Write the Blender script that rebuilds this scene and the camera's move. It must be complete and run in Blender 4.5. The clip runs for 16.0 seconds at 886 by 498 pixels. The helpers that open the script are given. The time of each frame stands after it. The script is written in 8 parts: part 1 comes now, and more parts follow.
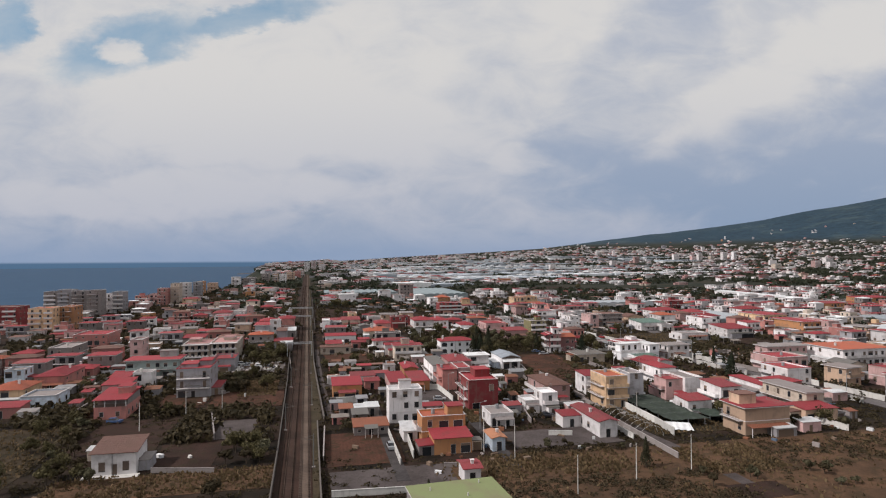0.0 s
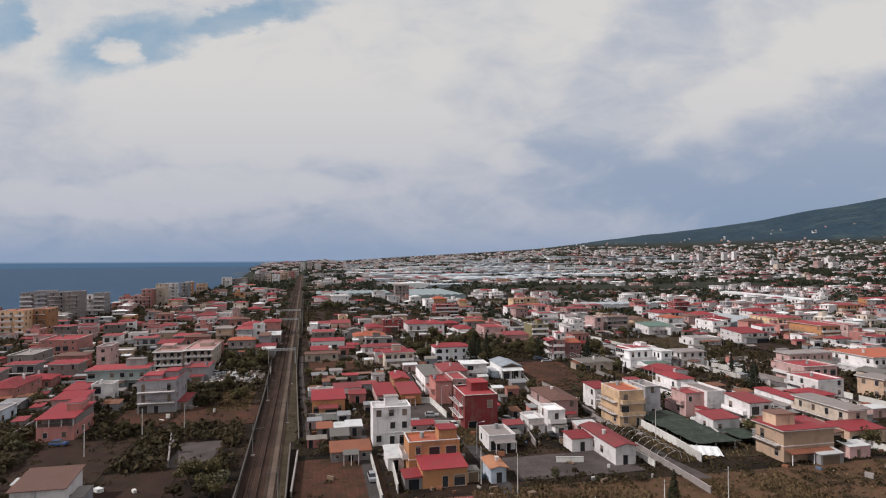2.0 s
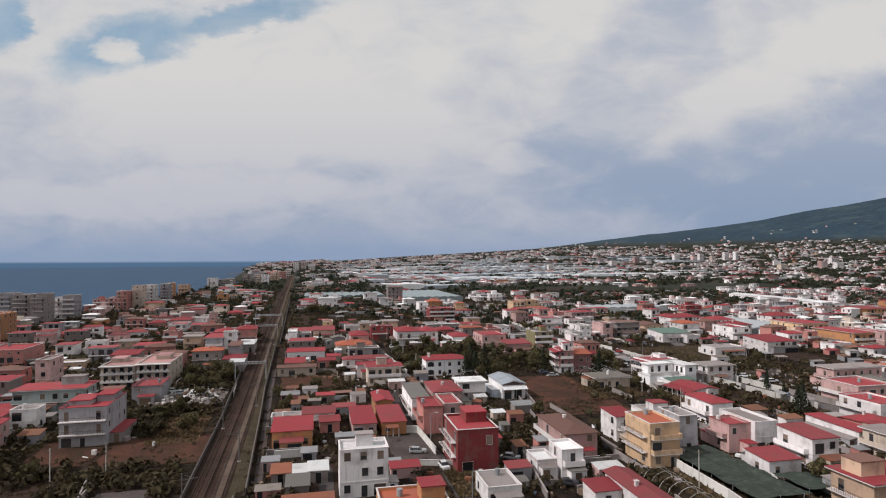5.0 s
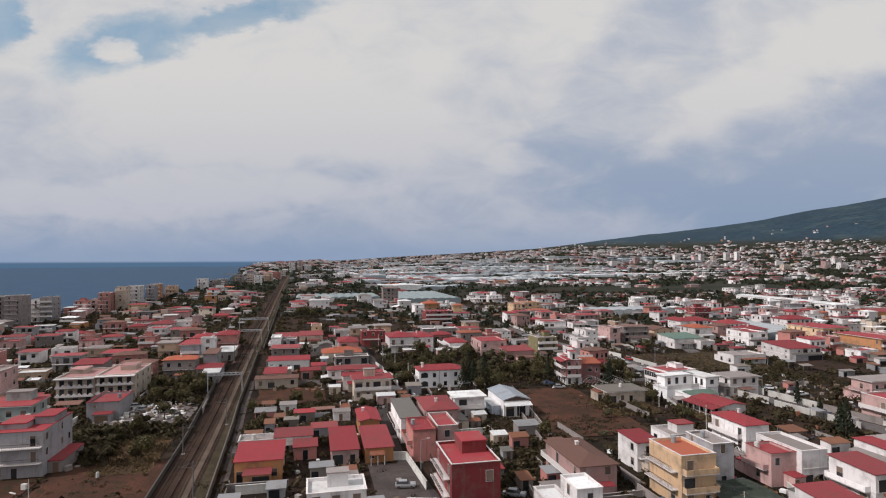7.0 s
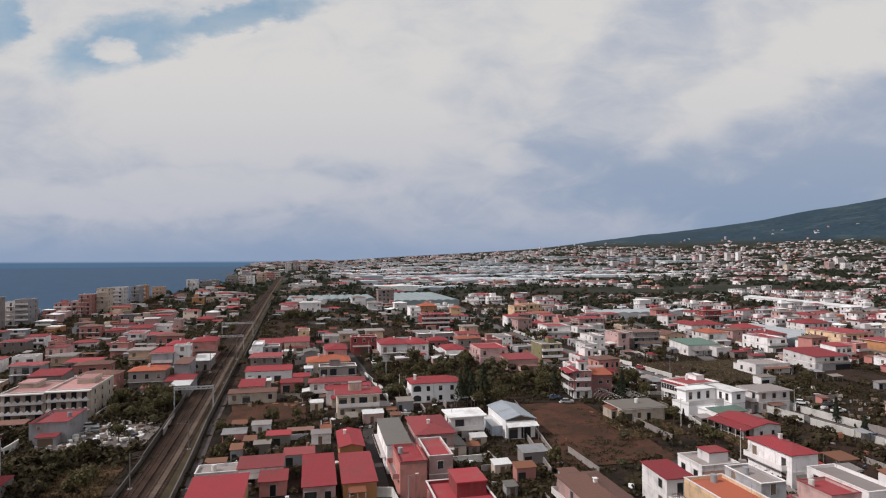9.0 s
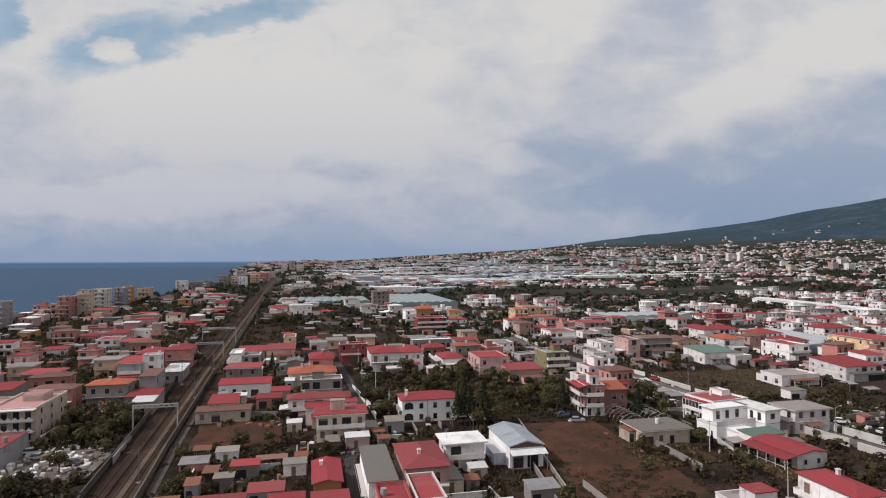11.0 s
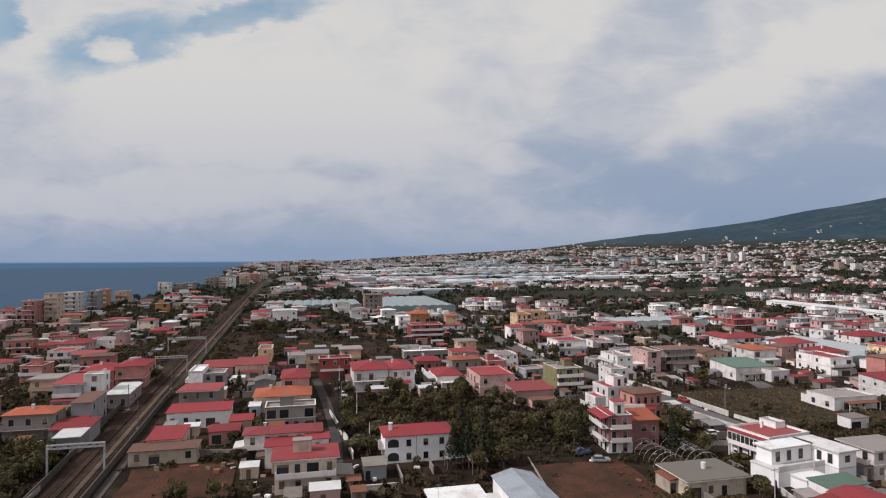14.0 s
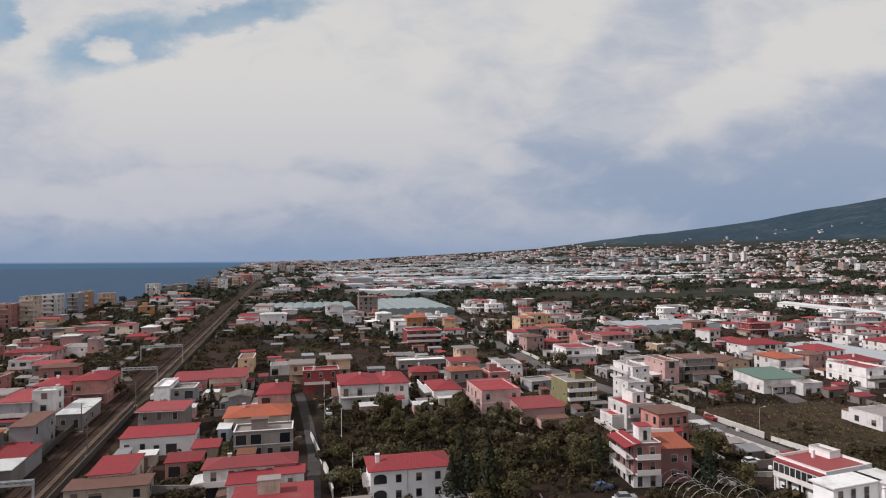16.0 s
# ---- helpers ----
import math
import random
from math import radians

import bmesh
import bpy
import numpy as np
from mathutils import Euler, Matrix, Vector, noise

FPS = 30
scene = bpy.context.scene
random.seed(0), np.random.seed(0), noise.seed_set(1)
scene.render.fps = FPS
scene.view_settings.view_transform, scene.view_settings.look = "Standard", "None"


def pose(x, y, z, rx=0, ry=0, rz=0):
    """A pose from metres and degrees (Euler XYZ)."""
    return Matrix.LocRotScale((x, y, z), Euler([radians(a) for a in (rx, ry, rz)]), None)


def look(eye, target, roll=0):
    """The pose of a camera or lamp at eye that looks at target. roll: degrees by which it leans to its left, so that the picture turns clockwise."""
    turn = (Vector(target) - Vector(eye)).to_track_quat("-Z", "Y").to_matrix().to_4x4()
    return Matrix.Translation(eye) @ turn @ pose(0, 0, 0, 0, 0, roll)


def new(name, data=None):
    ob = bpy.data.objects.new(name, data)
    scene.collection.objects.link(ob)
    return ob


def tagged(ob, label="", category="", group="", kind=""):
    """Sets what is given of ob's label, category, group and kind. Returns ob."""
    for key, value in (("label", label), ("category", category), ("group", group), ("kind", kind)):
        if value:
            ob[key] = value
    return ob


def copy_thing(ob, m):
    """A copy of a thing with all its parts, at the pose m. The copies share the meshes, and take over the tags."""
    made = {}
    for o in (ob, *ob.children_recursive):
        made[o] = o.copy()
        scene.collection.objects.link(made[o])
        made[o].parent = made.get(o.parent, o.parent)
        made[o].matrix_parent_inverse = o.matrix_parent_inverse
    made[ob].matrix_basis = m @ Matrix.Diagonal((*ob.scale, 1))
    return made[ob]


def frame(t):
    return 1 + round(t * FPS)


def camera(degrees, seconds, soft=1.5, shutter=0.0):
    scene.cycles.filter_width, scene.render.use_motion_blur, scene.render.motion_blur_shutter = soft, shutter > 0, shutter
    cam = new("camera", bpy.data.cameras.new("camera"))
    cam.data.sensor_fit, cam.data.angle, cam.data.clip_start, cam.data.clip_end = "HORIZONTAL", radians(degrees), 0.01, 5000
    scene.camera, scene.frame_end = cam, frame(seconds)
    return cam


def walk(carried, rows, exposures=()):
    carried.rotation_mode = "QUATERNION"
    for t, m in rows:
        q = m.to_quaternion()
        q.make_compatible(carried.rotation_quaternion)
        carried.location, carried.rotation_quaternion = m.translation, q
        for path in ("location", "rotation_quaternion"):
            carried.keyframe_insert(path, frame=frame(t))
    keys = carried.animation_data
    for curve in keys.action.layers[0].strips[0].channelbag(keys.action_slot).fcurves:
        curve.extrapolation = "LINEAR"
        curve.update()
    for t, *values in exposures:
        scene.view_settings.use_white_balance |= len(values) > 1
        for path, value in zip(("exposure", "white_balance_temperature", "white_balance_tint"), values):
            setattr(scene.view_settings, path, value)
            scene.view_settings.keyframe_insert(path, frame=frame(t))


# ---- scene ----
# camera: a drone flying forward over the town at about 45 m
cam = camera(73.7, 16.0, soft=1.15)
PATH = [
    (0, (0.783, -1.068, 44.712), (42.354, 194.532, 48.206), -0.33),
    (1, (3.701, 8.703, 44.529), (45.537, 204.247, 48.052), -0.31),
    (2, (6.600, 18.521, 44.504), (48.678, 214.013, 48.017), -0.30),
    (3, (9.480, 28.362, 44.552), (51.781, 223.806, 48.041), -0.29),
    (4, (12.344, 38.207, 44.616), (54.851, 233.607, 48.086), -0.28),
    (5, (15.191, 48.041, 44.668), (57.890, 243.400, 48.131), -0.27),
    (6, (18.022, 57.853, 44.698), (60.902, 253.172, 48.170), -0.26),
    (7, (20.835, 67.636, 44.714), (63.886, 262.916, 48.207), -0.25),
    (8, (23.627, 77.386, 44.733), (66.843, 272.629, 48.254), -0.24),
    (9, (26.397, 87.104, 44.775), (69.773, 282.311, 48.323), -0.24),
    (10, (29.140, 96.794, 44.860), (72.672, 291.967, 48.429), -0.23),
    (11, (31.852, 106.466, 45.002), (75.538, 301.604, 48.580), -0.23),
    (12, (34.527, 116.132, 45.204), (78.367, 311.235, 48.777), -0.24),
    (13, (37.159, 125.808, 45.448), (81.154, 320.876, 49.008), -0.24),
    (14, (39.741, 135.514, 45.697), (83.893, 330.547, 49.246), -0.25),
    (15, (42.266, 145.275, 45.884), (86.577, 340.272, 49.443), -0.27),
    (16, (44.724, 155.120, 45.909), (89.197, 350.079, 49.531), -0.28),
]
walk(cam, [(t, look(eye, target, roll)) for t, eye, target, roll in PATH])

# ---- world: broken cloud over a hazy horizon, soft sun from the sea side and behind ----
SUN_AZ, SUN_EL = 264.0, 42.0      # compass bearing of the sun from +y clockwise, height in degrees
world = bpy.data.worlds.new("sky")
scene.world = world
world.use_nodes = True
wt = world.node_tree
wt.nodes.clear()


class Nodes:
    """Small arithmetic on node sockets."""

    def __init__(self, tree):
        self.tree = tree

    def node(self, kind, **values):
        n = self.tree.nodes.new(kind)
        for k, v in values.items():
            n.inputs[k].default_value = v
        return n

    def link(self, a, b):
        if isinstance(a, (int, float)):
            b.default_value = a
        elif isinstance(a, tuple):
            b.default_value = a
        else:
            self.tree.links.new(a, b)

    def m(self, op, a, b=0.0, clamp=False):
        n = self.tree.nodes.new("ShaderNodeMath")
        n.operation, n.use_clamp = op, clamp
        self.link(a, n.inputs[0])
        self.link(b, n.inputs[1])
        return n.outputs[0]

    def dot(self, a, b):
        n = self.tree.nodes.new("ShaderNodeVectorMath")
        n.operation = "DOT_PRODUCT"
        self.link(a, n.inputs[0])
        self.link(b, n.inputs[1])
        return n.outputs["Value"]

    def xyz(self, x, y, z):
        n = self.tree.nodes.new("ShaderNodeCombineXYZ")
        for i, v in enumerate((x, y, z)):
            self.link(v, n.inputs[i])
        return n.outputs[0]

    def noise(self, vec, scale, detail=4.0, rough=0.55, distort=0.0):
        n = self.node("ShaderNodeTexNoise", Scale=scale, Detail=detail, Roughness=rough, Distortion=distort)
        if vec is not None:
            self.link(vec, n.inputs["Vector"])
        return n.outputs["Fac"]

    def mix(self, f, a, b, mode="MIX"):
        n = self.tree.nodes.new("ShaderNodeMix")
        n.data_type, n.blend_type = "RGBA", mode
        self.link(f, n.inputs[0])
        self.link(a, n.inputs[6])
        self.link(b, n.inputs[7])
        return n.outputs[2]

    def ramp(self, f, stops):
        n = self.tree.nodes.new("ShaderNodeValToRGB")
        n.color_ramp.interpolation = "EASE"
        e = n.color_ramp.elements
        while len(e) < len(stops):
            e.new(0.5)
        for i, (p, c) in enumerate(stops):
            e[i].position = p
            e[i].color = (*c, 1) if isinstance(c, tuple) else (c, c, c, 1)
        self.link(f, n.inputs[0])
        return n.outputs[0]

    def smooth(self, v, lo, hi):
        n = self.tree.nodes.new("ShaderNodeMapRange")
        n.interpolation_type = "SMOOTHSTEP"
        self.link(v, n.inputs[0])
        n.inputs[1].default_value, n.inputs[2].default_value = lo, hi
        return n.outputs[0]


W = Nodes(wt)
out = wt.nodes.new("ShaderNodeOutputWorld")
sky = wt.nodes.new("ShaderNodeTexSky")
sky.sky_type, sky.sun_disc = "NISHITA", False
sky.sun_elevation, sky.sun_rotation = radians(SUN_EL), radians(SUN_AZ)
sky.air_density, sky.dust_density = 1.0, 2.0
way = wt.nodes.new("ShaderNodeTexCoord").outputs["Generated"]
HEAD = radians(12.4)
ahead = W.m("MAXIMUM", W.dot(way, (math.sin(HEAD), math.cos(HEAD), 0)), 0.12)
# sky plane: u to the right, v up, in tenths of the tangent
u = W.m("DIVIDE", W.dot(way, (math.cos(HEAD), -math.sin(HEAD), 0)), W.m("MULTIPLY", ahead, 0.1))
v = W.m("DIVIDE", W.dot(way, (0, 0, 1)), W.m("MULTIPLY", ahead, 0.1))
v = W.m("MINIMUM", v, 14.0)
plane = W.xyz(u, W.m("MULTIPLY", v, 1.9), 0)
warp = wt.nodes.new("ShaderNodeTexNoise")
warp.inputs["Scale"].default_value, warp.inputs["Detail"].default_value = 0.55, 5
W.link(plane, warp.inputs["Vector"])
sep = wt.nodes.new("ShaderNodeSeparateColor")
W.link(warp.outputs["Color"], sep.inputs[0])
uw = W.m("ADD", u, W.m("MULTIPLY", W.m("SUBTRACT", sep.outputs[0], 0.5), 2.2))
vw = W.m("ADD", v, W.m("MULTIPLY", W.m("SUBTRACT", sep.outputs[1], 0.5), 1.1))


curl = wt.nodes.new("ShaderNodeTexNoise")
curl.inputs["Scale"].default_value, curl.inputs["Detail"].default_value, curl.inputs["Roughness"].default_value = 1.3, 7, 0.62
W.link(plane, curl.inputs["Vector"])
sep2 = wt.nodes.new("ShaderNodeSeparateColor")
W.link(curl.outputs["Color"], sep2.inputs[0])
uc = W.m("ADD", u, W.m("MULTIPLY", W.m("SUBTRACT", sep2.outputs[0], 0.5), 1.3))
vc = W.m("ADD", v, W.m("MULTIPLY", W.m("SUBTRACT", sep2.outputs[1], 0.5), 0.65))


def puff(cu, cv, ru, rv, lean=0.0, lo=1.5, tight=False):
    """A soft patch of cloud round (cu, cv): 1 in the middle, 0 outside."""
    c, s = math.cos(lean), math.sin(lean)
    du, dv = W.m("SUBTRACT", uc if tight else uw, cu), W.m("SUBTRACT", vc if tight else vw, cv)
    a = W.m("DIVIDE", W.m("ADD", W.m("MULTIPLY", du, c), W.m("MULTIPLY", dv, s)), ru)
    b = W.m("DIVIDE", W.m("SUBTRACT", W.m("MULTIPLY", dv, c), W.m("MULTIPLY", du, s)), rv)
    q = W.m("ADD", W.m("MULTIPLY", a, a), W.m("MULTIPLY", b, b))
    return W.m("SUBTRACT", 1.0, W.smooth(q, 0.15, lo))


low = W.smooth(v, -0.05, 3.6)
fine = W.noise(plane, 0.9, 9, 0.6, 0.5)
broad = W.noise(plane, 0.28, 4, 0.5, 0.3)
# grey-blue undersides
grey = W.m("ADD", W.m("MULTIPLY", W.m("SUBTRACT", broad, 0.5), 1.2), W.m("MULTIPLY", W.m("SUBTRACT", fine, 0.5), 1.35))
for cu, cv, ru, rv, lean, amount in ((3.4, 3.5, 0.9, 2.6, -0.5, 0.34), (2.4, 1.55, 1.5, 0.75, 0.0, 0.42), (-1.9, 1.5, 0.8, 0.4, 0, 0.40),
                                     (5.8, 2.0, 3.2, 0.8, 0.35, 0.62), (7.4, 1.2, 3.2, 0.8, 0.2, 0.8), (3.0, 0.75, 5.0, 0.4, 0.0, 0.22),
                                     (0.6, 2.8, 1.0, 0.7, 0.0, 0.15)):
    grey = W.m("ADD", grey, W.m("MULTIPLY", puff(cu, cv, ru, rv, lean), amount))
for cu, cv, ru, rv, lean, amount in ((-3.0, 3.0, 4.0, 1.4, 0.0, 0.35), (6.2, 3.2, 2.6, 0.8, 0.45, 0.5), (1.1, 1.75, 0.5, 0.25, 0, 0.35),
                                     (2.6, 4.3, 1.0, 0.5, 0.0, 0.3), (-4.9, 1.12, 3.2, 0.34, 0.0, 0.55), (-2.4, 2.2, 3.4, 0.8, 0.0, 0.35)):
    grey = W.m("SUBTRACT", grey, W.m("MULTIPLY", puff(cu, cv, ru, rv, lean), amount))
lit = W.mix(low, (0.47, 0.49, 0.57, 1), (0.665, 0.652, 0.645, 1))
shade = W.mix(low, (0.25, 0.33, 0.47, 1), (0.388, 0.435, 0.535, 1))
cloud = W.mix(W.smooth(grey, -0.45, 0.85), lit, shade)
# thin haze over the sea
cloud = W.mix(W.m("MULTIPLY", W.m("SUBTRACT", 1.0, W.smooth(v, 0.0, 0.75)), 0.75), cloud, (0.225, 0.315, 0.48, 1))
# openings with clear sky
gap = W.m("MAXIMUM", puff(-5.35, 3.7, 1.35, 0.42, 0.28, 1.9, True), puff(-3.5, 4.12, 1.4, 0.22, 0.17, 2.0, True))
gap = W.m("MAXIMUM", gap, puff(-7.5, 4.1, 0.5, 0.6, -0.6, 1.3, True))
gap = W.m("SUBTRACT", gap, W.m("MULTIPLY", puff(-5.6, 3.52, 0.55, 0.26, -0.1, 1.1, True), 1.0), True)
clear = W.mix(0.6, W.mix(1.0, sky.outputs[0], (0.09, 0.09, 0.09, 1), "MULTIPLY"), (0.30, 0.47, 0.62, 1))
cloud = W.mix(W.m("MULTIPLY", gap, W.m("ADD", 0.45, W.m("MULTIPLY", fine, 0.75)), True), cloud, clear)
# below the horizon: distant water
full = W.mix(W.smooth(v, -0.05, 0.0), (0.085, 0.155, 0.255, 1), cloud)
bg = wt.nodes.new("ShaderNodeBackground")
bg.inputs["Strength"].default_value = 1.0
W.link(full, bg.inputs["Color"])
W.link(bg.outputs[0], out.inputs[0])

sun = new("sun", bpy.data.lights.new("sun", "SUN"))
sun.data.energy, sun.data.angle, sun.data.color = 3.2, radians(3), (1.0, 0.94, 0.915)
sa, se = radians(SUN_AZ), radians(SUN_EL)
sun.matrix_world = look((0, 0, 300), Vector((0, 0, 300)) - Vector((math.sin(sa) * math.cos(se), math.cos(sa) * math.cos(se), math.sin(se))))
scene.view_settings.exposure = 0.0

# ---- materials ----
MATS = {}


def material(name, build):
    if name not in MATS:
        mt = bpy.data.materials.new(name)
        mt.use_nodes = True
        n = Nodes(mt.node_tree)
        b = mt.node_tree.nodes["Principled BSDF"]
        build(n, b)
        MATS[name] = mt
    return MATS[name]


def place(n, sx=1.0, sy=1.0, sz=1.0):
    """World position, scaled, as texture coordinate."""
    g = n.tree.nodes.new("ShaderNodeNewGeometry")
    mp = n.node("ShaderNodeMapping", Scale=(sx, sy, sz))
    n.link(g.outputs["Position"], mp.inputs[0])
    return mp.outputs[0]


def rough_bump(n, b, h, strength=0.4, dist=0.05):
    bu = n.node("ShaderNodeBump", Strength=strength, Distance=dist)
    n.link(h, bu.inputs["Height"])
    n.link(bu.outputs[0], b.inputs["Normal"])


def tint(c, k):
    return (min(c[0] * k, 1), min(c[1] * k, 1), min(c[2] * k, 1), 1)


def worn(name, col, dirt=(0.10, 0.085, 0.07), amount=0.35, rough=0.85, scale=0.35, streak=True, vary=0.18, island=False):
    """Painted or rendered surface with stains at two scales, streaks down the wall and a little difference from piece to piece."""
    def build(n, b):
        big = n.noise(place(n, scale, scale, scale), 1.0, 5, 0.6)
        run = n.noise(place(n, 1.6, 1.6, 0.16 if streak else 1.6), 1.0, 4, 0.6)
        grain = n.noise(place(n, 9, 9, 9), 1.0, 3, 0.6)
        if island:
            rnd = n.tree.nodes.new("ShaderNodeNewGeometry").outputs["Random Per Island"]
        else:
            rnd = n.tree.nodes.new("ShaderNodeObjectInfo").outputs["Random"]
        c = n.mix(rnd, tint(col, 1 - vary), tint(col, 1 + vary))
        c = n.mix(n.m("MULTIPLY", n.smooth(n.m("FRACT", n.m("MULTIPLY", rnd, 7.31)), 0.55, 1.0), 0.4), c, (0.5 * col[0] + 0.10 * min(1, 4 * col[0]), 0.5 * col[1] + 0.075 * min(1, 4 * col[0]), 0.5 * col[2] + 0.065 * min(1, 4 * col[0]), 1))
        c = n.mix(n.m("MULTIPLY", n.smooth(big, 0.45, 0.75), amount), c, (*dirt, 1))
        c = n.mix(n.m("MULTIPLY", n.smooth(run, 0.52, 0.8), amount * 0.9), c, (*dirt, 1))
        c = n.mix(n.m("MULTIPLY", n.smooth(grain, 0.4, 0.8), 0.16), c, tint(col, 0.55))
        n.link(c, b.inputs["Base Color"])
        b.inputs["Roughness"].default_value = rough
        b.inputs["Specular IOR Level"].default_value = 0.25
        rough_bump(n, b, grain, 0.25, 0.03)
    return material(name, build)


def ribbed(name, col, pitch=4.0, axis=0, rough=0.8, dirt=(0.12, 0.08, 0.06), amount=0.4, spec=0.25, vary=0.2, metal=0.0):
    """Tile or sheet rows running down a roof."""
    def build(n, b):
        p = place(n)
        wv = n.node("ShaderNodeTexWave", Scale=pitch, Distortion=0.4, Detail=1.0)
        wv.bands_direction = "XYZ"[axis]
        n.link(p, wv.inputs["Vector"])
        big = n.noise(place(n, 0.3, 0.3, 0.3), 1.0, 5, 0.6)
        grain = n.noise(place(n, 3.5, 3.5, 3.5), 1.0, 4, 0.65)
        rnd = n.tree.nodes.new("ShaderNodeObjectInfo").outputs["Random"]
        c = n.mix(rnd, tint(col, 1 - vary), tint(col, 1 + vary))
        c = n.mix(n.m("MULTIPLY", n.smooth(n.m("FRACT", n.m("MULTIPLY", rnd, 7.31)), 0.5, 1.0), 0.5), c, (0.5 * col[0] + 0.07, 0.5 * col[1] + 0.055, 0.5 * col[2] + 0.05, 1))
        c = n.mix(n.m("MULTIPLY", n.smooth(big, 0.45, 0.75), amount * 1.0), c, (*dirt, 1))
        c = n.mix(n.m("MULTIPLY", n.smooth(grain, 0.42, 0.75), 0.5), c, tint(col, 0.5))
        c = n.mix(n.m("MULTIPLY", wv.outputs["Fac"], 0.22), c, tint(col, 0.45))
        n.link(c, b.inputs["Base Color"])
        b.inputs["Roughness"].default_value = rough
        b.inputs["Metallic"].default_value = metal
        b.inputs["Specular IOR Level"].default_value = spec
        rough_bump(n, b, wv.outputs["Fac"], 0.5, 0.06)
    return material(name, build)


WALL_COLOURS = dict(W=(0.75, 0.715, 0.715), V=(0.84, 0.825, 0.835), P=(0.52, 0.335, 0.32), S=(0.46, 0.195, 0.172), R=(0.23, 0.04, 0.043), M=(0.25, 0.115, 0.115), O=(0.47, 0.225, 0.105),
                    Y=(0.66, 0.45, 0.28), C=(0.55, 0.46, 0.38), G=(0.34, 0.33, 0.35), B=(0.54, 0.375, 0.27), K=(0.24, 0.212, 0.205),
                    T=(0.32, 0.38, 0.37), L=(0.23, 0.205, 0.105), U=(0.50, 0.57, 0.65))
WALL_WORDS = dict(W="white", V="bright white", P="pale pink", S="salmon", R="dark red", M="dusky red", O="ocher", Y="yellow", C="cream", G="grey", B="beige", K="concrete",
                  T="teal grey", L="olive", U="pale blue")
ROOF_COLOURS = dict(r=(0.295, 0.041, 0.050), o=(0.40, 0.110, 0.062), O=(0.60, 0.26, 0.14), b=(0.19, 0.10, 0.08), k=(0.27, 0.238, 0.228),
                    w=(0.74, 0.74, 0.74), n=(0.21, 0.24, 0.11), d=(0.16, 0.148, 0.132), l=(0.36, 0.40, 0.45), q=(0.27, 0.10, 0.06), p=(0.42, 0.225, 0.215), t=(0.11, 0.19, 0.15))


def wall_mat(key):
    return worn("wall_" + WALL_WORDS[key].replace(" ", "_"), WALL_COLOURS[key], dirt=(0.15, 0.12, 0.10), amount={"W": 0.5, "V": 0.14}.get(key, 0.6), vary=0.06 if key == "V" else 0.24)


def roof_mat(key, pitched):
    c = ROOF_COLOURS[key]
    if pitched and key in "robOq":
        return ribbed("roof_tiles_" + key, c, 3.0, 0)
    if pitched:
        return ribbed("roof_sheet_" + key, c, 2.2, 0, rough=0.55, spec=0.4)
    return worn("roof_coat_" + key, c, dirt=(0.20, 0.13, 0.11), amount=0.45, scale=0.25, streak=False)


def ground_build(n, b):
    p1 = n.noise(place(n, 0.018, 0.018, 0), 1.0, 5, 0.6, 0.6)
    p2 = n.noise(place(n, 0.09, 0.09, 0), 1.0, 6, 0.65, 0.3)
    p3 = n.noise(place(n, 1.1, 1.1, 0), 1.0, 4, 0.7)
    soil, grass, scrub, dry = (0.040, 0.0225, 0.0178, 1), (0.025, 0.0175, 0.0120, 1), (0.0125, 0.0095, 0.0075, 1), (0.074, 0.045, 0.034, 1)
    c = n.mix(n.smooth(p1, 0.40, 0.60), soil, grass)
    c = n.mix(n.smooth(p2, 0.45, 0.62), c, scrub)
    c = n.mix(n.m("MULTIPLY", n.smooth(p2, 0.5, 0.30), 0.55), c, dry)
    c = n.mix(n.m("MULTIPLY", n.smooth(p3, 0.40, 0.75), 0.6), c, (0.024, 0.022, 0.015, 1))
    # groves and orchards cover the plain further out
    gp = n.tree.nodes.new("ShaderNodeNewGeometry").outputs["Position"]
    far = n.m("POWER", n.dot(gp, gp), 0.5)
    grove = n.mix(n.smooth(n.noise(place(n, 0.012, 0.02, 0), 1.0, 5, 0.65), 0.42, 0.6), (0.020, 0.026, 0.018, 1), (0.040, 0.038, 0.027, 1))
    c = n.mix(n.m("MULTIPLY", n.smooth(far, 620, 900), 0.85), c, grove)
    # far slopes are wooded; the blue in their colour stands in for distance haze
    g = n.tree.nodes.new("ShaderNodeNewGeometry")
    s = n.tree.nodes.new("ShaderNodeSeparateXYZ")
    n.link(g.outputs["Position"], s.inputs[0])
    hazy_wood = n.mix(n.noise(place(n, 0.006, 0.006, 0.01), 1.0, 6, 0.65), (0.017, 0.036, 0.056, 1), (0.035, 0.064, 0.088, 1))
    hazy_wood = n.mix(n.m("MULTIPLY", n.smooth(n.noise(place(n, 0.0035, 0.0035, 0.004), 1.0, 7, 0.7, 0.8), 0.48, 0.66), 0.7), hazy_wood, (0.070, 0.098, 0.104, 1))
    hazy_wood = n.mix(n.m("MULTIPLY", n.smooth(n.noise(place(n, 0.03, 0.03, 0.03), 1.0, 4, 0.7), 0.4, 0.7), 0.5), hazy_wood, (0.012, 0.02, 0.024, 1))
    c = n.mix(n.smooth(s.outputs[2], 105, 150), c, hazy_wood)
    n.link(c, b.inputs["Base Color"])
    b.inputs["Roughness"].default_value = 0.95
    b.inputs["Specular IOR Level"].default_value = 0.1
    rough_bump(n, b, p3, 0.6, 0.25)


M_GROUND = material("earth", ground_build)


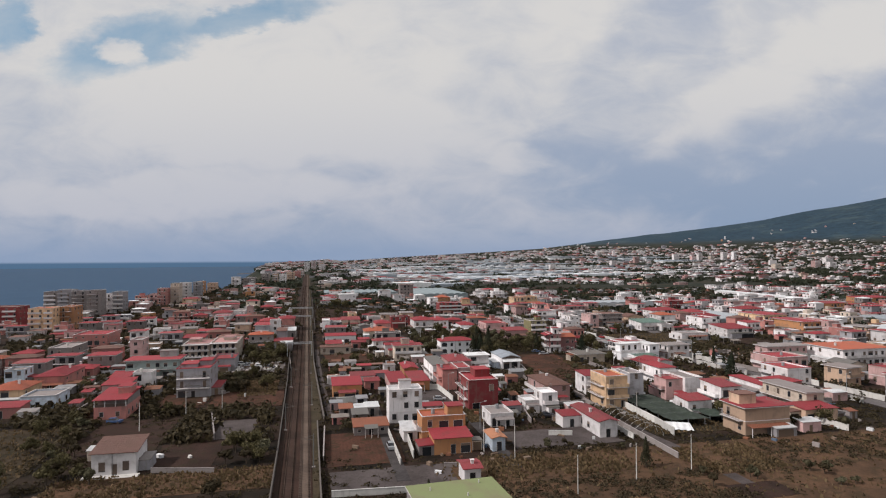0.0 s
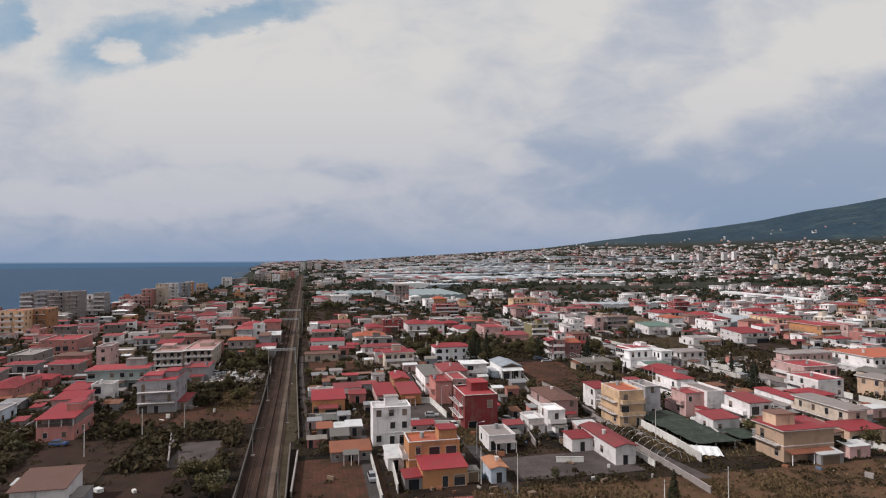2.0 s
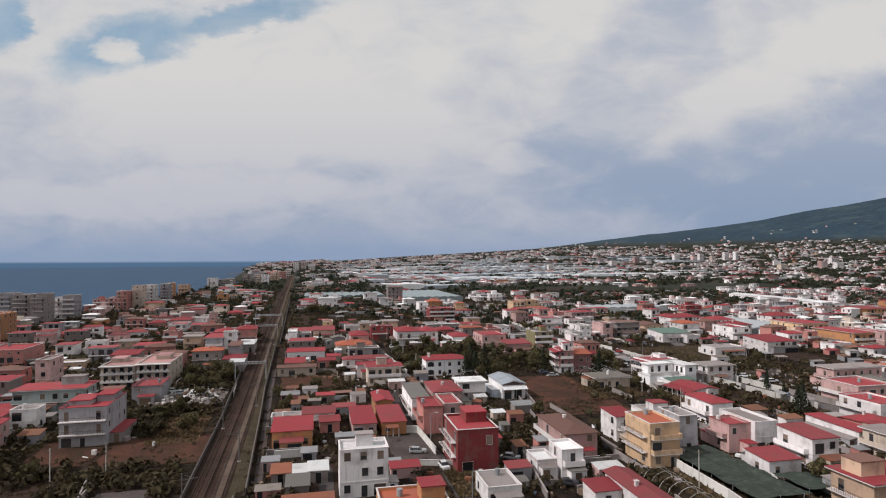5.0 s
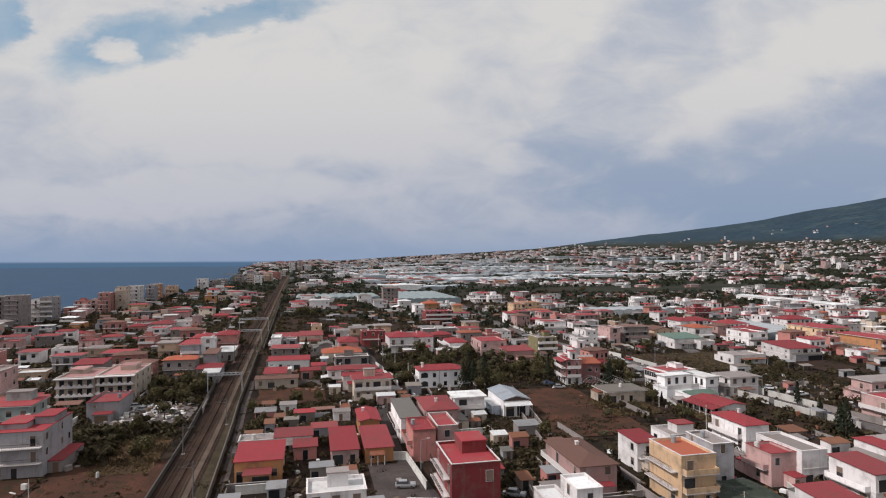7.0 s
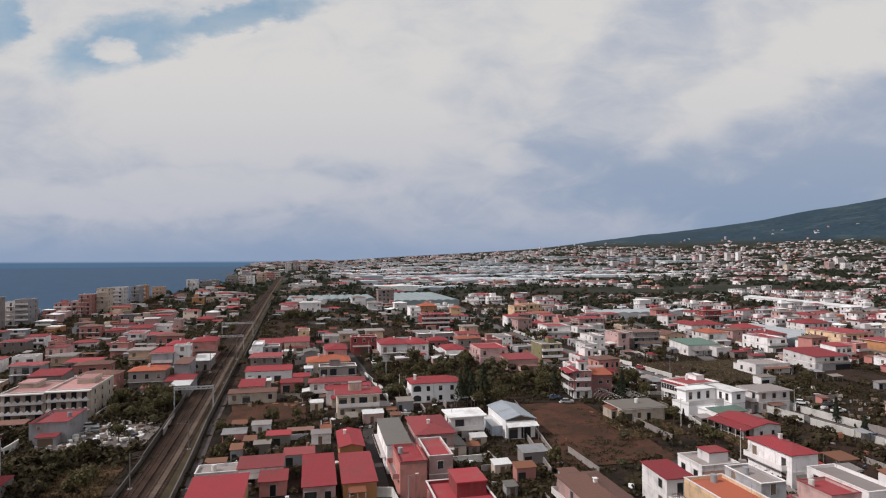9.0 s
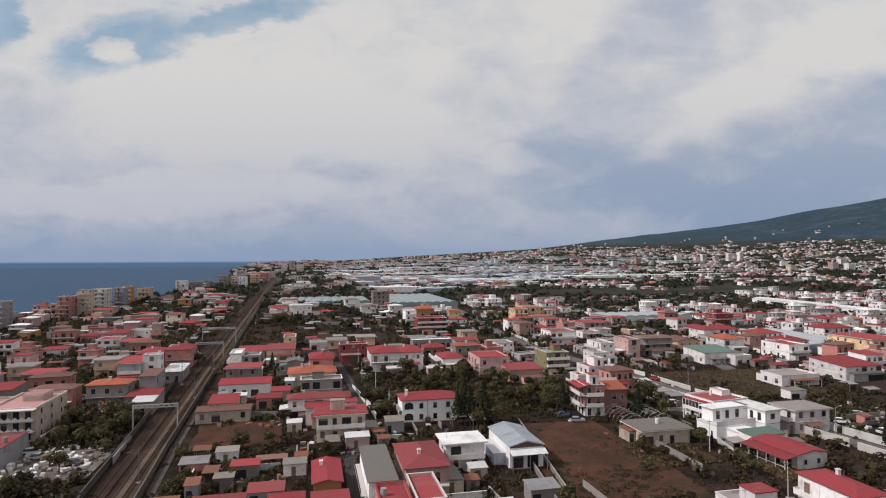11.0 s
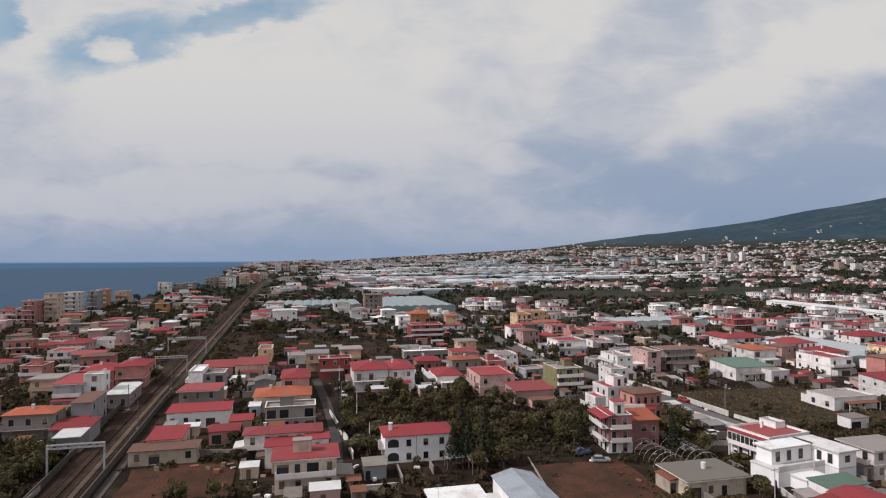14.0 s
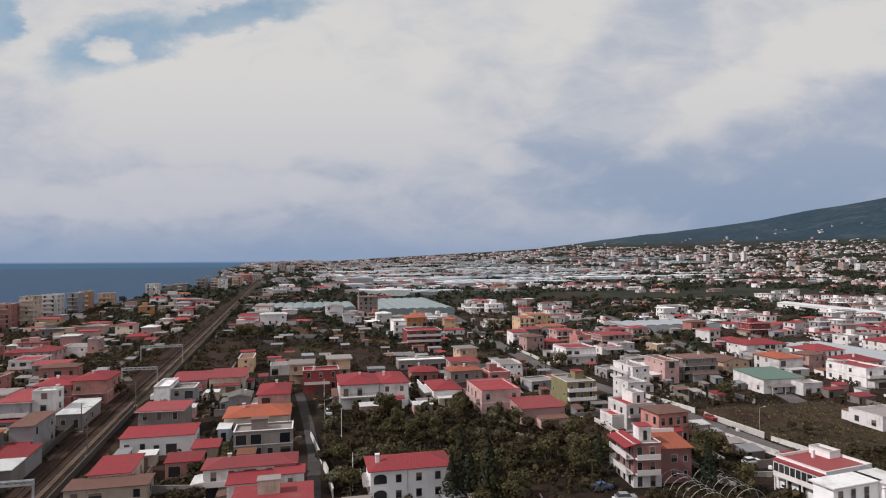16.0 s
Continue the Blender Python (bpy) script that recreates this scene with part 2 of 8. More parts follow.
def field_mat(name, a, c2, furrow=0.0, weeds=0.55):
    def build(n, b):
        big = n.noise(place(n, 0.12, 0.12, 0), 1.0, 5, 0.65, 0.5)
        grain = n.noise(place(n, 1.6, 1.6, 0), 1.0, 4, 0.7)
        c = n.mix(n.smooth(big, 0.35, 0.68), (*a, 1), (*c2, 1))
        weed = n.noise(place(n, 0.28, 0.28, 0), 1.0, 5, 0.7, 0.4)
        c = n.mix(n.m("MULTIPLY", n.smooth(weed, 0.5, 0.64), weeds), c, (0.036, 0.032, 0.017, 1))
        c = n.mix(n.m("MULTIPLY", n.smooth(grain, 0.42, 0.75), 0.5), c, tint(c2, 0.5))
        if furrow:
            wv = n.node("ShaderNodeTexWave", Scale=furrow, Distortion=1.5, Detail=2.0)
            n.link(place(n), wv.inputs["Vector"])
            c = n.mix(n.m("MULTIPLY", wv.outputs["Fac"], 0.25), c, tint(a, 0.5))
        n.link(c, b.inputs["Base Color"])
        b.inputs["Roughness"].default_value = 0.95
        b.inputs["Specular IOR Level"].default_value = 0.1
        rough_bump(n, b, grain, 0.6, 0.2)
    return material(name, build)


M_SOIL = field_mat("red_soil", (0.100, 0.045, 0.031), (0.052, 0.030, 0.021), 0.35, 0.8)
M_TILLED = field_mat("brown_soil", (0.0539, 0.0306, 0.0241), (0.0329, 0.0212, 0.0171), 0.5)
M_DRY = field_mat("dry_grass", (0.120, 0.068, 0.041), (0.066, 0.040, 0.0255))
M_GRASS = field_mat("rough_grass", (0.062, 0.044, 0.028), (0.030, 0.0235, 0.015))
M_VERGE = field_mat("dry_verge", (0.082, 0.062, 0.040), (0.046, 0.037, 0.024))
M_YARD = field_mat("concrete_yard", (0.1074, 0.0884, 0.0855), (0.0634, 0.0519, 0.0495), weeds=0.2)
M_PAD = field_mat("concrete_pad", (0.19, 0.163, 0.156), (0.12, 0.103, 0.098), weeds=0.15)
M_ASPHALT = field_mat("asphalt", (0.150, 0.134, 0.133), (0.100, 0.090, 0.090), weeds=0.12)
M_PALE_BALLAST = field_mat("pale_ballast", (0.150, 0.108, 0.084), (0.092, 0.066, 0.052), weeds=0.15)
M_LANE = field_mat("lane_asphalt", (0.082, 0.072, 0.072), (0.050, 0.044, 0.044), weeds=0.2)
M_BALLAST = field_mat("ballast", (0.060, 0.034, 0.026), (0.032, 0.019, 0.015), weeds=0.2)
M_DARK_WALL = worn("dark_concrete", (0.085, 0.074, 0.068), amount=0.5)
M_WALLGREY = worn("grey_old_concrete", (0.125, 0.108, 0.098), amount=0.55)
M_CONC = worn("concrete", (0.28, 0.247, 0.237), amount=0.5)
M_PALE = worn("pale_concrete", (0.60, 0.58, 0.55), amount=0.4)
M_TRIM = worn("white_trim", (0.69, 0.645, 0.635), amount=0.2)
M_STEEL = worn("galvanised_steel", (0.26, 0.27, 0.28), amount=0.3, rough=0.5, streak=False)
M_GALV = worn("pale_galvanised_steel", (0.44, 0.45, 0.46), amount=0.3, rough=0.5, streak=False)
M_MAST = worn("dull_mast_steel", (0.13, 0.125, 0.12), amount=0.4, rough=0.6, streak=False)
M_RAIL = field_mat("rail_steel", (0.125, 0.088, 0.068), (0.085, 0.058, 0.046), weeds=0.1)
M_SLEEPER = field_mat("sleeper_concrete", (0.066, 0.044, 0.036), (0.042, 0.029, 0.024), weeds=0.1)
M_PALE_SLEEPER = field_mat("pale_sleeper", (0.150, 0.112, 0.092), (0.105, 0.078, 0.065), weeds=0.1)
M_WOOD = worn("weathered_wood", (0.16, 0.11, 0.075), amount=0.4)
M_BARK = worn("bark", (0.075, 0.055, 0.04), amount=0.5)
M_SURROUND = worn("window_surround", (0.46, 0.42, 0.40), amount=0.4)
M_BLIND = worn("brown_blinds", (0.16, 0.115, 0.09), amount=0.3, rough=0.6, vary=0.5)
M_SHUTTER = worn("dark_shutters", (0.085, 0.06, 0.05), amount=0.2, rough=0.6)


def glass_build(n, b):
    c = n.mix(n.tree.nodes.new("ShaderNodeObjectInfo").outputs["Random"], (0.012, 0.014, 0.018, 1), (0.05, 0.05, 0.055, 1))
    n.link(c, b.inputs["Base Color"])
    b.inputs["Roughness"].default_value = 0.12


M_GLASS = material("window_glass", glass_build)


def leaf_mat(name, a, c2):
    def build(n, b):
        g = n.tree.nodes.new("ShaderNodeNewGeometry")
        rnd = n.tree.nodes.new("ShaderNodeObjectInfo").outputs["Random"]
        c = n.mix(g.outputs["Random Per Island"], (*a, 1), (*c2, 1))
        c = n.mix(n.m("MULTIPLY", rnd, 0.35), c, (0.05, 0.04, 0.015, 1))
        c = n.mix(n.m("MULTIPLY", n.smooth(n.noise(place(n, 0.11, 0.11, 0.11), 1.0, 3), 0.4, 0.7), 0.5), c, (0.06, 0.045, 0.022, 1))
        n.link(c, b.inputs["Base Color"])
        b.inputs["Roughness"].default_value = 0.75
        b.inputs["Specular IOR Level"].default_value = 0.2
        tr = n.tree.nodes.new("ShaderNodeBsdfTranslucent")
        n.link(c, tr.inputs[0])
        both = n.tree.nodes.new("ShaderNodeMixShader")
        both.inputs[0].default_value = 0.28
        n.link(b.outputs[0], both.inputs[1])
        n.link(tr.outputs[0], both.inputs[2])
        n.link(both.outputs[0], n.tree.nodes["Material Output"].inputs[0])
    return material(name, build)


M_LEAF = leaf_mat("leaves", (0.050, 0.046, 0.022), (0.170, 0.145, 0.070))
M_BUSH = leaf_mat("bush_leaves", (0.017, 0.014, 0.008), (0.092, 0.070, 0.037))
M_OLIVE = leaf_mat("olive_leaves", (0.062, 0.060, 0.036), (0.180, 0.165, 0.100))
M_GROVE = leaf_mat("grove_leaves", (0.016, 0.025, 0.017), (0.046, 0.060, 0.040))
M_SCRUB = leaf_mat("scrub_leaves", (0.024, 0.019, 0.011), (0.064, 0.047, 0.026))
M_WEEDS = leaf_mat("weeds", (0.026, 0.020, 0.012), (0.094, 0.070, 0.040))
M_STRAW = leaf_mat("straw", (0.10, 0.070, 0.038), (0.22, 0.150, 0.082))
M_PINE = leaf_mat("conifer_needles", (0.0119, 0.0187, 0.0119), (0.0298, 0.0382, 0.0213))


def water_build(n, b):
    w = n.noise(place(n, 0.02, 0.05, 0), 1.0, 5, 0.6)
    f = n.noise(place(n, 0.25, 0.25, 0), 1.0, 4, 0.6)
    c = n.mix(n.smooth(w, 0.35, 0.7), (0.024, 0.060, 0.116, 1), (0.033, 0.076, 0.136, 1))
    n.link(c, b.inputs["Base Color"])
    b.inputs["Roughness"].default_value = 0.6
    b.inputs["Specular IOR Level"].default_value = 0.08
    rough_bump(n, b, f, 0.5, 0.6)


M_SEA = material("sea_water", water_build)


def plastic_build(n, b):
    big = n.noise(place(n, 0.05, 0.05, 0.05), 1.0, 5, 0.6)
    rnd = n.tree.nodes.new("ShaderNodeObjectInfo").outputs["Random"]
    c = n.mix(rnd, (0.58, 0.59, 0.60, 1), (0.17, 0.20, 0.22, 1))
    c = n.mix(n.m("MULTIPLY", n.smooth(big, 0.4, 0.7), 0.5), c, (0.26, 0.29, 0.30, 1))
    n.link(c, b.inputs["Base Color"])
    b.inputs["Roughness"].default_value = 0.4


def dull_film_build(n, b):
    big = n.noise(place(n, 0.08, 0.02, 0.05), 1.0, 5, 0.6)
    n.link(n.mix(big, (0.15, 0.19, 0.20, 1), (0.26, 0.31, 0.32, 1)), b.inputs["Base Color"])
    b.inputs["Roughness"].default_value = 0.5


M_FILM = material("dull_greenhouse_film", dull_film_build)
M_PLASTIC = material("greenhouse_film", plastic_build)

# ---- mesh building ----
class Build:
    """Vertices and faces of one part, with a material number for each face."""

    def __init__(self):
        self.v, self.f, self.k = [], [], []

    def face(self, pts, k=0):
        i = len(self.v)
        self.v.extend(pts)
        self.f.append(tuple(range(i, i + len(pts))))
        self.k.append(k)

    def box(self, x0, y0, z0, x1, y1, z1, k=0):
        i = len(self.v)
        self.v.extend(((x0, y0, z0), (x1, y0, z0), (x1, y1, z0), (x0, y1, z0), (x0, y0, z1), (x1, y0, z1), (x1, y1, z1), (x0, y1, z1)))
        for q in ((0, 3, 2, 1), (4, 5, 6, 7), (0, 1, 5, 4), (1, 2, 6, 5), (2, 3, 7, 6), (3, 0, 4, 7)):
            self.f.append(tuple(i + j for j in q))
            self.k.append(k)
        return self

    def solid(self, low, high, k=0):
        """A closed body between two rings of points."""
        i, n = len(self.v), len(low)
        self.v.extend(low)
        self.v.extend(high)
        self.f.append(tuple(i + j for j in reversed(range(n))))
        self.f.append(tuple(i + n + j for j in range(n)))
        self.k += [k, k]
        for j in range(n):
            j2 = (j + 1) % n
            self.f.append((i + j, i + j2, i + n + j2, i + n + j))
            self.k.append(k)
        return self

    def tube(self, a, b, ra, rb, n=6, k=0):
        a, b = Vector(a), Vector(b)
        q = (b - a).to_track_quat("Z", "Y")
        low, high = [], []
        for j in range(n):
            c, s = math.cos(j * math.tau / n), math.sin(j * math.tau / n)
            low.append(tuple(a + q @ Vector((c * ra, s * ra, 0))))
            high.append(tuple(b + q @ Vector((c * rb, s * rb, 0))))
        return self.solid(low, high, k)

    def pipe(self, pts, r, n=6, k=0):
        """One bent pipe through the given points."""
        i = len(self.v)
        for a, p in enumerate(pts):
            q = (Vector(pts[min(a + 1, len(pts) - 1)]) - Vector(pts[max(a - 1, 0)])).to_track_quat("Z", "Y")
            for j in range(n):
                self.v.append(tuple(Vector(p) + q @ Vector((math.cos(j * math.tau / n) * r, math.sin(j * math.tau / n) * r, 0))))
        for a in range(len(pts) - 1):
            for j in range(n):
                j2 = (j + 1) % n
                self.f.append((i + a * n + j, i + a * n + j2, i + (a + 1) * n + j2, i + (a + 1) * n + j))
                self.k.append(k)
        return self

    def mesh(self, name, mats):
        me = bpy.data.meshes.new(name)
        me.from_pydata(self.v, [], self.f)
        for mt in mats:
            me.materials.append(mt)
        if len(mats) > 1:
            me.polygons.foreach_set("material_index", self.k)
        me.update()
        return me


def part(name, b, mats, parent=None, label=""):
    """One mesh object, under a thing where a parent is given."""
    mats = mats if isinstance(mats, (list, tuple)) else [mats]
    ob = new(name, b.mesh(name, mats) if isinstance(b, Build) else b)
    if parent:
        ob.parent = parent
    return tagged(ob, label)


def hub(name, x, y, z=0.0, turn=0.0):
    e = new(name)
    e.empty_display_size = 0.5
    e.matrix_world = pose(x, y, z, 0, 0, turn)
    return e


def smoothstep(a, lo, hi):
    a = min(max((a - lo) / (hi - lo), 0.0), 1.0)
    return a * a * (3 - 2 * a)


def rail_x(y):
    """The middle of the double track."""
    return -1.55 - 0.0152 * y


COAST = ((-3000, -330), (0, -215), (300, -212), (520, -218), (600, -150), (760, -128), (1000, -95), (1250, -120), (1700, -190), (2300, -230), (5200, -330))


def coast_x(y):
    for (ya, xa), (yb, xb) in zip(COAST, COAST[1:]):
        if y <= yb:
            return xa + (xb - xa) * (y - ya) / (yb - ya)
    return COAST[-1][1]


# skyline: height of the town slope and of the mountain by bearing from +y
TOWN = ((-180, 0), (-9, 0), (-4, 14), (0, 22), (7.4, 50), (15.6, 74), (20, 87), (26, 103), (33, 94), (38, 98), (49, 116), (80, 130), (180, 0))
MOUNTAIN = ((-180, 0), (-9, 0), (0, 22), (7.4, 50), (15.6, 76), (20, 96), (25.7, 152), (30.3, 200), (32.7, 218), (38.2, 268), (45.3, 360), (49, 408), (56, 500), (75, 700), (110, 400), (180, 0))


def by_bearing(table, a):
    for (a0, z0), (a1, z1) in zip(table, table[1:]):
        if a <= a1:
            return z0 + (z1 - z0) * (a - a0) / (a1 - a0)
    return table[-1][1]


RISE = ((-5000, 0.0), (225, 0.0), (270, 1.6), (330, 4.2), (440, 7.2), (600, 12.0), (780, 17.0), (1000, 20.0), (9000, 20.0))
SPREAD = ((-9000, 0.0), (-112, 0.0), (-60, 0.4), (-15, 1.0), (60, 1.0), (115, 0.32), (9000, 0.25))


def along_table(table, a):
    for (a0, z0), (a1, z1) in zip(table, table[1:]):
        if a <= a1:
            return z0 + (z1 - z0) * (a - a0) / (a1 - a0)
    return table[-1][1]


def town_rise(x, y):
    """The plain climbs gently away from the near houses, most along the railway."""
    s = along_table(SPREAD, x)
    if x < -15 and s < .8:
        s += (.8 - s) * smoothstep(y, 450, 620)
    return along_table(RISE, y) * s


def ground_z(x, y):
    d = math.hypot(x, y)
    a = math.degrees(math.atan2(x, y))
    z = town_rise(x, y)
    if d > 900:
        z += 0.85 * by_bearing(TOWN, a) * ((min(d, 3400) - 900) / 2300) ** 2.3
        if d > 3000:
            z += max(by_bearing(MOUNTAIN, a) - by_bearing(TOWN, a), 0) * smoothstep(d, 3000, 4700)
            z += 9 * noise.noise((x * 0.005, y * 0.005, 0)) * smoothstep(d, 3300, 4200) * smoothstep(a, 18, 30)
    if y > -3000:
        c = coast_x(y)
        z -= (9.0 + z) * (1 - smoothstep(x, c - 8, c + 22))
    return z


# ---- ground: one sheet to the horizon ----
rings = [0, 40, 80] + [100 + 12.5 * i for i in range(40)] + [610, 640, 680, 760, 850, 950, 1050, 1150, 1300, 1450, 1600, 1800, 2000, 2200, 2400, 2600, 2800, 3000, 3150,
         3300, 3450, 3600, 3800, 4000, 4200, 4400, 4550, 4700, 4850]
steps = [-180 + 6 * i for i in range(25)] + [-30 + 0.75 * i for i in range(127)] + [65.5 + 4.09 * i for i in range(1, 28)]
steps = [a for a in steps if a < 179.5]
gb = Build()
for r in rings:
    for a in steps:
        x, y = r * math.sin(radians(a)), r * math.cos(radians(a))
        gb.v.append((x, y, ground_z(x, y)))
na = len(steps)
for i in range(len(rings) - 1):
    for j in range(na):
        j2 = (j + 1) % na
        gb.f.append((i * na + j, i * na + j2, (i + 1) * na + j2, (i + 1) * na + j))
        gb.k.append(0)
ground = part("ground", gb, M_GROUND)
tagged(ground, "brown earth and rough grass plain rising to wooded slopes tinted blue with haze", "ground", kind="structure")
for p in ground.data.polygons:
    p.use_smooth = True

sb = Build()
n_sea = 96
for r in (0, 1500, 4880):
    for j in range(n_sea):
        a = j * math.tau / n_sea
        sb.v.append((r * math.sin(a), r * math.cos(a), -3.2))
for i in range(2):
    for j in range(n_sea):
        j2 = (j + 1) % n_sea
        sb.f.append((i * n_sea + j, i * n_sea + j2, (i + 1) * n_sea + j2, (i + 1) * n_sea + j))
        sb.k.append(0)
tagged(part("sea_water", sb, M_SEA), "deep blue sea with small ripples to the horizon", "sea", kind="structure")

LAYER = [0.04]
PLOTS = []
GRASSY = []


def sheet(name, label, mt, x0, y0, x1, y1, cat="field", kind="structure"):
    """A flat plot of ground, a few centimetres thick, with a slightly uneven outline."""
    rng = random.Random(int(x0 * 7 + y0 * 13))
    LAYER[0] += 0.0045
    PLOTS.append((x0, y0, x1, y1))
    if mt in (M_DRY, M_GRASS) and y1 < 340:
        GRASSY.append((x0, y0, x1, y1))
    z = LAYER[0]
    ring = []
    for (ax, ay), (bx, by) in zip(((x0, y0), (x1, y0), (x1, y1), (x0, y1)), ((x1, y0), (x1, y1), (x0, y1), (x0, y0))):
        for k in range(5):
            ring.append((ax + (bx - ax) * k / 5 + rng.uniform(-.3, .3), ay + (by - ay) * k / 5 + rng.uniform(-.3, .3)))
    low = [(x, y, ground_z(x, y) - .05) for x, y in ring]
    b = Build()
    nx, ny = max(int((x1 - x0) / 6), 2), max(int((y1 - y0) / 6), 2)
    if y1 < 224:
        b.solid(low, [(x, y, z) for x, y in ring])
    else:
        for j in range(ny + 1):
            for i in range(nx + 1):
                x, y = x0 + (x1 - x0) * i / nx, y0 + (y1 - y0) * j / ny
                if i in (0, nx) or j in (0, ny):
                    x, y = x + rng.uniform(-.5, .5), y + rng.uniform(-.5, .5)
                b.v.append((x, y, ground_z(x, y) + z + .06))
        for j in range(ny):
            for i in range(nx):
                q = j * (nx + 1) + i
                b.f.append((q, q + 1, q + nx + 2, q + nx + 1))
                b.k.append(0)
    return tagged(part(name, b, mt), label, cat, kind=kind)


def strip(name, label, mt, pts, width, z=0.05, cat="road", kind="structure", thick=0.1):
    """A road or path along a line of points."""
    b = Build()
    fine = []
    for (xa, ya), (xb, yb) in zip(pts, pts[1:]):
        m = max(int(math.hypot(xb - xa, yb - ya) / 9), 1)
        fine += [(xa + (xb - xa) * i / m, ya + (yb - ya) * i / m) for i in range(m)]
    pts = fine + [pts[-1]]
    left, right = [], []
    for i, (x, y) in enumerate(pts):
        xa, ya = pts[max(i - 1, 0)]
        xb, yb = pts[min(i + 1, len(pts) - 1)]
        l = math.hypot(xb - xa, yb - ya)
        nx, ny = -(yb - ya) / l, (xb - xa) / l
        left.append((x + nx * width / 2, y + ny * width / 2))
        right.append((x - nx * width / 2, y - ny * width / 2))
    for i in range(len(pts) - 1):
        q = (right[i], right[i + 1], left[i + 1], left[i])
        zz = [ground_z(*pts[i]), ground_z(*pts[i + 1]), ground_z(*pts[i + 1]), ground_z(*pts[i])]
        b.solid([(x, y, g + z - thick) for (x, y), g in zip(q, zz)], [(x, y, g + z) for (x, y), g in zip(q, zz)])
    return tagged(part(name, b, mt), label, cat, kind=kind)


def garden_wall(x0, y0, x1, y1, h=1.6, mt=None, label="rendered concrete garden wall with a stained top", t=0.22):
    b = Build()
    l = math.hypot(x1 - x0, y1 - y0)
    b.box(0, -t / 2, -1.2, l, t / 2, h)
    w = part("garden_wall", b, mt or M_CONC)
    c = part("coping", Build().box(-0.02, -t / 2 - 0.05, h, l + 0.02, t / 2 + 0.05, h + 0.08), mt or M_CONC, w)
    w.matrix_world = pose(x0, y0, ground_z((x0 + x1) / 2, (y0 + y1) / 2), 0, 0, math.degrees(math.atan2(y1 - y0, x1 - x0)))
    return tagged(w, label, "garden wall", "garden walls", kind="structure")

# ---- railway ----
def along(y, off):
    """Point off metres to the right of the railway's middle."""
    s = -0.0152
    l = math.hypot(1, s)
    return rail_x(y) + off / l, y - off * s / l


ys = [-400, -200, -100, 0, 40, 80, 120, 160, 200, 215] + [230 + 10 * i for i in range(57)] + [810, 830, 860, 900, 950, 1000]
bed = strip("track_bed", "brown ballast bed of a double railway track", M_BALLAST, [(rail_x(y), y) for y in ys], 6.2, 0.22, "track bed", thick=0.4)
for k, off in enumerate((-1.62, 1.62)):
    track = hub("railway_track", 0, 0)
    tagged(track, "rusty steel railway track on concrete sleepers", "railway track", "railway tracks", kind="structure")
    for side in (-0.69, 0.69):
        b = Build()
        for ya, yb in zip(ys, ys[1:]):
            (xa, _), (xb, _) = along(ya, off + side), along(yb, off + side)
            ga, gc = ground_z(xa, ya), ground_z(xb, yb)
            b.solid([(xa - .035, ya, ga + .36), (xa + .035, ya, ga + .36), (xb + .035, yb, gc + .36), (xb - .035, yb, gc + .36)],
                    [(xa - .035, ya, ga + .53), (xa + .035, ya, ga + .53), (xb + .035, yb, gc + .53), (xb - .035, yb, gc + .53)])
        part("rail", b, M_RAIL, track)
    one = Build().box(-1.15, -0.14, 0.16, 1.15, 0.14, 0.37).mesh("sleeper", [(M_SLEEPER, M_PALE_SLEEPER)[k]])
    far = Build()
    y, count = 95.0, 0
    while y < 700:
        x, yy = along(y, off)
        if count < 150 and y > 105:
            s = new("sleeper", one)
            s.parent, s.location = track, (x, yy, ground_z(x, yy))
            count += 1
        else:
            g = ground_z(x, yy)
            far.box(x - 1.15, yy - .14, g + .16, x + 1.15, yy + .14, g + .37)
        y += 0.9
    strip("track_bed", "ballast between the rails", (M_BALLAST, M_PALE_BALLAST)[k], [along(y, off) for y in ys], 1.2, 0.365, "track bed", thick=.14)
    tagged(part("sleeper_row", far, (M_SLEEPER, M_PALE_SLEEPER)[k], track), kind="stuff")

# verges and boundary walls of the line
# left strip: the wall's shadow put into the colour of the ground
for off, w, mt, lab in ((3.9, 1.6, M_VERGE, "rough dry grass verge beside the track"), (-3.9, 1.2, M_TILLED, "dark strip with the wall's shadow in its colour beside the track")):
    strip("verge", lab, mt, [along(y, off) for y in ys], w, 0.12, "verge")
strip("verge", "wide strip of dry grass between track and wall", M_VERGE, [along(168, 5.4), along(200, 5.2), along(240, 4.9)], 1.3, 0.115, "verge")


def line_wall(off, off2, y0, y1, h, mt, label):
    """A wall beside the line, off metres from its middle at y0 and off2 at y1."""
    b = Build()
    n = max(int((y1 - y0) / 12), 1)
    for i in range(n):
        ya, yb = y0 + (y1 - y0) * i / n, y0 + (y1 - y0) * (i + 1) / n
        (xa, a), (xb, c) = along(ya, off + (off2 - off) * i / n), along(yb, off + (off2 - off) * (i + 1) / n)
        ga, gc = ground_z(xa, a), ground_z(xb, c)
        b.solid([(xa - .14, a, ga - .3), (xa + .14, a, ga - .3), (xb + .14, c, gc - .3), (xb - .14, c, gc - .3)],
                [(xa - .14, a, ga + h), (xa + .14, a, ga + h), (xb + .14, c, gc + h), (xb - .14, c, gc + h)])
    w = part("boundary_wall", b, mt)
    return tagged(w, label, "boundary wall", "railway walls", kind="structure")


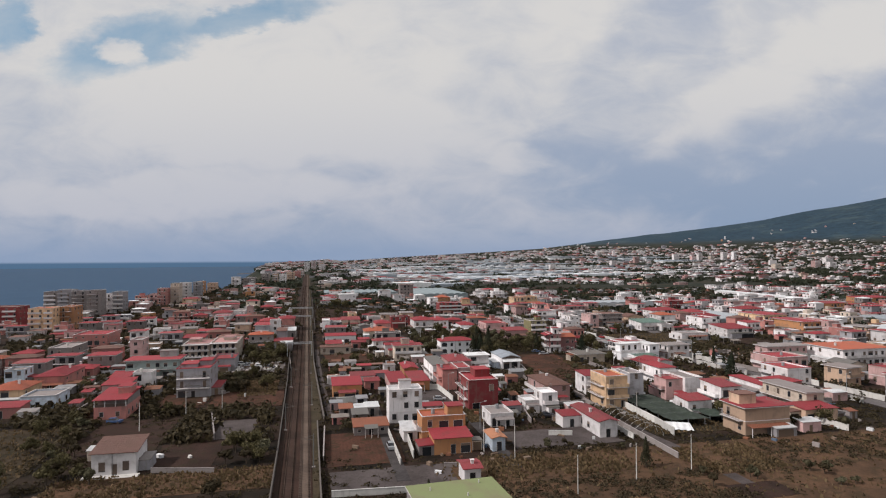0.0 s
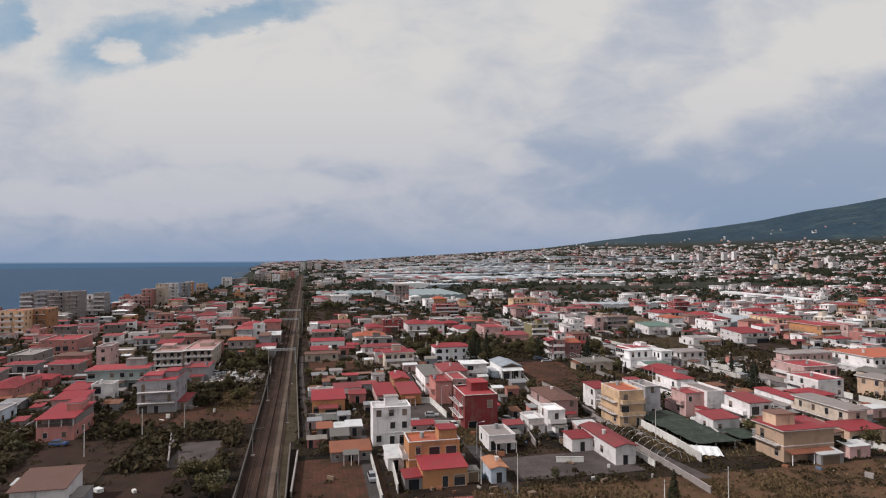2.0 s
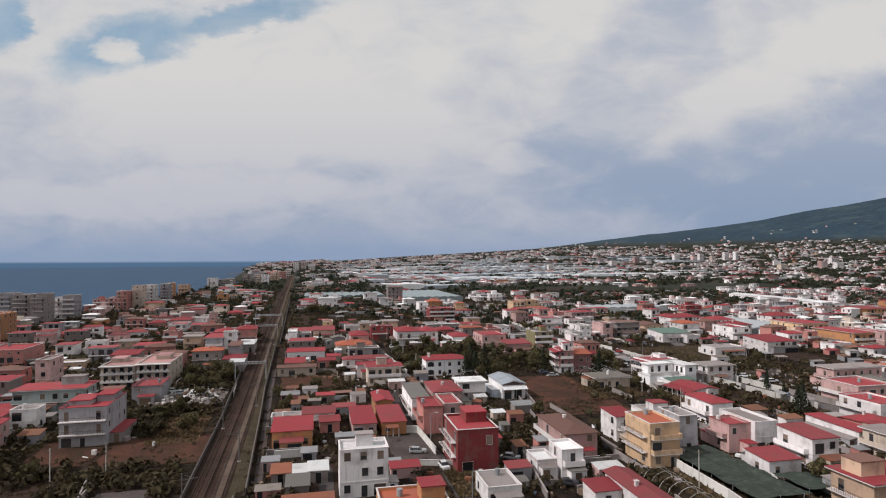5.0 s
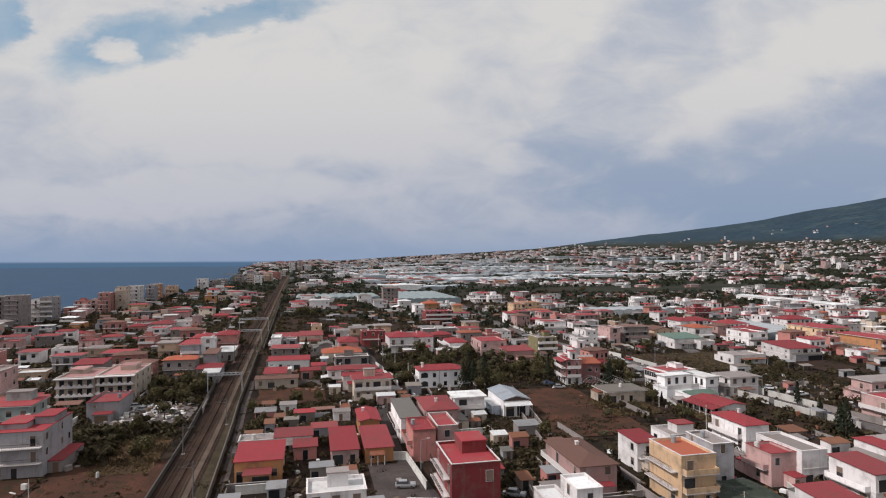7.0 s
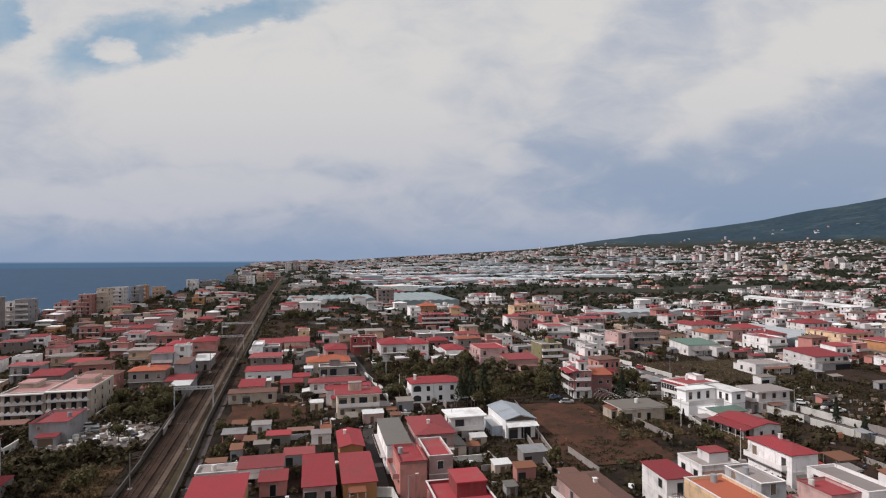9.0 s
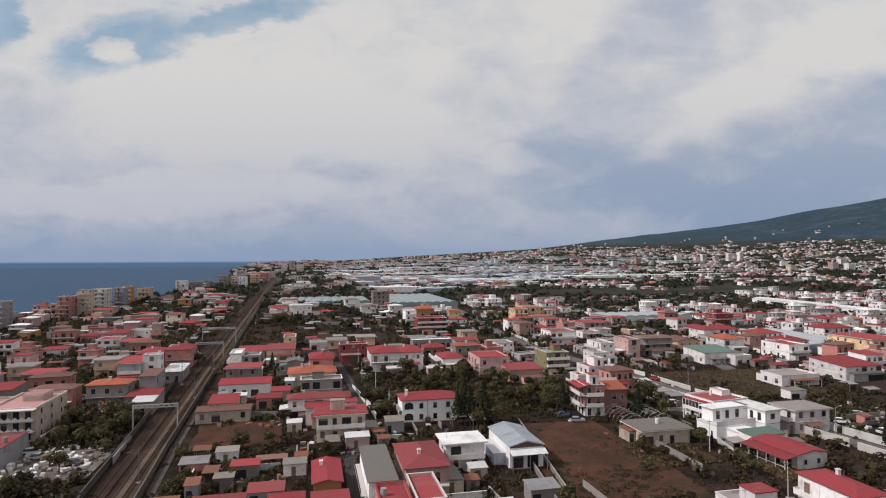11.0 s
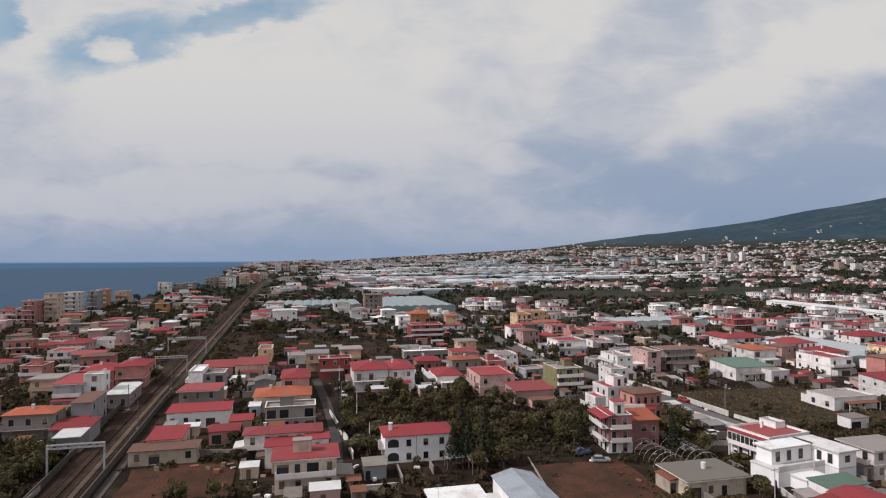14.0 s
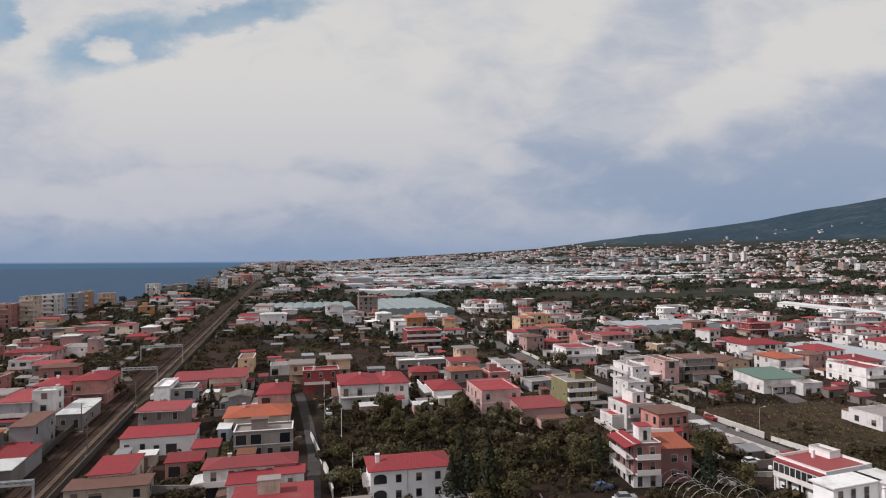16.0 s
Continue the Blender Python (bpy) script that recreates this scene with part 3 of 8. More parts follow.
line_wall(-4.6, -4.6, -380, 140, 1.4, M_WALLGREY, "grey concrete railway boundary wall")
line_wall(-4.6, -5.2, 140.2, 230, 1.1, M_DARK_WALL, "dark concrete railway boundary wall")
line_wall(-5.2, -6.4, 230.2, 330, 1.5, M_DARK_WALL, "dark concrete railway boundary wall")
line_wall(-15.5, -14.0, 345, 560, 1.5, M_DARK_WALL, "dark concrete railway boundary wall")
line_wall(3.8, 4.7, -380, 163, 1.5, M_WALLGREY, "grey concrete railway boundary wall")
line_wall(6.6, 4.6, 166, 255, 1.6, M_WALLGREY, "grey concrete railway boundary wall")
line_wall(4.6, 4.6, 255.2, 335, 1.6, M_DARK_WALL, "dark concrete railway boundary wall")
line_wall(6.2, 5.6, 340, 620, 1.6, M_DARK_WALL, "dark concrete railway boundary wall")
strip("road", "narrow grey lane along the railway wall", M_YARD, [along(166, 8.6), along(200, 7.7), along(255, 6.3), along(285, 6.4)], 1.7, 0.14)
strip("platform", "grey worn station platform beside the sidings", M_PAD, [(-15.6, 372), (-21, 385), (-27, 406), (-26.5, 456), (-26, 520)], 6.0, 0.5, "platform", thick=.7)


def mast(y, off, h=7.2):
    x, yy = along(y, off)
    m = hub("catenary_mast", x, yy, ground_z(x, yy) + .05)
    tagged(m, "galvanised steel railway catenary mast with a bracket", "catenary mast", "catenary masts")
    part("pole", Build().tube((0, 0, 0), (0, 0, h), .13, .09, 8), M_MAST, m)
    s = -1 if off > 0 else 1
    part("bracket", Build().tube((0, 0, h - 1.2), (s * 2.6, 0, h - .9), .05, .04).tube((0, 0, h - .2), (s * 2.2, 0, h - .95), .03, .03), M_MAST, m)
    part("footing", Build().box(-.4, -.4, -.3, .4, .4, .25), M_CONC, m)


for y in (130, 186, 236, 300, 340, 440, 500, 560):
    mast(y, 3.4)
for y in (160, 214, 318, 440, 520):
    mast(y, -3.5)


def gantry(y, left, right, h=6.8):
    """A portal over the tracks: two posts and a lattice beam."""
    x, yy = along(y, 0)
    g = hub("track_gantry", x, yy, ground_z(x, yy) + .05)
    tagged(g, "grey steel lattice gantry spanning the railway tracks", "gantry", "track gantries")
    for px in (left, right):
        part("post", Build().box(px - .16, -.16, -.2, px + .16, .16, h + .5), M_GALV, g)
    b = Build()
    for z in (h - .35, h + .35):
        for yo in (-.3, .3):
            b.box(left, yo - .09, z - .09, right, yo + .09, z + .09)
    part("beam", b, M_GALV, g)
    n = int((right - left) / 1.2)
    w = Build()
    for i in range(n):
        xa, xb = left + (right - left) * i / n, left + (right - left) * (i + 1) / n
        for yo in (-.3, .3):
            w.tube((xa, yo, h - .35), (xb, yo, h + .35), .05, .05, 4).tube((xa, yo, h + .35), (xb, yo, h - .35), .05, .05, 4)
    part("lattice", w, M_GALV, g)


gantry(271.5, -6.7, 3.9, 6.0)
gantry(364, -6.6, 3.9, 6.0)
gantry(401, -9.8, 5.0, 7.0)

# side tracks towards the station
for off, y0, y1 in ((-5.2, 318, 560), (-9.0, 350, 540), (-12.4, 380, 520)):
    side_ys = [y0 + 10 * i for i in range(int((y1 - y0) / 10) + 1)]
    tr = strip("railway_track", "rusty side track of the railway", M_BALLAST, [along(y, off) for y in side_ys], 3.2, .2, "railway track", thick=.3)
    for side in (-.72, .72):
        b = Build()
        for ya, yb in zip(side_ys, side_ys[1:]):
            (xa, ya), (xb, yb) = along(ya, off + side), along(yb, off + side)
            ga, gc = ground_z(xa, ya) + .2, ground_z(xb, yb) + .2
            b.solid([(xa - .04, ya, ga), (xa + .04, ya, ga), (xb + .04, yb, gc), (xb - .04, yb, gc)], [(xa - .04, ya, ga + .16), (xa + .04, ya, ga + .16), (xb + .04, yb, gc + .16), (xb - .04, yb, gc + .16)])
        part("rail", b, M_RAIL, tr)

# ---- roads ----
MAIN_ROAD = [(170, 90), (168.5, 147), (165.5, 190), (160, 235), (153.2, 270), (151.3, 288), (150.3, 303), (144, 340), (138.3, 381), (138.5, 430), (142, 467), (147, 528), (150, 600), (162, 700), (178, 800)]
strip("road", "worn grey asphalt town road", M_ASPHALT, MAIN_ROAD, 6.5, 0.10)
strip("road", "narrow grey lane between houses", M_LANE, [(43, 120), (42.6, 160), (42.8, 178), (40, 204), (40.4, 240), (45.6, 264), (46, 290), (44.8, 312), (42, 345)], 2.7, 0.09)
strip("road", "narrow grey lane beside the white house", M_LANE, [(17.8, 118), (17.6, 150), (17.6, 178)], 2.8, 0.085)
strip("road", "narrow grey lane beside the yellow house", M_LANE, [(83, 140), (103.3, 160.2), (103.5, 186), (104, 210)], 3.6, 0.08)
strip("road", "pale farm track between fields", M_YARD, [(84.3, 95), (83.5, 125), (82, 139)], 3.0, 0.075)
strip("road", "straight grey road between the far houses", M_ASPHALT, [(190, 300), (230, 420), (262, 560), (300, 760)], 6, 0.09)

# ---- houses ----
WINDOW = {}


def window_mesh(w, h, kind):
    """Surround, reveal and sunken glass in one body, with a half-lowered blind where there is one. Faces -y, bottom middle at the origin."""
    key = (w, h, kind)
    if key not in WINDOW:
        b = Build()
        t, o, i = 0.06, -0.06, -0.012
        a, c, top = w / 2 + t, w / 2, h + t
        cut = h * {"plain": 0.98, "blind": 0.5, "half": 0.75, "shut": 0.06}[kind]
        b.v = [(-a, o, -t), (a, o, -t), (a, o, top), (-a, o, top), (-c, o, 0), (c, o, 0), (c, o, h), (-c, o, h),
               (-c, i, 0), (c, i, 0), (c, i, h), (-c, i, h), (-c, i, cut), (c, i, cut), (-a, .02, -t), (a, .02, -t), (a, .02, top), (-a, .02, top)]
        b.f = [(0, 1, 5, 4), (1, 2, 6, 5), (2, 3, 7, 6), (3, 0, 4, 7), (4, 5, 9, 8), (5, 6, 10, 13, 9), (6, 7, 11, 10), (7, 4, 8, 12, 11),
               (8, 9, 13, 12), (12, 13, 10, 11), (0, 14, 15, 1), (1, 15, 16, 2), (2, 16, 17, 3), (3, 17, 14, 0)]
        b.k = [0] * 8 + [1, 2] + [0] * 4
        WINDOW[key] = b.mesh("window", [M_SURROUND, M_GLASS, M_BLIND])
    return WINDOW[key]


def add_window(house, x, y, z, turn, w, h, kind, name="window"):
    o = new(name, window_mesh(w, h, kind))
    o.parent, o.matrix_local = house, pose(x, y, z, 0, 0, turn)
    return o


def prism_roof(kind, w, d, h, rise, eave=0.45):
    """Pitched roof bodies with thickness: hip, gable along y (g) or x (x), single pitch (m)."""
    b, t = Build(), 0.14
    x0, x1, y0, y1 = -eave, w + eave, -eave, d + eave
    z0 = h
    if kind == "m":
        r = min(rise * .55, 1.2)
        b.solid([(x0, y0, z0), (x1, y0, z0), (x1, y1, z0 + r), (x0, y1, z0 + r)], [(x0, y0, z0 + t), (x1, y0, z0 + t), (x1, y1, z0 + r + t), (x0, y1, z0 + r + t)])
    elif kind == "g":
        xm = w / 2
        for a, c in ((x0, xm), (xm, x1)):
            za, zc = (z0, z0 + rise) if a == x0 else (z0 + rise, z0)
            b.solid([(a, y0, za), (c, y0, zc), (c, y1, zc), (a, y1, za)], [(a, y0, za + t), (c, y0, zc + t), (c, y1, zc + t), (a, y1, za + t)])
    elif kind == "x":
        ym = d / 2
        for a, c in ((y0, ym), (ym, y1)):
            za, zc = (z0, z0 + rise) if a == y0 else (z0 + rise, z0)
            b.solid([(x0, a, za), (x1, a, za), (x1, c, zc), (x0, c, zc)], [(x0, a, za + t), (x1, a, za + t), (x1, c, zc + t), (x0, c, zc + t)])
    else:
        m = min(w, d) / 2 + eave
        if w >= d:
            top = [(x0 + m, (y0 + y1) / 2), (x1 - m, (y0 + y1) / 2)]
            ra, rb = (*top[0], z0 + rise + t), (*top[1], z0 + rise + t)
            sides = [[(x0, y0, z0 + t), (x1, y0, z0 + t), rb, ra], [(x1, y1, z0 + t), (x0, y1, z0 + t), ra, rb],
                     [(x0, y1, z0 + t), (x0, y0, z0 + t), ra], [(x1, y0, z0 + t), (x1, y1, z0 + t), rb]]
        else:
            ra, rb = ((x0 + x1) / 2, y0 + m, z0 + rise + t), ((x0 + x1) / 2, y1 - m, z0 + rise + t)
            sides = [[(x0, y1, z0 + t), (x0, y0, z0 + t), ra, rb], [(x1, y0, z0 + t), (x1, y1, z0 + t), rb, ra],
                     [(x0, y0, z0 + t), (x1, y0, z0 + t), ra], [(x1, y1, z0 + t), (x0, y1, z0 + t), rb]]
        for s in sides:
            b.face(s)
        b.face([(x0, y0, z0), (x0, y1, z0), (x1, y1, z0), (x1, y0, z0)])
        for (ax, ay), (bx, by) in (((x0, y0), (x1, y0)), ((x1, y0), (x1, y1)), ((x1, y1), (x0, y1)), ((x0, y1), (x0, y0))):
            b.face([(ax, ay, z0), (bx, by, z0), (bx, by, z0 + t), (ax, ay, z0 + t)])
    return b


def balcony(house, x0, x1, face, w, d, z, deep, wall_key, k):
    """Slab and parapet or rails along a face: F front, L left side, R right side."""
    def put(ax, ay, az, bx, by, bz, b):
        if face == "F":
            b.box(ax, -by, az, bx, -ay, bz)
        elif face == "L":
            b.box(-by, d - bx, az, -ay, d - ax, bz)
        else:
            b.box(w + ay, ax, az, w + by, bx, bz)
    s = Build()
    put(x0, 0, z - .16, x1, deep, z, s)
    slab = part("balcony", s, M_TRIM, house)
    r = Build()
    if k % 3:
        put(x0, deep - .1, z, x1, deep, z + .95, r)
        put(x0, .02, z, x0 + .1, deep - .1, z + .95, r)
        put(x1 - .1, .02, z, x1, deep - .1, z + .95, r)
        part("parapet", r, M_TRIM if k % 2 else wall_mat(wall_key), slab)
    else:
        put(x0, deep - .06, z + .9, x1, deep, z + .98, r)
        n = max(int((x1 - x0) / .35), 2)
        for i in range(n + 1):
            xx = x0 + (x1 - x0 - .04) * i / n
            put(xx, deep - .05, z, xx + .04, deep - .01, z + .9, r)
        part("railing", r, M_SHUTTER, slab)


HOUSES = []          # footprints
COUNT = [0]
BUILT = []           # houses that annexes may lean on


def house(x, y, w, d, h, wall="W", roof="fr", opts="", label="", name="house", z=0.0, turn=0.0, simple=False, group="houses of the town"):
    """A town house: walls, roof, windows, doors, balconies, roof clutter. (x, y) is its front left corner; the front faces -y."""
    COUNT[0] += 1
    rng = random.Random(COUNT[0] * 37)
    HOUSES.append((x, y, x + w, y + d))
    z = z or ground_z(x + w / 2, y + d / 2)
    e = hub(name, x, y, z, turn)
    tagged(e, label, "house" if h < 12 else "apartment block", group)
    if h < 3.4 and w * d < 50 or "shed" in label:
        tagged(e, category="shed")
    if not simple and 3.2 < h < 12 and y < 480 and turn == 0:
        BUILT.append((e, x, y, w, d, h, wall))
    rk, rc = roof[0], roof[1]
    if rk in "fs" and 5 < h < 12 and not simple and "t" not in opts and rng.random() < .28:
        opts += f",t{rng.uniform(.05, .6):.2f}:{rng.uniform(.4, .6):.2f}:{rng.uniform(.28, .4):.2f}:{rng.uniform(.3, .4):.2f}:2.2:{rng.choice('rkrb')}"
    wm = wall_mat(wall)
    pitched = rk in "hgxm"
    rm = roof_mat(rc, pitched)
    st = max(1, round(h / 3.05))
    fh = h / st
    rise = min(w, d) * (0.15 if rk == "h" else 0.14)
    body = Build()
    if rk == "g":
        body.solid([(0, 0, -1.5), (w, 0, -1.5), (w, 0, h), (w / 2, 0, h + rise - .02), (0, 0, h)], [(0, d, -1.5), (w, d, -1.5), (w, d, h), (w / 2, d, h + rise - .02), (0, d, h)])
    elif rk == "x":
        body.solid([(0, 0, -1.5), (0, d, -1.5), (0, d, h), (0, d / 2, h + rise - .02), (0, 0, h)], [(w, 0, -1.5), (w, d, -1.5), (w, d, h), (w, d / 2, h + rise - .02), (w, 0, h)])
    elif rk == "m":
        r = min(rise * .55, 1.2)
        body.solid([(0, 0, -1.5), (w, 0, -1.5), (w, d, -1.5), (0, d, -1.5)], [(0, 0, h), (w, 0, h), (w, d, h + r - .05), (0, d, h + r - .05)])
    else:
        body.box(0, 0, -1.5, w, d, h - (0.55 if rk == "f" else 0))
    part("wall", body, wm, e)
    if pitched:
        part("roof", prism_roof(rk, w, d, h, rise, 0.3 if rk == "m" else 0.45), rm, e)
        if rk in "hgx" and not simple:
            cx, cy = w * rng.uniform(.25, .75), d * rng.uniform(.3, .7)
            part("chimney", Build().box(cx - .3, cy - .3, h - .2, cx + .3, cy + .3, h + rise + .7).box(cx - .4, cy - .4, h + rise + .7, cx + .4, cy + .4, h + rise + .8), M_TRIM, e)
    elif rk == "f":
        t = 0.2
        part("roof", Build().box(t, t, h - .55, w - t, d - t, h - .45), rm, e)
        p = Build()
        for a in ((0, 0, w, t), (0, d - t, w, d), (0, t, t, d - t), (w - t, t, w, d - t)):
            p.box(a[0], a[1], h - .55, a[2], a[3], h)
        part("parapet", p, wm, e)
        c = Build()
        o = .1
        for a in ((-o, -o, w + o, t), (-o, d - t, w + o, d + o), (-o, t, t, d - t), (w - t, t, w + o, d - t)):
            c.box(a[0], a[1], h, a[2], a[3], h + .1)
        part("coping", c, M_TRIM if rc != "r" or COUNT[0] % 3 else rm, e)
    else:
        o = .7
        part("roof", Build().box(-o, -o, h, w + o, d + o, h + .12), rm, e)
        part("soffit", Build().box(-o, -o, h - .2, w + o, d + o, h - .003), M_TRIM, e)
    # stair towers and roof rooms
    for opt in [q for q in opts.split(",") if q.startswith("t")]:
        fx, fy, fw, fd, th, tc = opt[1:].split(":")
        fx, fy, fw, fd, th = (float(q) for q in (fx, fy, fw, fd, th))
        z0 = h - .45 if rk == "f" else h + .12
        tw = part("roof_room", Build().box(fx * w, fy * d, z0, (fx + fw) * w - .25, (fy + fd) * d - .25, z0 + th), wm, e)
        part("roof_slab", Build().box(fx * w - .15, fy * d - .25, z0 + th, (fx + fw) * w - .1, (fy + fd) * d - .1, z0 + th + .18), roof_mat(tc, False), tw)
    # windows
    ww, wh = rng.choice(((1.15, 1.5), (1.0, 1.4), (1.3, 1.5), (1.0, 1.7))) if h / st > 2.7 else (0.8, 0.8)
    step = 2.9 if h < 12 else 3.9
    shed = h < 3.2 and w < 6
    bays = max(1, int(w / step))
    for s in range(st):
        for i in range(bays):
            if shed and i or rng.random() < .2 or ",N," in opts:
                continue
            xx = (i + .5) * w / bays + rng.uniform(-.15, .15)
            if s == 0 and i == bays // 2 and not simple:
                add_window(e, xx, 0, 0.02, 0, 1.1, 2.15, "plain", "door")
            else:
                balc = "bF" in opts and s > 0
                if w / bays > 2.6 and h < 12 and rng.random() < .3:
                    add_window(e, xx, 0, s * fh + .12, 0, 2.2, 2.15, rng.choice(("plain", "plain", "half")))
                else:
                    add_window(e, xx, 0, s * fh + (0.12 if balc else .95), 0, ww, 2.1 if balc else wh, rng.choice(("plain", "half", "blind", "shut")))
        bays_d = max(1, int(d / (step + .8)))
        if not shed:
            for i in range(bays_d):
                if rng.random() < (.4 if h < 12 else .25):
                    continue
                yy = (i + .5) * d / bays_d
                if x + w / 2 > 20 + (y - 60) * .2:
                    balc = "bL" in opts and s > 0
                    add_window(e, 0, yy, s * fh + (0.12 if balc else .95), -90, ww, 2.1 if balc else wh, rng.choice(("plain", "blind", "shut")))
                else:
                    add_window(e, w, yy, s * fh + .95, 90, ww, wh, rng.choice(("plain", "blind", "shut")))
    for s in range(1, st):
        if "bF" in opts:
            if h > 12:
                for i in range(0, bays, 2):
                    balcony(e, i * w / bays + .1, min((i + 1.6) * w / bays, w), "F", w, d, s * fh, 1.2, wall, COUNT[0])
            else:
                balcony(e, .15, w - .15, "F", w, d, s * fh, 1.25, wall, COUNT[0])
        if "bL" in opts:
            balcony(e, .2, d * .9, "L", w, d, s * fh, 1.25, wall, COUNT[0] + 1)
    # lean-to verandas on posts and bands between the storeys
    if not simple and not shed and h < 12:
        if rng.random() < .22 and "bF" not in opts:
            x0 = rng.uniform(0, w * .3)
            x1 = rng.uniform(w * .65, w)
            dp = rng.uniform(1.8, 2.8)
            v = part("veranda_roof", Build().solid([(x0, -dp, 2.3), (x1, -dp, 2.3), (x1, -.07, 2.65), (x0, -.07, 2.65)], [(x0, -dp, 2.4), (x1, -dp, 2.4), (x1, -.07, 2.75), (x0, -.07, 2.75)]),
                     roof_mat(rng.choice("qbqkkd"), True), e)
            for px in (x0 + .15, (x0 + x1) / 2, x1 - .15):
                part("veranda_post", Build().box(px - .08, -dp + .1, -.2, px + .08, -dp + .26, 2.32), M_TRIM, v)
        if st > 1 and rng.random() < .5:
            c = Build()
            o = .05
            for a in ((-o, -o, w + o, 0), (-o, d, w + o, d + o), (-o, 0, 0, d), (w, 0, w + o, d)):
                c.box(a[0], a[1], fh - .12, a[2], a[3], fh + .06)
            part("string_course", c, M_TRIM, e)
    # roof clutter
    if not pitched and not simple:
        z0 = h - .45 if rk == "f" else h + .12
        if rng.random() < .55:
            tx, ty = w * rng.uniform(.15, .8), d * rng.uniform(.5, .85)
            part("water_tank", Build().tube((tx, ty, z0), (tx, ty, z0 + 1.2), .5, .5, 12), rng.choice((M_PALE, M_STEEL)), e)
        ax, ay = w * rng.uniform(.1, .9), d * rng.uniform(.2, .8)
        an = Build().tube((ax, ay, z0), (ax, ay, z0 + 2.2), .03, .02, 5)
        for q in range(4):
            an.tube((ax - .5, ay, z0 + 1.5 + q * .2), (ax + .5, ay, z0 + 1.5 + q * .2), .015, .015, 4)
        part("aerial", an, M_STEEL, e)
    return e

# placed houses: corner, width, depth, height, wall, roof, options, label
house(29.3, 113.7, 3.4, 5.0, 3.0, "W", "xr", "", "white shed with a dark red sheet roof", "shed")
house(40.5, 131.7, 3.1, 6.3, 3.0, "U", "gO", "", "pale blue shed with an orange tile roof", "shed")
house(45.8, 151.0, 6.4, 8.5, 3.5, "W", "fk", "", "whitewashed flat-roofed store with a brown grey roof")
house(25.2, 139.1, 10.7, 7.1, 7.0, "O", "fo", "bL,t0.6:0.1:0.38:0.6:2.4:r", "ocher orange house with an orange terrace roof")
house(26.8, 132.2, 8.9, 6.8, 3.6, "O", "mr", "", "ocher single-storey wing with a red tile roof")
house(21.4, 143.4, 3.4, 8.1, 2.6, "W", "mw", "", "white sheet-roofed carport beside the ocher house", "shed")
house(19.9, 160.7, 9.1, 6.5, 9.0, "W", "fw", "", "plain white three-storey house with small dark windows")
dark_red = house(44.4, 168.4, 8.9, 13.1, 9.0, "R", "fr", "bL,N,,t0.4:0.5:0.55:0.45:2.2:r", "dark red three-storey house with white balconies")
add_window(dark_red, 6.9, 0, 5.6, 0, 1.3, 1.9, "shut")
add_window(dark_red, 2.2, 0, .1, 0, 2.2, 2.15, "plain")
house(42.5, 197.2, 5.1, 10.5, 7.0, "S", "fr", "bL,N,", "pink two-storey house with a red terrace")
house(48.4, 199.2, 4.7, 11.6, 7.0, "P", "fr", "-t", "pale pink house with a red roof terrace")
house(41.8, 211.0, 5.0, 19.1, 6.0, "W", "md", "bL", "white house with a grey green sheet roof")
house(48.9, 214.8, 8.2, 14.9, 6.5, "P", "hr", "bF", "pale pink house with a red hipped roof")
house(59.6, 228.4, 8.4, 6.9, 6.0, "W", "sw", "bF", "white house with a flat white slab roof")
house(24.8, 198.9, 5.9, 16.7, 3.2, "P", "mr", "", "long low building with a broad red roof", "shed")
house(32.1, 198.9, 6.2, 15.9, 3.2, "O", "mr", "", "low building with a broad red brown roof")
house(32.4, 217.9, 5.0, 12.4, 4.0, "O", "gr", "", "small house with a red pitched roof")
house(4.1, 210.6, 7.9, 5.0, 3.2, "W", "fk", "", "low white row house with a grey roof")
house(12.2, 210.1, 8.5, 6.1, 3.6, "W", "mr", "", "low white row house with a red roof")
house(16.7, 204.3, 5.0, 5.0, 2.8, "S", "mr", "", "low outbuilding with a weathered red roof", "shed")
house(5.5, 192.9, 9.3, 10.7, 4.2, "O", "mr", "", "small ocher house with a bright red roof")
house(6.9, 170.2, 3.6, 5.0, 2.3, "K", "mq", "", "garden shed with a rusty sheet roof", "shed")
house(11.2, 169.3, 2.7, 5.0, 2.3, "K", "mw", "", "garden shed with a pale sheet roof", "shed")
house(14.1, 169.6, 3.8, 5.0, 2.5, "K", "mw", "", "tool shed with a white sheet roof", "shed")
house(10.1, 162.1, 4.1, 5.6, 2.5, "K", "md", "", "dark sheet-roofed garden shed", "shed")
house(9.8, 151.1, 8.7, 6.4, 2.2, "K", "mq", "", "long low lean-to with a patched rusty roof")
house(84.9, 161.9, 7.0, 10.3, 9.5, "Y", "fo", "bL,bF,-t", "yellow three-storey house with an orange roof terrace")
house(87.2, 180.5, 5.3, 8.0, 6.0, "W", "mr", "bF", "white house with a red sheet roof")
house(96.9, 169.4, 4.7, 8.6, 8.5, "G", "fk", "-t", "grey block with a long pale flat roof")
house(101.5, 190.5, 8.5, 8.0, 3.8, "W", "fk", "t0.4:0.3:0.55:0.5:2.0:r", "low white house with a small red-roofed upper room")
house(69.9, 171.4, 7.6, 16.7, 5.5, "P", "hb", "bL", "pinkish house with a brown tiled hip roof")
house(64.1, 160.3, 4.7, 6.8, 6.0, "W", "fw", "bF", "white modern house with roof terraces")
house(59.8, 162.7, 4.2, 6.6, 3.5, "W", "fw", "", "low white wing with a terrace")
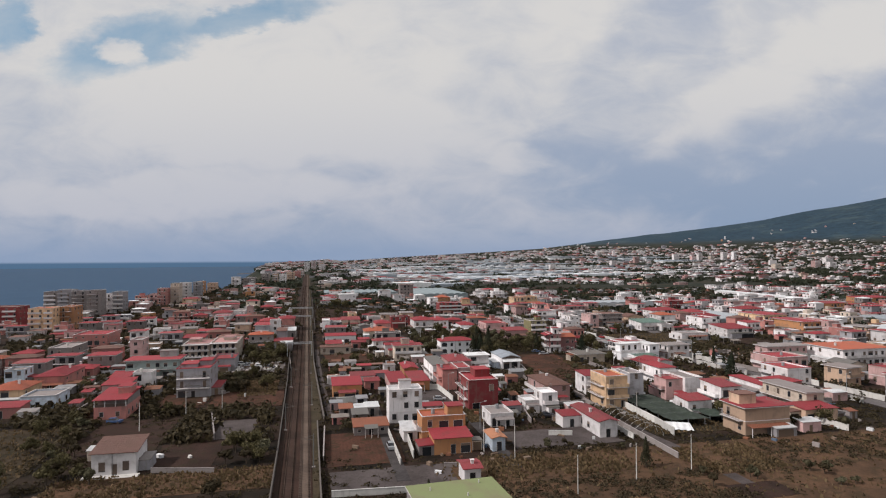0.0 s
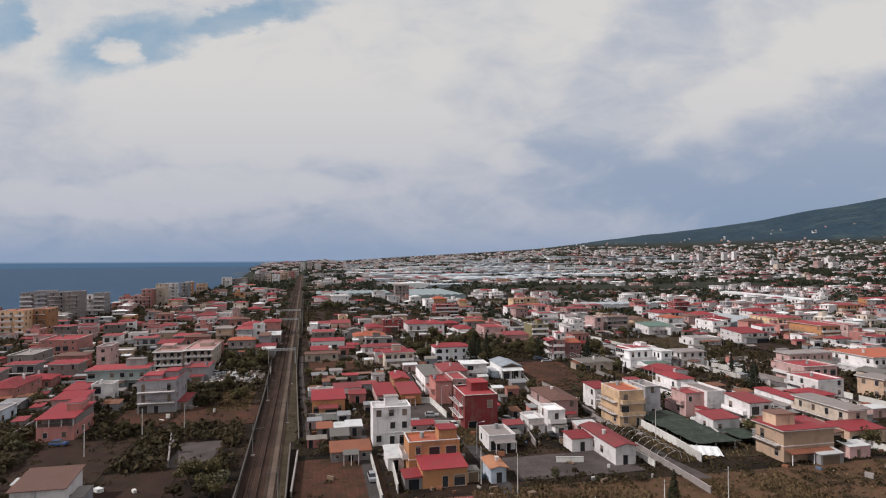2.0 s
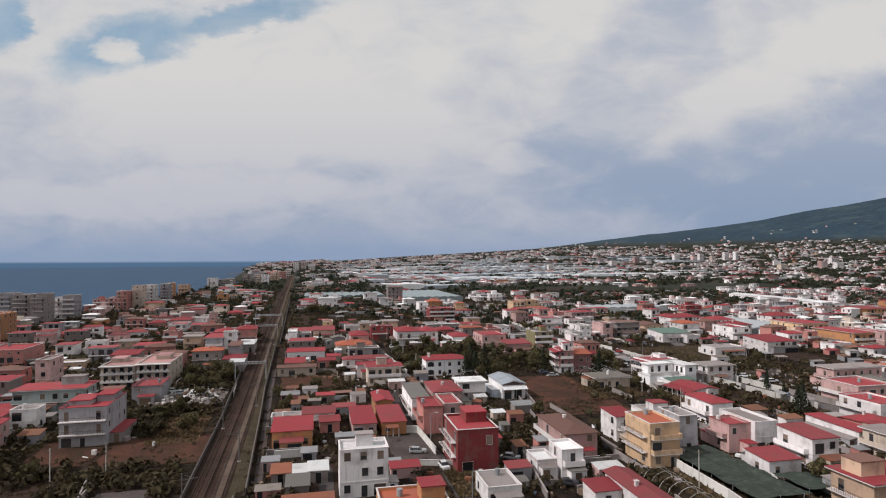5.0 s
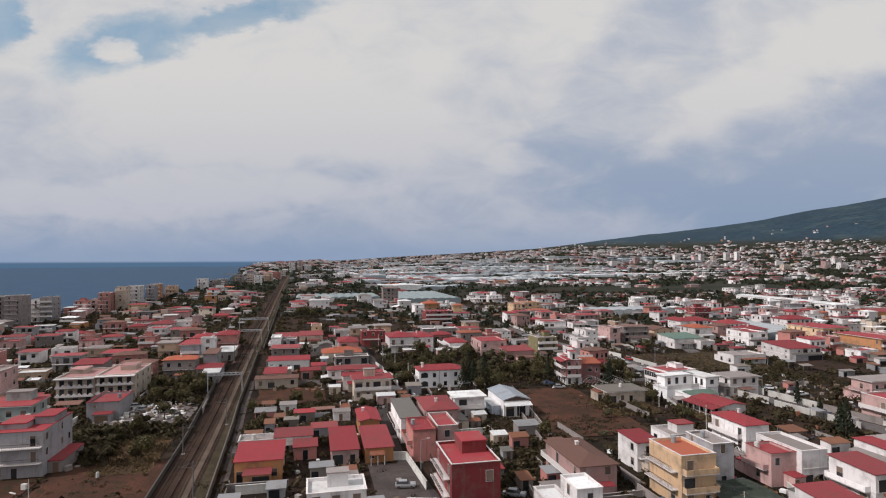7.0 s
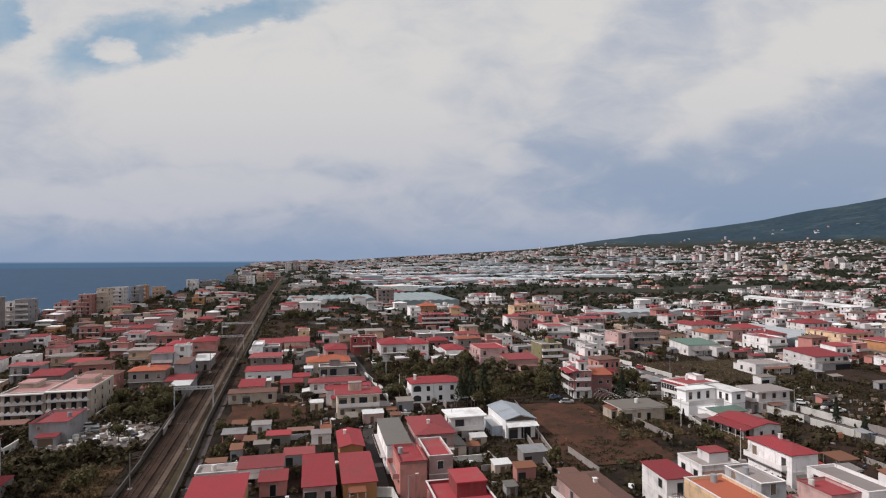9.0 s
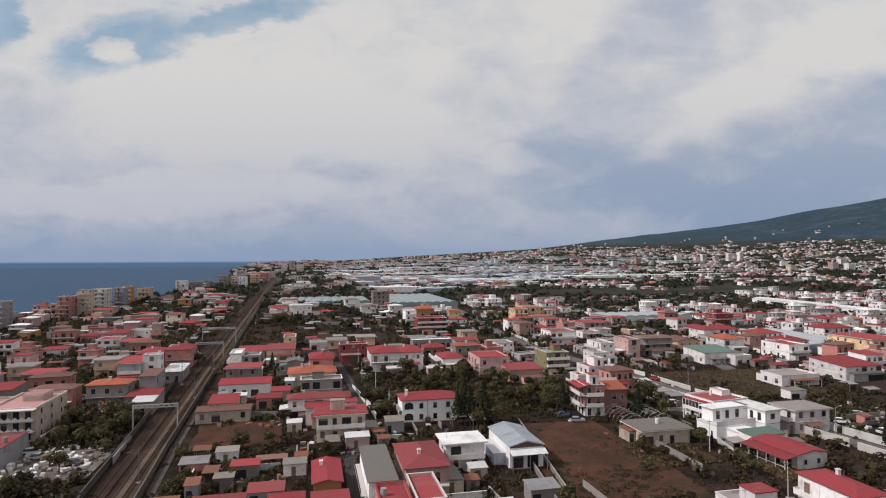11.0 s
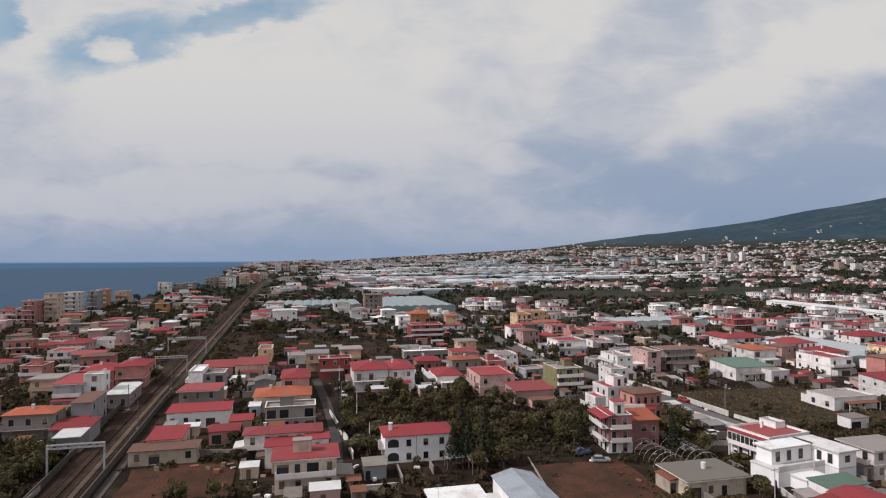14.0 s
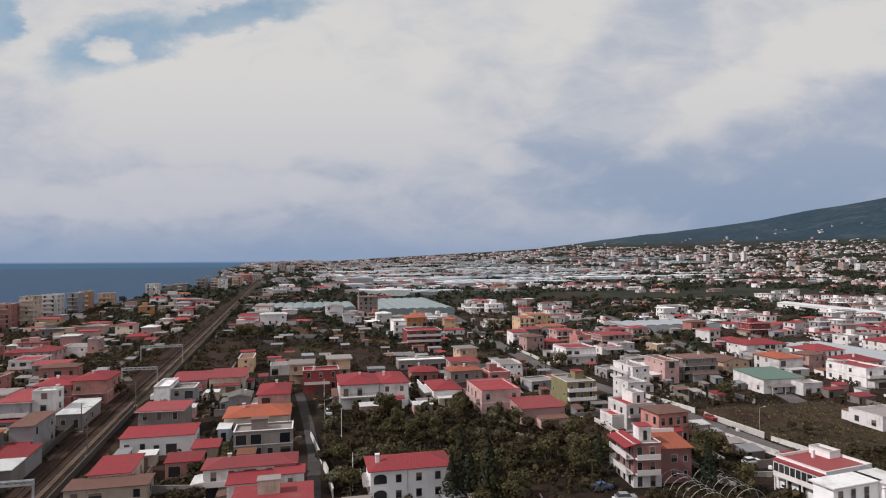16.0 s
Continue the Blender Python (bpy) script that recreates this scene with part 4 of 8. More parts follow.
house(69.5, 135.5, 4.7, 17.0, 4.0, "W", "gr", "", "long white house with a bright red pitched roof")
house(64.2, 146.0, 5.2, 5.0, 3.0, "W", "mr", "", "lean-to with a dark red roof", "shed")
house(105.9, 129.2, 13.0, 8.4, 7.0, "B", "sr", "bL,N,t0.05:0.35:0.4:0.5:2.4:b", "beige two-storey house with a red roof edge and balconies")
house(129.5, 135.3, 10.3, 6.5, 3.5, "B", "mr", "", "low house with a red sheet roof")
house(117.3, 153.3, 6.6, 9.7, 6.5, "W", "mr", "bL", "white house with a red roof and a glazed veranda")
house(105.0, 151.3, 7.6, 6.8, 3.5, "W", "mr", "", "low white house with a red roof")
house(108.1, 167.1, 5.8, 7.0, 6.5, "P", "fr", "bL,-t", "pink and white house with red awnings")
house(117.1, 184.9, 6.1, 11.8, 6.5, "W", "hr", "bL", "white house with a red hipped roof")
house(113.9, 165.8, 6.0, 12.2, 7.0, "W", "fk", "-t", "white building with a long flat roof")
house(143.6, 154.5, 3.6, 11.2, 5.0, "C", "mr", "", "long white building with a red roof")
house(136.1, 141.9, 5.7, 16.9, 6.5, "C", "sk", "bL", "cream two-storey building with a grey roof slab")
house(139.0, 162.4, 4.6, 15.3, 4.0, "W", "mr", "", "low white house with a red roof strip")
house(161.0, 176.2, 9.6, 12.7, 6.0, "W", "fr", "bL", "white house with red roof edges")
house(170.2, 191.2, 13.4, 13.0, 7.0, "P", "fr", "bL", "pink block with white balconies")
house(109.3, 234.6, 12.6, 9.0, 3.7, "C", "sd", "", "cream low house with a broad brown grey slab roof")
house(152.5, 234.8, 10.5, 8.0, 6.0, "W", "sk", "bL", "white house with a grey roof slab")
house(137.1, 314.5, 6.0, 8.8, 8.0, "W", "fk", "", "white house with a grey roof")
house(177.7, 346.3, 14.0, 8.4, 8.0, "K", "sb", "bF", "brown unplastered house with open window holes")
house(168.1, 342.9, 5.7, 13.0, 8.0, "P", "fb", "", "narrow pale pink house with tiled roof")
house(151.3, 335.9, 6.3, 13.0, 8.0, "W", "fk", "bL", "white house with a grey flat roof")
house(197.7, 350.2, 11.5, 11.4, 5.0, "B", "gb", "", "brown house with a tiled roof")
house(190.7, 322.0, 16.1, 14.3, 4.5, "W", "mt", "", "white hall with a green sheet roof")
house(201.3, 316.9, 7.7, 5.1, 4.0, "W", "fk", "", "white annex with a flat roof")
house(246.8, 357.9, 14.9, 13.0, 6.0, "W", "hr", "", "white house with a red hipped roof")
house(219.0, 346.2, 10.7, 13.0, 6.0, "W", "ho", "", "white house with an orange tiled roof")
house(231.6, 321.5, 10.1, 16.3, 6.5, "W", "fr", "bF", "white house with red walls on the terrace")
house(43.1, 346.3, 11.1, 6.9, 6.5, "R", "fr", "", "dark red house with a roof terrace")
house(53.4, 324.0, 10.9, 15.1, 6.5, "W", "hr", "bF", "white house with a red hipped roof")
house(64.7, 325.5, 8.4, 15.9, 6.5, "W", "hr", "", "white house with a red tiled roof")
house(81.1, 328.0, 8.7, 13.9, 4.0, "W", "hr", "", "low house with a red hipped roof")
house(92.2, 315.2, 11.5, 16.1, 7.0, "P", "fr", "bL", "pale pink house with white balconies")
house(100.4, 304.9, 12.2, 10.2, 4.5, "P", "mr", "", "open veranda house with a bright red roof")
house(119.8, 319.1, 9.2, 11.9, 8.0, "L", "fk", "bF", "olive house with a flat grey roof")
house(78.1, 378.2, 18.9, 7.0, 4.0, "K", "fw", "", "long grey wall building with a white edge")
house(149.0, 384.0, 13.6, 13.0, 7.0, "W", "fr", "bF,bL", "white house with pink balconies")
house(114.6, 366.1, 8.7, 11.4, 5.0, "W", "fk", "", "low white house with a flat roof")
house(164.7, 481.2, 9.4, 13.0, 9.0, "Y", "fo", "bF", "yellow house with roof terraces")
house(174.1, 470.5, 14.2, 13.0, 5.0, "W", "so", "", "white house with an orange edge")
house(88.4, 463.5, 6.6, 13.0, 9.0, "W", "fw", "bF", "tall white house with flat terraces")
house(101.2, 499.1, 12.1, 13.0, 8.0, "O", "ho", "", "orange house with a tiled roof")
house(91.1, 437.4, 16.9, 13.0, 8.0, "R", "fr", "bF", "red brown house with a roof terrace")
house(4.5, 297.7, 15.1, 7.4, 4.0, "V", "mr", "", "long white house with a red roof")
house(4.5, 278.5, 7.3, 9.4, 3.6, "C", "mr", "", "cream house with a flat red roof")
house(2.1, 273.8, 13.8, 4.6, 3.0, "C", "mb", "", "low cream house behind a garden wall")
house(16.7, 283.9, 6.7, 5.0, 3.0, "S", "mr", "", "low outbuilding with a dark red roof")
house(20.4, 291.3, 5.3, 5.0, 3.0, "C", "mr", "", "small store with a red roof", "shed")
house(23.9, 303.5, 2.7, 4.4, 3.0, "U", "mw", "", "small pale blue garden shed", "shed")
house(28.9, 291.0, 12.4, 6.3, 6.0, "K", "fk", "", "grey concrete building with a stained parapet")
house(24.7, 308.0, 15.4, 11.2, 4.0, "C", "ho", "", "house with orange red tiled roofs")
house(31.6, 320.1, 8.1, 14.1, 6.0, "P", "hr", "", "pink house with a red hipped roof")
house(25.8, 271.9, 16.6, 6.3, 5.5, "W", "hr", "bF", "white house with a long bright red roof")
house(38.8, 268.3, 5.1, 3.6, 5.0, "W", "mr", "", "narrow house with a red roof")
house(33.3, 253.0, 11.6, 7.3, 6.5, "C", "sr", "bF", "cream house with a broad red roof")
house(30.6, 266.7, 7.7, 5.0, 4.5, "W", "mr", "", "lower wing with a red roof")
house(3.4, 331.5, 4.0, 11.9, 7.0, "W", "fw", "bL", "white tower house with one dark window")
house(7.5, 332.8, 6.2, 7.2, 6.0, "G", "fk", "", "grey house with a flat roof")
house(14.8, 350.5, 10.6, 12.1, 4.5, "C", "mr", "", "low house with a red roof on pillars")
house(3.6, 350.8, 10.5, 11.8, 4.0, "P", "mr", "", "low pink house with a red roof")
house(20.1, 379.3, 5.2, 12.2, 5.0, "Y", "fb", "", "small yellow house with a tiled roof")
house(23.4, 327.0, 5.6, 7.1, 4.0, "G", "gd", "", "small grey house with a pitched roof")
house(-31.0, 344.2, 9.7, 13.0, 6.5, "S", "hr", "", "salmon house with a red hipped roof")
house(-20.9, 344.0, 8.9, 13.0, 7.0, "S", "hr", "bF", "dusky pink house with a red roof")
house(-24.0, 326.0, 5.5, 5.1, 9.0, "W", "fw", "", "blank white stair tower house")
house(-19.0, 302.6, 4.7, 11.8, 6.5, "G", "mb", "", "grey rendered house with a red brown roof")
house(-31.5, 325.0, 7.4, 15.5, 7.0, "G", "sr", "bF", "grey house with a red roof slab")
house(-16.7, 321.1, 6.1, 13.2, 3.5, "K", "mw", "", "workshop with a white sheet roof")
house(-19.4, 290.9, 8.4, 7.8, 3.5, "G", "mr", "", "low building with a red roof")
house(-16.3, 285.0, 5.3, 5.8, 3.5, "K", "mw", "", "low shed with a white sheet roof")
house(-48.4, 439.4, 4.1, 8.0, 8.0, "P", "fk", "", "narrow pink tower house")
house(-69.8, 430.6, 11.7, 13.0, 6.0, "P", "hr", "", "pale pink house with a red roof")
house(-65.2, 408.8, 9.6, 13.0, 6.0, "W", "fr", "bF", "white house with a pink terrace")
house(-61.1, 443.7, 10.8, 13.0, 5.0, "W", "fk", "", "low white house with a flat roof")
house(-44.2, 205.8, 10.4, 15.5, 9.5, "G", "fr", "bF,t0.05:0.3:0.5:0.45:1.1:r,t0.55:0.5:0.4:0.45:1.6:r", "grey three-storey house with balconies and a red roof")
house(-69.6, 241.3, 18.7, 10.2, 7.0, "T", "sr", "bF", "teal house with long balconies and a red roof")
house(-78.5, 277.3, 4.7, 11.1, 10.0, "P", "fk", "", "blank pink tower house")
house(-39.9, 247.9, 8.3, 13.1, 5.0, "G", "fr", "", "grey house with a red terrace")
house(-118.3, 325.3, 15.5, 20.7, 8.0, "S", "fr", "", "salmon block with a flat roof")
house(-98.6, 206.3, 9.8, 13.1, 5.0, "Y", "ho", "", "yellow house with a tiled roof")
house(-108.6, 238.6, 6.1, 7.6, 6.0, "U", "fk", "", "pale blue white house")
house(-87.0, 200.4, 9.7, 10.4, 4.0, "U", "fk", "bF", "low bluish white house")
house(-94.4, 227.2, 9.4, 18.4, 5.0, "S", "hr", "", "house with a bright red roof and white awning")
house(-113.9, 286.5, 9.2, 18.9, 7.0, "K", "fk", "", "grey unplastered concrete block house")
house(-68.8, 220.2, 6.2, 7.5, 5.0, "P", "mr", "", "pink house with red roof")
house(-61.9, 222.4, 6.2, 5.6, 6.0, "W", "fk", "", "narrow white house with flat roof")
house(-65.9, 204.5, 8.0, 8.8, 5.5, "P", "mr", "", "pink house with a red sheet roof")
house(-92.4, 190.5, 9.7, 6.3, 3.0, "S", "mr", "", "low store with a red roof")
house(-172.5, 406.1, 13.3, 15.0, 16.0, "Y", "fo", "bF", "tall yellow apartment block with balconies", "apartment_block")
house(-159.2, 417.2, 7.9, 15.0, 16.0, "O", "fo", "bF", "tall orange apartment block with balconies", "apartment_block")
house(-205.7, 428.3, 18.5, 15.0, 16.0, "R", "fb", "bF", "dark brick apartment block", "apartment_block")
house(188.2, 426.8, 16.5, 13.0, 5.5, "P", "sr", "bL", "pale pink house with a red roof")
house(187.0, 215.9, 19.8, 7.1, 7.0, "P", "sk", "bL", "pink apartment house with balconies")
house(187.7, 208.7, 13.7, 7.1, 4.0, "W", "md", "", "white house with a grey sheet roof")
house(283.3, 281.2, 7.3, 26.0, 7.5, "P", "fr", "", "pink block with red roofs")
house(277.4, 323.5, 16.7, 23.6, 7.0, "Y", "sr", "bF", "cream house with white balconies")
house(271.8, 286.7, 11.5, 24.6, 7.0, "O", "sr", "bF", "orange house with a red roof")
house(210.5, 201.5, 23.7, 18.3, 7.0, "W", "so", "bF", "white house with an orange roof edge")
house(241.7, 334.0, 11.9, 13.0, 6.0, "W", "hr", "", "white house with a red roof")
house(219.3, 282.6, 16.0, 16.2, 5.0, "W", "mr", "", "low white house with red roofs")
house(189.7, 279.8, 15.3, 9.9, 4.0, "W", "fk", "", "low white house with a flat roof")
house(236.2, 383.9, 21.6, 13.0, 5.0, "W", "hr", "", "white house with a red hipped roof")
house(297.5, 368.8, 18.7, 13.0, 6.0, "W", "hr", "", "white house with a red hipped roof")
house(182.9, 516.5, 16.5, 13.0, 7.0, "Y", "fo", "", "yellow house with a terrace")
house(312.3, 559.3, 19.4, 13.0, 6.0, "W", "fk", "", "white house with a flat roof")
house(469.9, 435.2, 33.1, 13.0, 6.0, "O", "mr", "", "house with orange walls and a red roof")
house(392.4, 394.2, 21.4, 13.0, 6.0, "O", "mr", "", "orange house with a red roof")

house(79, 568, 13, 11, 9.5, "K", "sb", "", "unfinished brown concrete house frame beside the greenhouses", z=11)


# ---- houses put together from several bodies ----
def body(e, x0, y0, z0, w, d, h, wall, roof, eave=.35, rise=.9):
    """One body of a house with its roof: f flat with parapet, s slab, g or x gable, h hip, m single pitch falling to the front, - none."""
    b = Build()
    k, c = roof[0], roof[-1]
    if k == "g":
        b.solid([(0, 0, 0), (w, 0, 0), (w, 0, h), (w / 2, 0, h + rise - .02), (0, 0, h)], [(0, d, 0), (w, d, 0), (w, d, h), (w / 2, d, h + rise - .02), (0, d, h)])
    elif k == "x":
        b.solid([(0, 0, 0), (0, d, 0), (0, d, h), (0, d / 2, h + rise - .02), (0, 0, h)], [(w, 0, 0), (w, d, 0), (w, d, h), (w, d / 2, h + rise - .02), (w, 0, h)])
    elif k == "m":
        b.solid([(0, 0, 0), (w, 0, 0), (w, d, 0), (0, d, 0)], [(0, 0, h), (w, 0, h), (w, d, h + min(rise * .55, 1.2) - .05), (0, d, h + min(rise * .55, 1.2) - .05)])
    else:
        b.box(0, 0, 0, w, d, h - (.5 if k == "f" else 0))
    made = [part("wall", b, wall_mat(wall), e)]
    if k in "gxhm":
        made.append(part("roof", prism_roof(k, w, d, h, rise, eave), roof_mat(c, True), e))
    elif k == "f":
        t, o = .2, .07
        made.append(part("roof", Build().box(t, t, h - .5, w - t, d - t, h - .4), roof_mat(c, False), e))
        p, q = Build(), Build()
        for a in ((0, 0, w, t), (0, d - t, w, d), (0, t, t, d - t), (w - t, t, w, d - t)):
            p.box(a[0], a[1], h - .5, a[2], a[3], h)
        for a in ((-o, -o, w + o, t), (-o, d - t, w + o, d + o), (-o, t, t, d - t), (w - t, t, w + o, d - t)):
            q.box(a[0], a[1], h, a[2], a[3], h + .09)
        made += [part("parapet", p, wall_mat(wall), e), part("coping", q, M_TRIM, e)]
    elif k == "s":
        made.append(part("roof", Build().box(-eave, -eave, h, w + eave, d + eave, h + .14), roof_mat(c, False), e))
        made.append(part("soffit", Build().box(-eave, -eave, h - .18, w + eave, d + eave, h - .003), M_TRIM, e))
    for o in made:
        o.location = (x0, y0, z0)
    return made[0]


def openings(e, face, at, z, ww, wh, kinds=("plain", "blind", "half"), line=0.0, name="window"):
    """Windows along a front (F), left (L) or right (R) face whose plane lies at line."""
    for i, a in enumerate(at):
        x, y, t = (a, line, 0) if face == "F" else (line, a, -90 if face == "L" else 90)
        add_window(e, x, y, z, t, ww, wh, kinds[i % len(kinds)], name)


def landmark(name, label, x, y, w, d, turn=0.0, category="house"):
    HOUSES.append((x - 1.5, y - 1, x + w, y + d))
    e = hub(name, x, y, ground_z(x + w / 2, y + d / 2), turn)
    return tagged(e, label, category, "houses of the town")


def bar(name, e, box, mt, label=""):
    return part(name, Build().box(*box), mt, e, label)


# mossy flat roof close below the start of the way
e = landmark("house", "large low building with a flat mossy green roof", 16.7, 90, 14, 12, 3.5)
body(e, 0, 0, -1, 15.6, 12, 6, "K", "sn", .2)
for px, py in ((3.5, 9), (9, 5), (12.6, 10)):
    part("vent_pipe", Build().tube((px, py, 5.1), (px, py, 5.7), .12, .12, 8), M_PALE, e)

# dusky red house with white balconies and a stair tower
e = landmark("house", "dusky red and white three-storey house with balconies and red tiles", 107.6, 261.8, 14, 10, -6)
body(e, 0, 0, -1.5, 5.8, 8.4, 10.2, "M", "fk")
body(e, -.05, -.05, -1.5, 5.9, 8.5, 3.9, "W", "-")
for z in (2.9, 5.9):
    s1 = bar("balcony", e, (-1.6, -.2, z - .18, -.02, 8.2, z), M_TRIM)
    bar("parapet", s1, (-1.6, -.2, z, -1.48, 8.2, z + .95), M_TRIM)
    s1 = bar("balcony", e, (.3, -1.1, z - .18, 5.2, -.06, z), M_TRIM)
    bar("parapet", s1, (.3, -1.1, z, 5.2, -1.0, z + .9), M_TRIM)
part("canopy", Build().solid([(-2.0, -.5, 8.0), (1.6, -.5, 8.9), (1.6, 8.6, 8.9), (-2.0, 8.6, 8.0)], [(-2.0, -.5, 8.16), (1.6, -.5, 9.06), (1.6, 8.6, 9.06), (-2.0, 8.6, 8.16)]), roof_mat("r", True), e, "red tiled canopy over the top balcony")
body(e, 2.6, 3.0, 8.2, 2.6, 2.8, 2.9, "W", "sr", .2)
openings(e, "F", (3.9,), 8.4, .8, 1.9, ("plain",), 3.0, "door")
for z in (.2, 3.0, 6.0):
    openings(e, "L", (1.6, 4.2, 6.8), z, 1.1, 2.1, ("plain", "half", "plain"), -.05 if z < 2 else 0)
    openings(e, "F", (1.3, 4.0), z, 1.0, 2.0, ("plain", "blind"), -.05 if z < 2 else 0)
body(e, 5.9, 1.6, -1.5, 7.2, 7.4, 8.4, "M", "mo", .4, 1.9)
bar("parapet", e, (5.9, 9.02, 6.9, 13.3, 9.3, 8.8), M_TRIM)
for z in (1.2, 4.2):
    openings(e, "F", (9.4,), z, 1.3, 1.5, ("blind",), 1.6)
    openings(e, "F", (11.8,), z, .7, 1.2, ("plain",), 1.6)

# pink house with a brown red roof and white window surrounds
e = landmark("house", "bright pink two-storey house with a brown hipped roof", 127.6, 284, 8.6, 7.4, 4)
body(e, 0, 0, -1.5, 8.6, 7.2, 8.9, "S", "hb", .5, 1.0)
part("awning", Build().solid([(-.3, -1.6, 3.2), (6.0, -1.6, 3.2), (6.0, -.02, 4.0), (-.3, -.02, 4.0)], [(-.3, -1.6, 3.3), (6.0, -1.6, 3.3), (6.0, -.02, 4.1), (-.3, -.02, 4.1)]), roof_mat("r", True), e, "red tiled porch roof")
for px in (0, 2.8, 5.6):
    part("post", Build().box(px, -1.5, -.3, px + .2, -1.3, 3.2), M_TRIM, e)
openings(e, "F", (1.2, 3.4, 5.6, 7.5), 4.6, 1.0, 1.8, ("blind", "plain"))
openings(e, "F", (1.4, 4.4, 7.4), .3, 1.1, 2.0, ("plain",))
openings(e, "L", (1.6, 4.6), 4.6, 1.0, 1.8, ("plain", "shut"))

# white stepped house behind it
e = landmark("house", "white stepped house with terraces and a stair tower", 126.5, 297, 8, 9, 3)
body(e, 0, 0, -1.5, 8, 9, 8.0, "W", "fr")
body(e, 3.4, 2.4, 5.9, 3.6, 5, 3.0, "W", "fk")
body(e, -3.6, 1.2, -1.5, 3.55, 6, 5.2, "W", "fr")
openings(e, "F", (1.5, 4.1, 6.7), 3.6, 1.0, 1.9, ("plain", "half"))
openings(e, "F", (5.2,), 6.2, .9, 1.9, ("plain",), 2.4, "door")
openings(e, "L", (2.4, 5.6), 3.7, 1.0, 1.6, ("plain",))
s1 = bar("balcony", e, (.3, -1.2, 3.2, 7.6, -.02, 3.36), M_TRIM)
bar("parapet", s1, (.3, -1.2, 3.36, 7.6, -1.1, 4.2), M_TRIM)

# white house with a glazed gallery
e = landmark("house", "white house with a glazed gallery and a red terrace roof", 136.8, 245.4, 12.4, 10.6, 8)
body(e, 0, 0, -1.5, 12.2, 10.4, 8.0, "V", "fr")
body(e, 8.6, 5.6, 6.0, 3, 4.4, 1.5, "V", "fk")
g = bar("gallery", e, (-1.3, .3, 2.9, -.02, 10.0, 5.9), M_TRIM)
for i in range(8):
    bar("pane", g, (-1.34, .55 + i * 1.18, 3.9, -1.28, 1.55 + i * 1.18, 5.5), M_GLASS)
bar("gallery_roof", e, (-1.6, .1, 5.92, -.02, 10.2, 6.05), roof_mat("r", False))
for yy in (.6, 3.8, 7.0, 9.6):
    bar("post", e, (-1.25, yy, -1, -1.0, yy + .25, 2.9), M_TRIM)
openings(e, "L", (1.8, 4.8, 7.8), .2, 1.4, 2.1, ("plain", "half"))
openings(e, "F", (2.4, 9.4), 3.9, 1.1, 1.4, ("plain", "blind"))
part("chimney", Build().box(6.2, 7.2, 6.0, 6.7, 7.7, 7.6), M_TRIM, e)

# bright white angular house
e = landmark("house", "bright white two-storey house with an angled upper floor and terrace", 130.6, 233.4, 17.5, 9.5, 6)
body(e, 0, 2.4, -1.5, 17.2, 6.8, 4.7, "V", "sw", .1)
body(e, 12.4, -.6, -1.5, 4.8, 2.98, 4.7, "V", "-")
body(e, 1.6, 5.4, 3.36, 10.7, 3.8, 3.3, "V", "sw", .5)
body(e, 12.4, -.6, 3.36, 4.9, 9.8, 3.3, "V", "sw", .5)
body(e, 3.0, -1.4, -1.5, 6.2, 3.78, 3.9, "V", "sw", .2)
openings(e, "F", (3.2, 6.2, 9.4), 3.9, 1.1, 2.0, ("blind", "plain"), 5.4)
openings(e, "F", (14.8,), 4.4, 1.3, 1.3, ("plain",), -.6)
openings(e, "L", (1.2, 3.6), 3.9, 1.0, 1.9, ("plain",), 12.4)
s1 = bar("parapet", e, (0, 2.3, 3.36, 12.3, 2.42, 4.2), M_TRIM)

# white house under a wide red roof, with a veranda
e = landmark("house", "low white house with a wide red roof and a posted veranda", 132.6, 213.2, 8.6, 12.6, 4)
body(e, 0, 0, -1, 8.2, 12.4, 4.1, "W", "gr", .3, .7)
v = part("veranda_roof", Build().solid([(-3.4, -.2, 2.45), (-.32, -.2, 2.95), (-.32, 12.6, 2.95), (-3.4, 12.6, 2.45)], [(-3.4, -.2, 2.57), (-.32, -.2, 3.07), (-.32, 12.6, 3.07), (-3.4, 12.6, 2.57)]), roof_mat("r", True), e)
for i in range(6):
    bar("post", v, (-3.25, .1 + i * 2.42, -.6, -3.1, .25 + i * 2.42, 2.46), M_TRIM)
bar("rail", v, (-3.2, .3, .85, -3.12, 12.2, .95), M_TRIM)
openings(e, "F", (2.2, 5.8), 1.0, .8, 1.0, ("plain",))
openings(e, "L", (2, 5, 8, 11), .1, 1.1, 2.0, ("plain", "half"))
e = landmark("house", "low white annex with a grey green sheet roof", 133, 226.4, 9, 5, 4)
body(e, 0, 0, -1, 9.4, 4.6, 4.2, "W", "mt", .3, .6)

# small white farmhouse beside dark gardens
e = landmark("farmhouse", "small white farmhouse with a brown red tiled roof", -45.2, 134.8, 8.8, 8.4, 0)
body(e, 0, 0, -1, 8.6, 8.2, 5.6, "W", "mb", .45, 3.6)
openings(e, "F", (2.0, 6.6), .9, 1.2, 1.9, ("shut",))
openings(e, "F", (4.4,), .1, 1.0, 2.2, ("shut",), 0, "door")
openings(e, "R", (2.4, 5.6), 1.2, .9, 1.4, ("plain", "blind"), 8.6)
part("downpipe", Build().tube((4.0, -.08, -.5), (4.0, -.08, 4.6), .06, .06, 6), M_STEEL, e)
bar("terrace", e, (-1.6, -2.2, -.5, 9.4, -.02, .12), M_PALE)
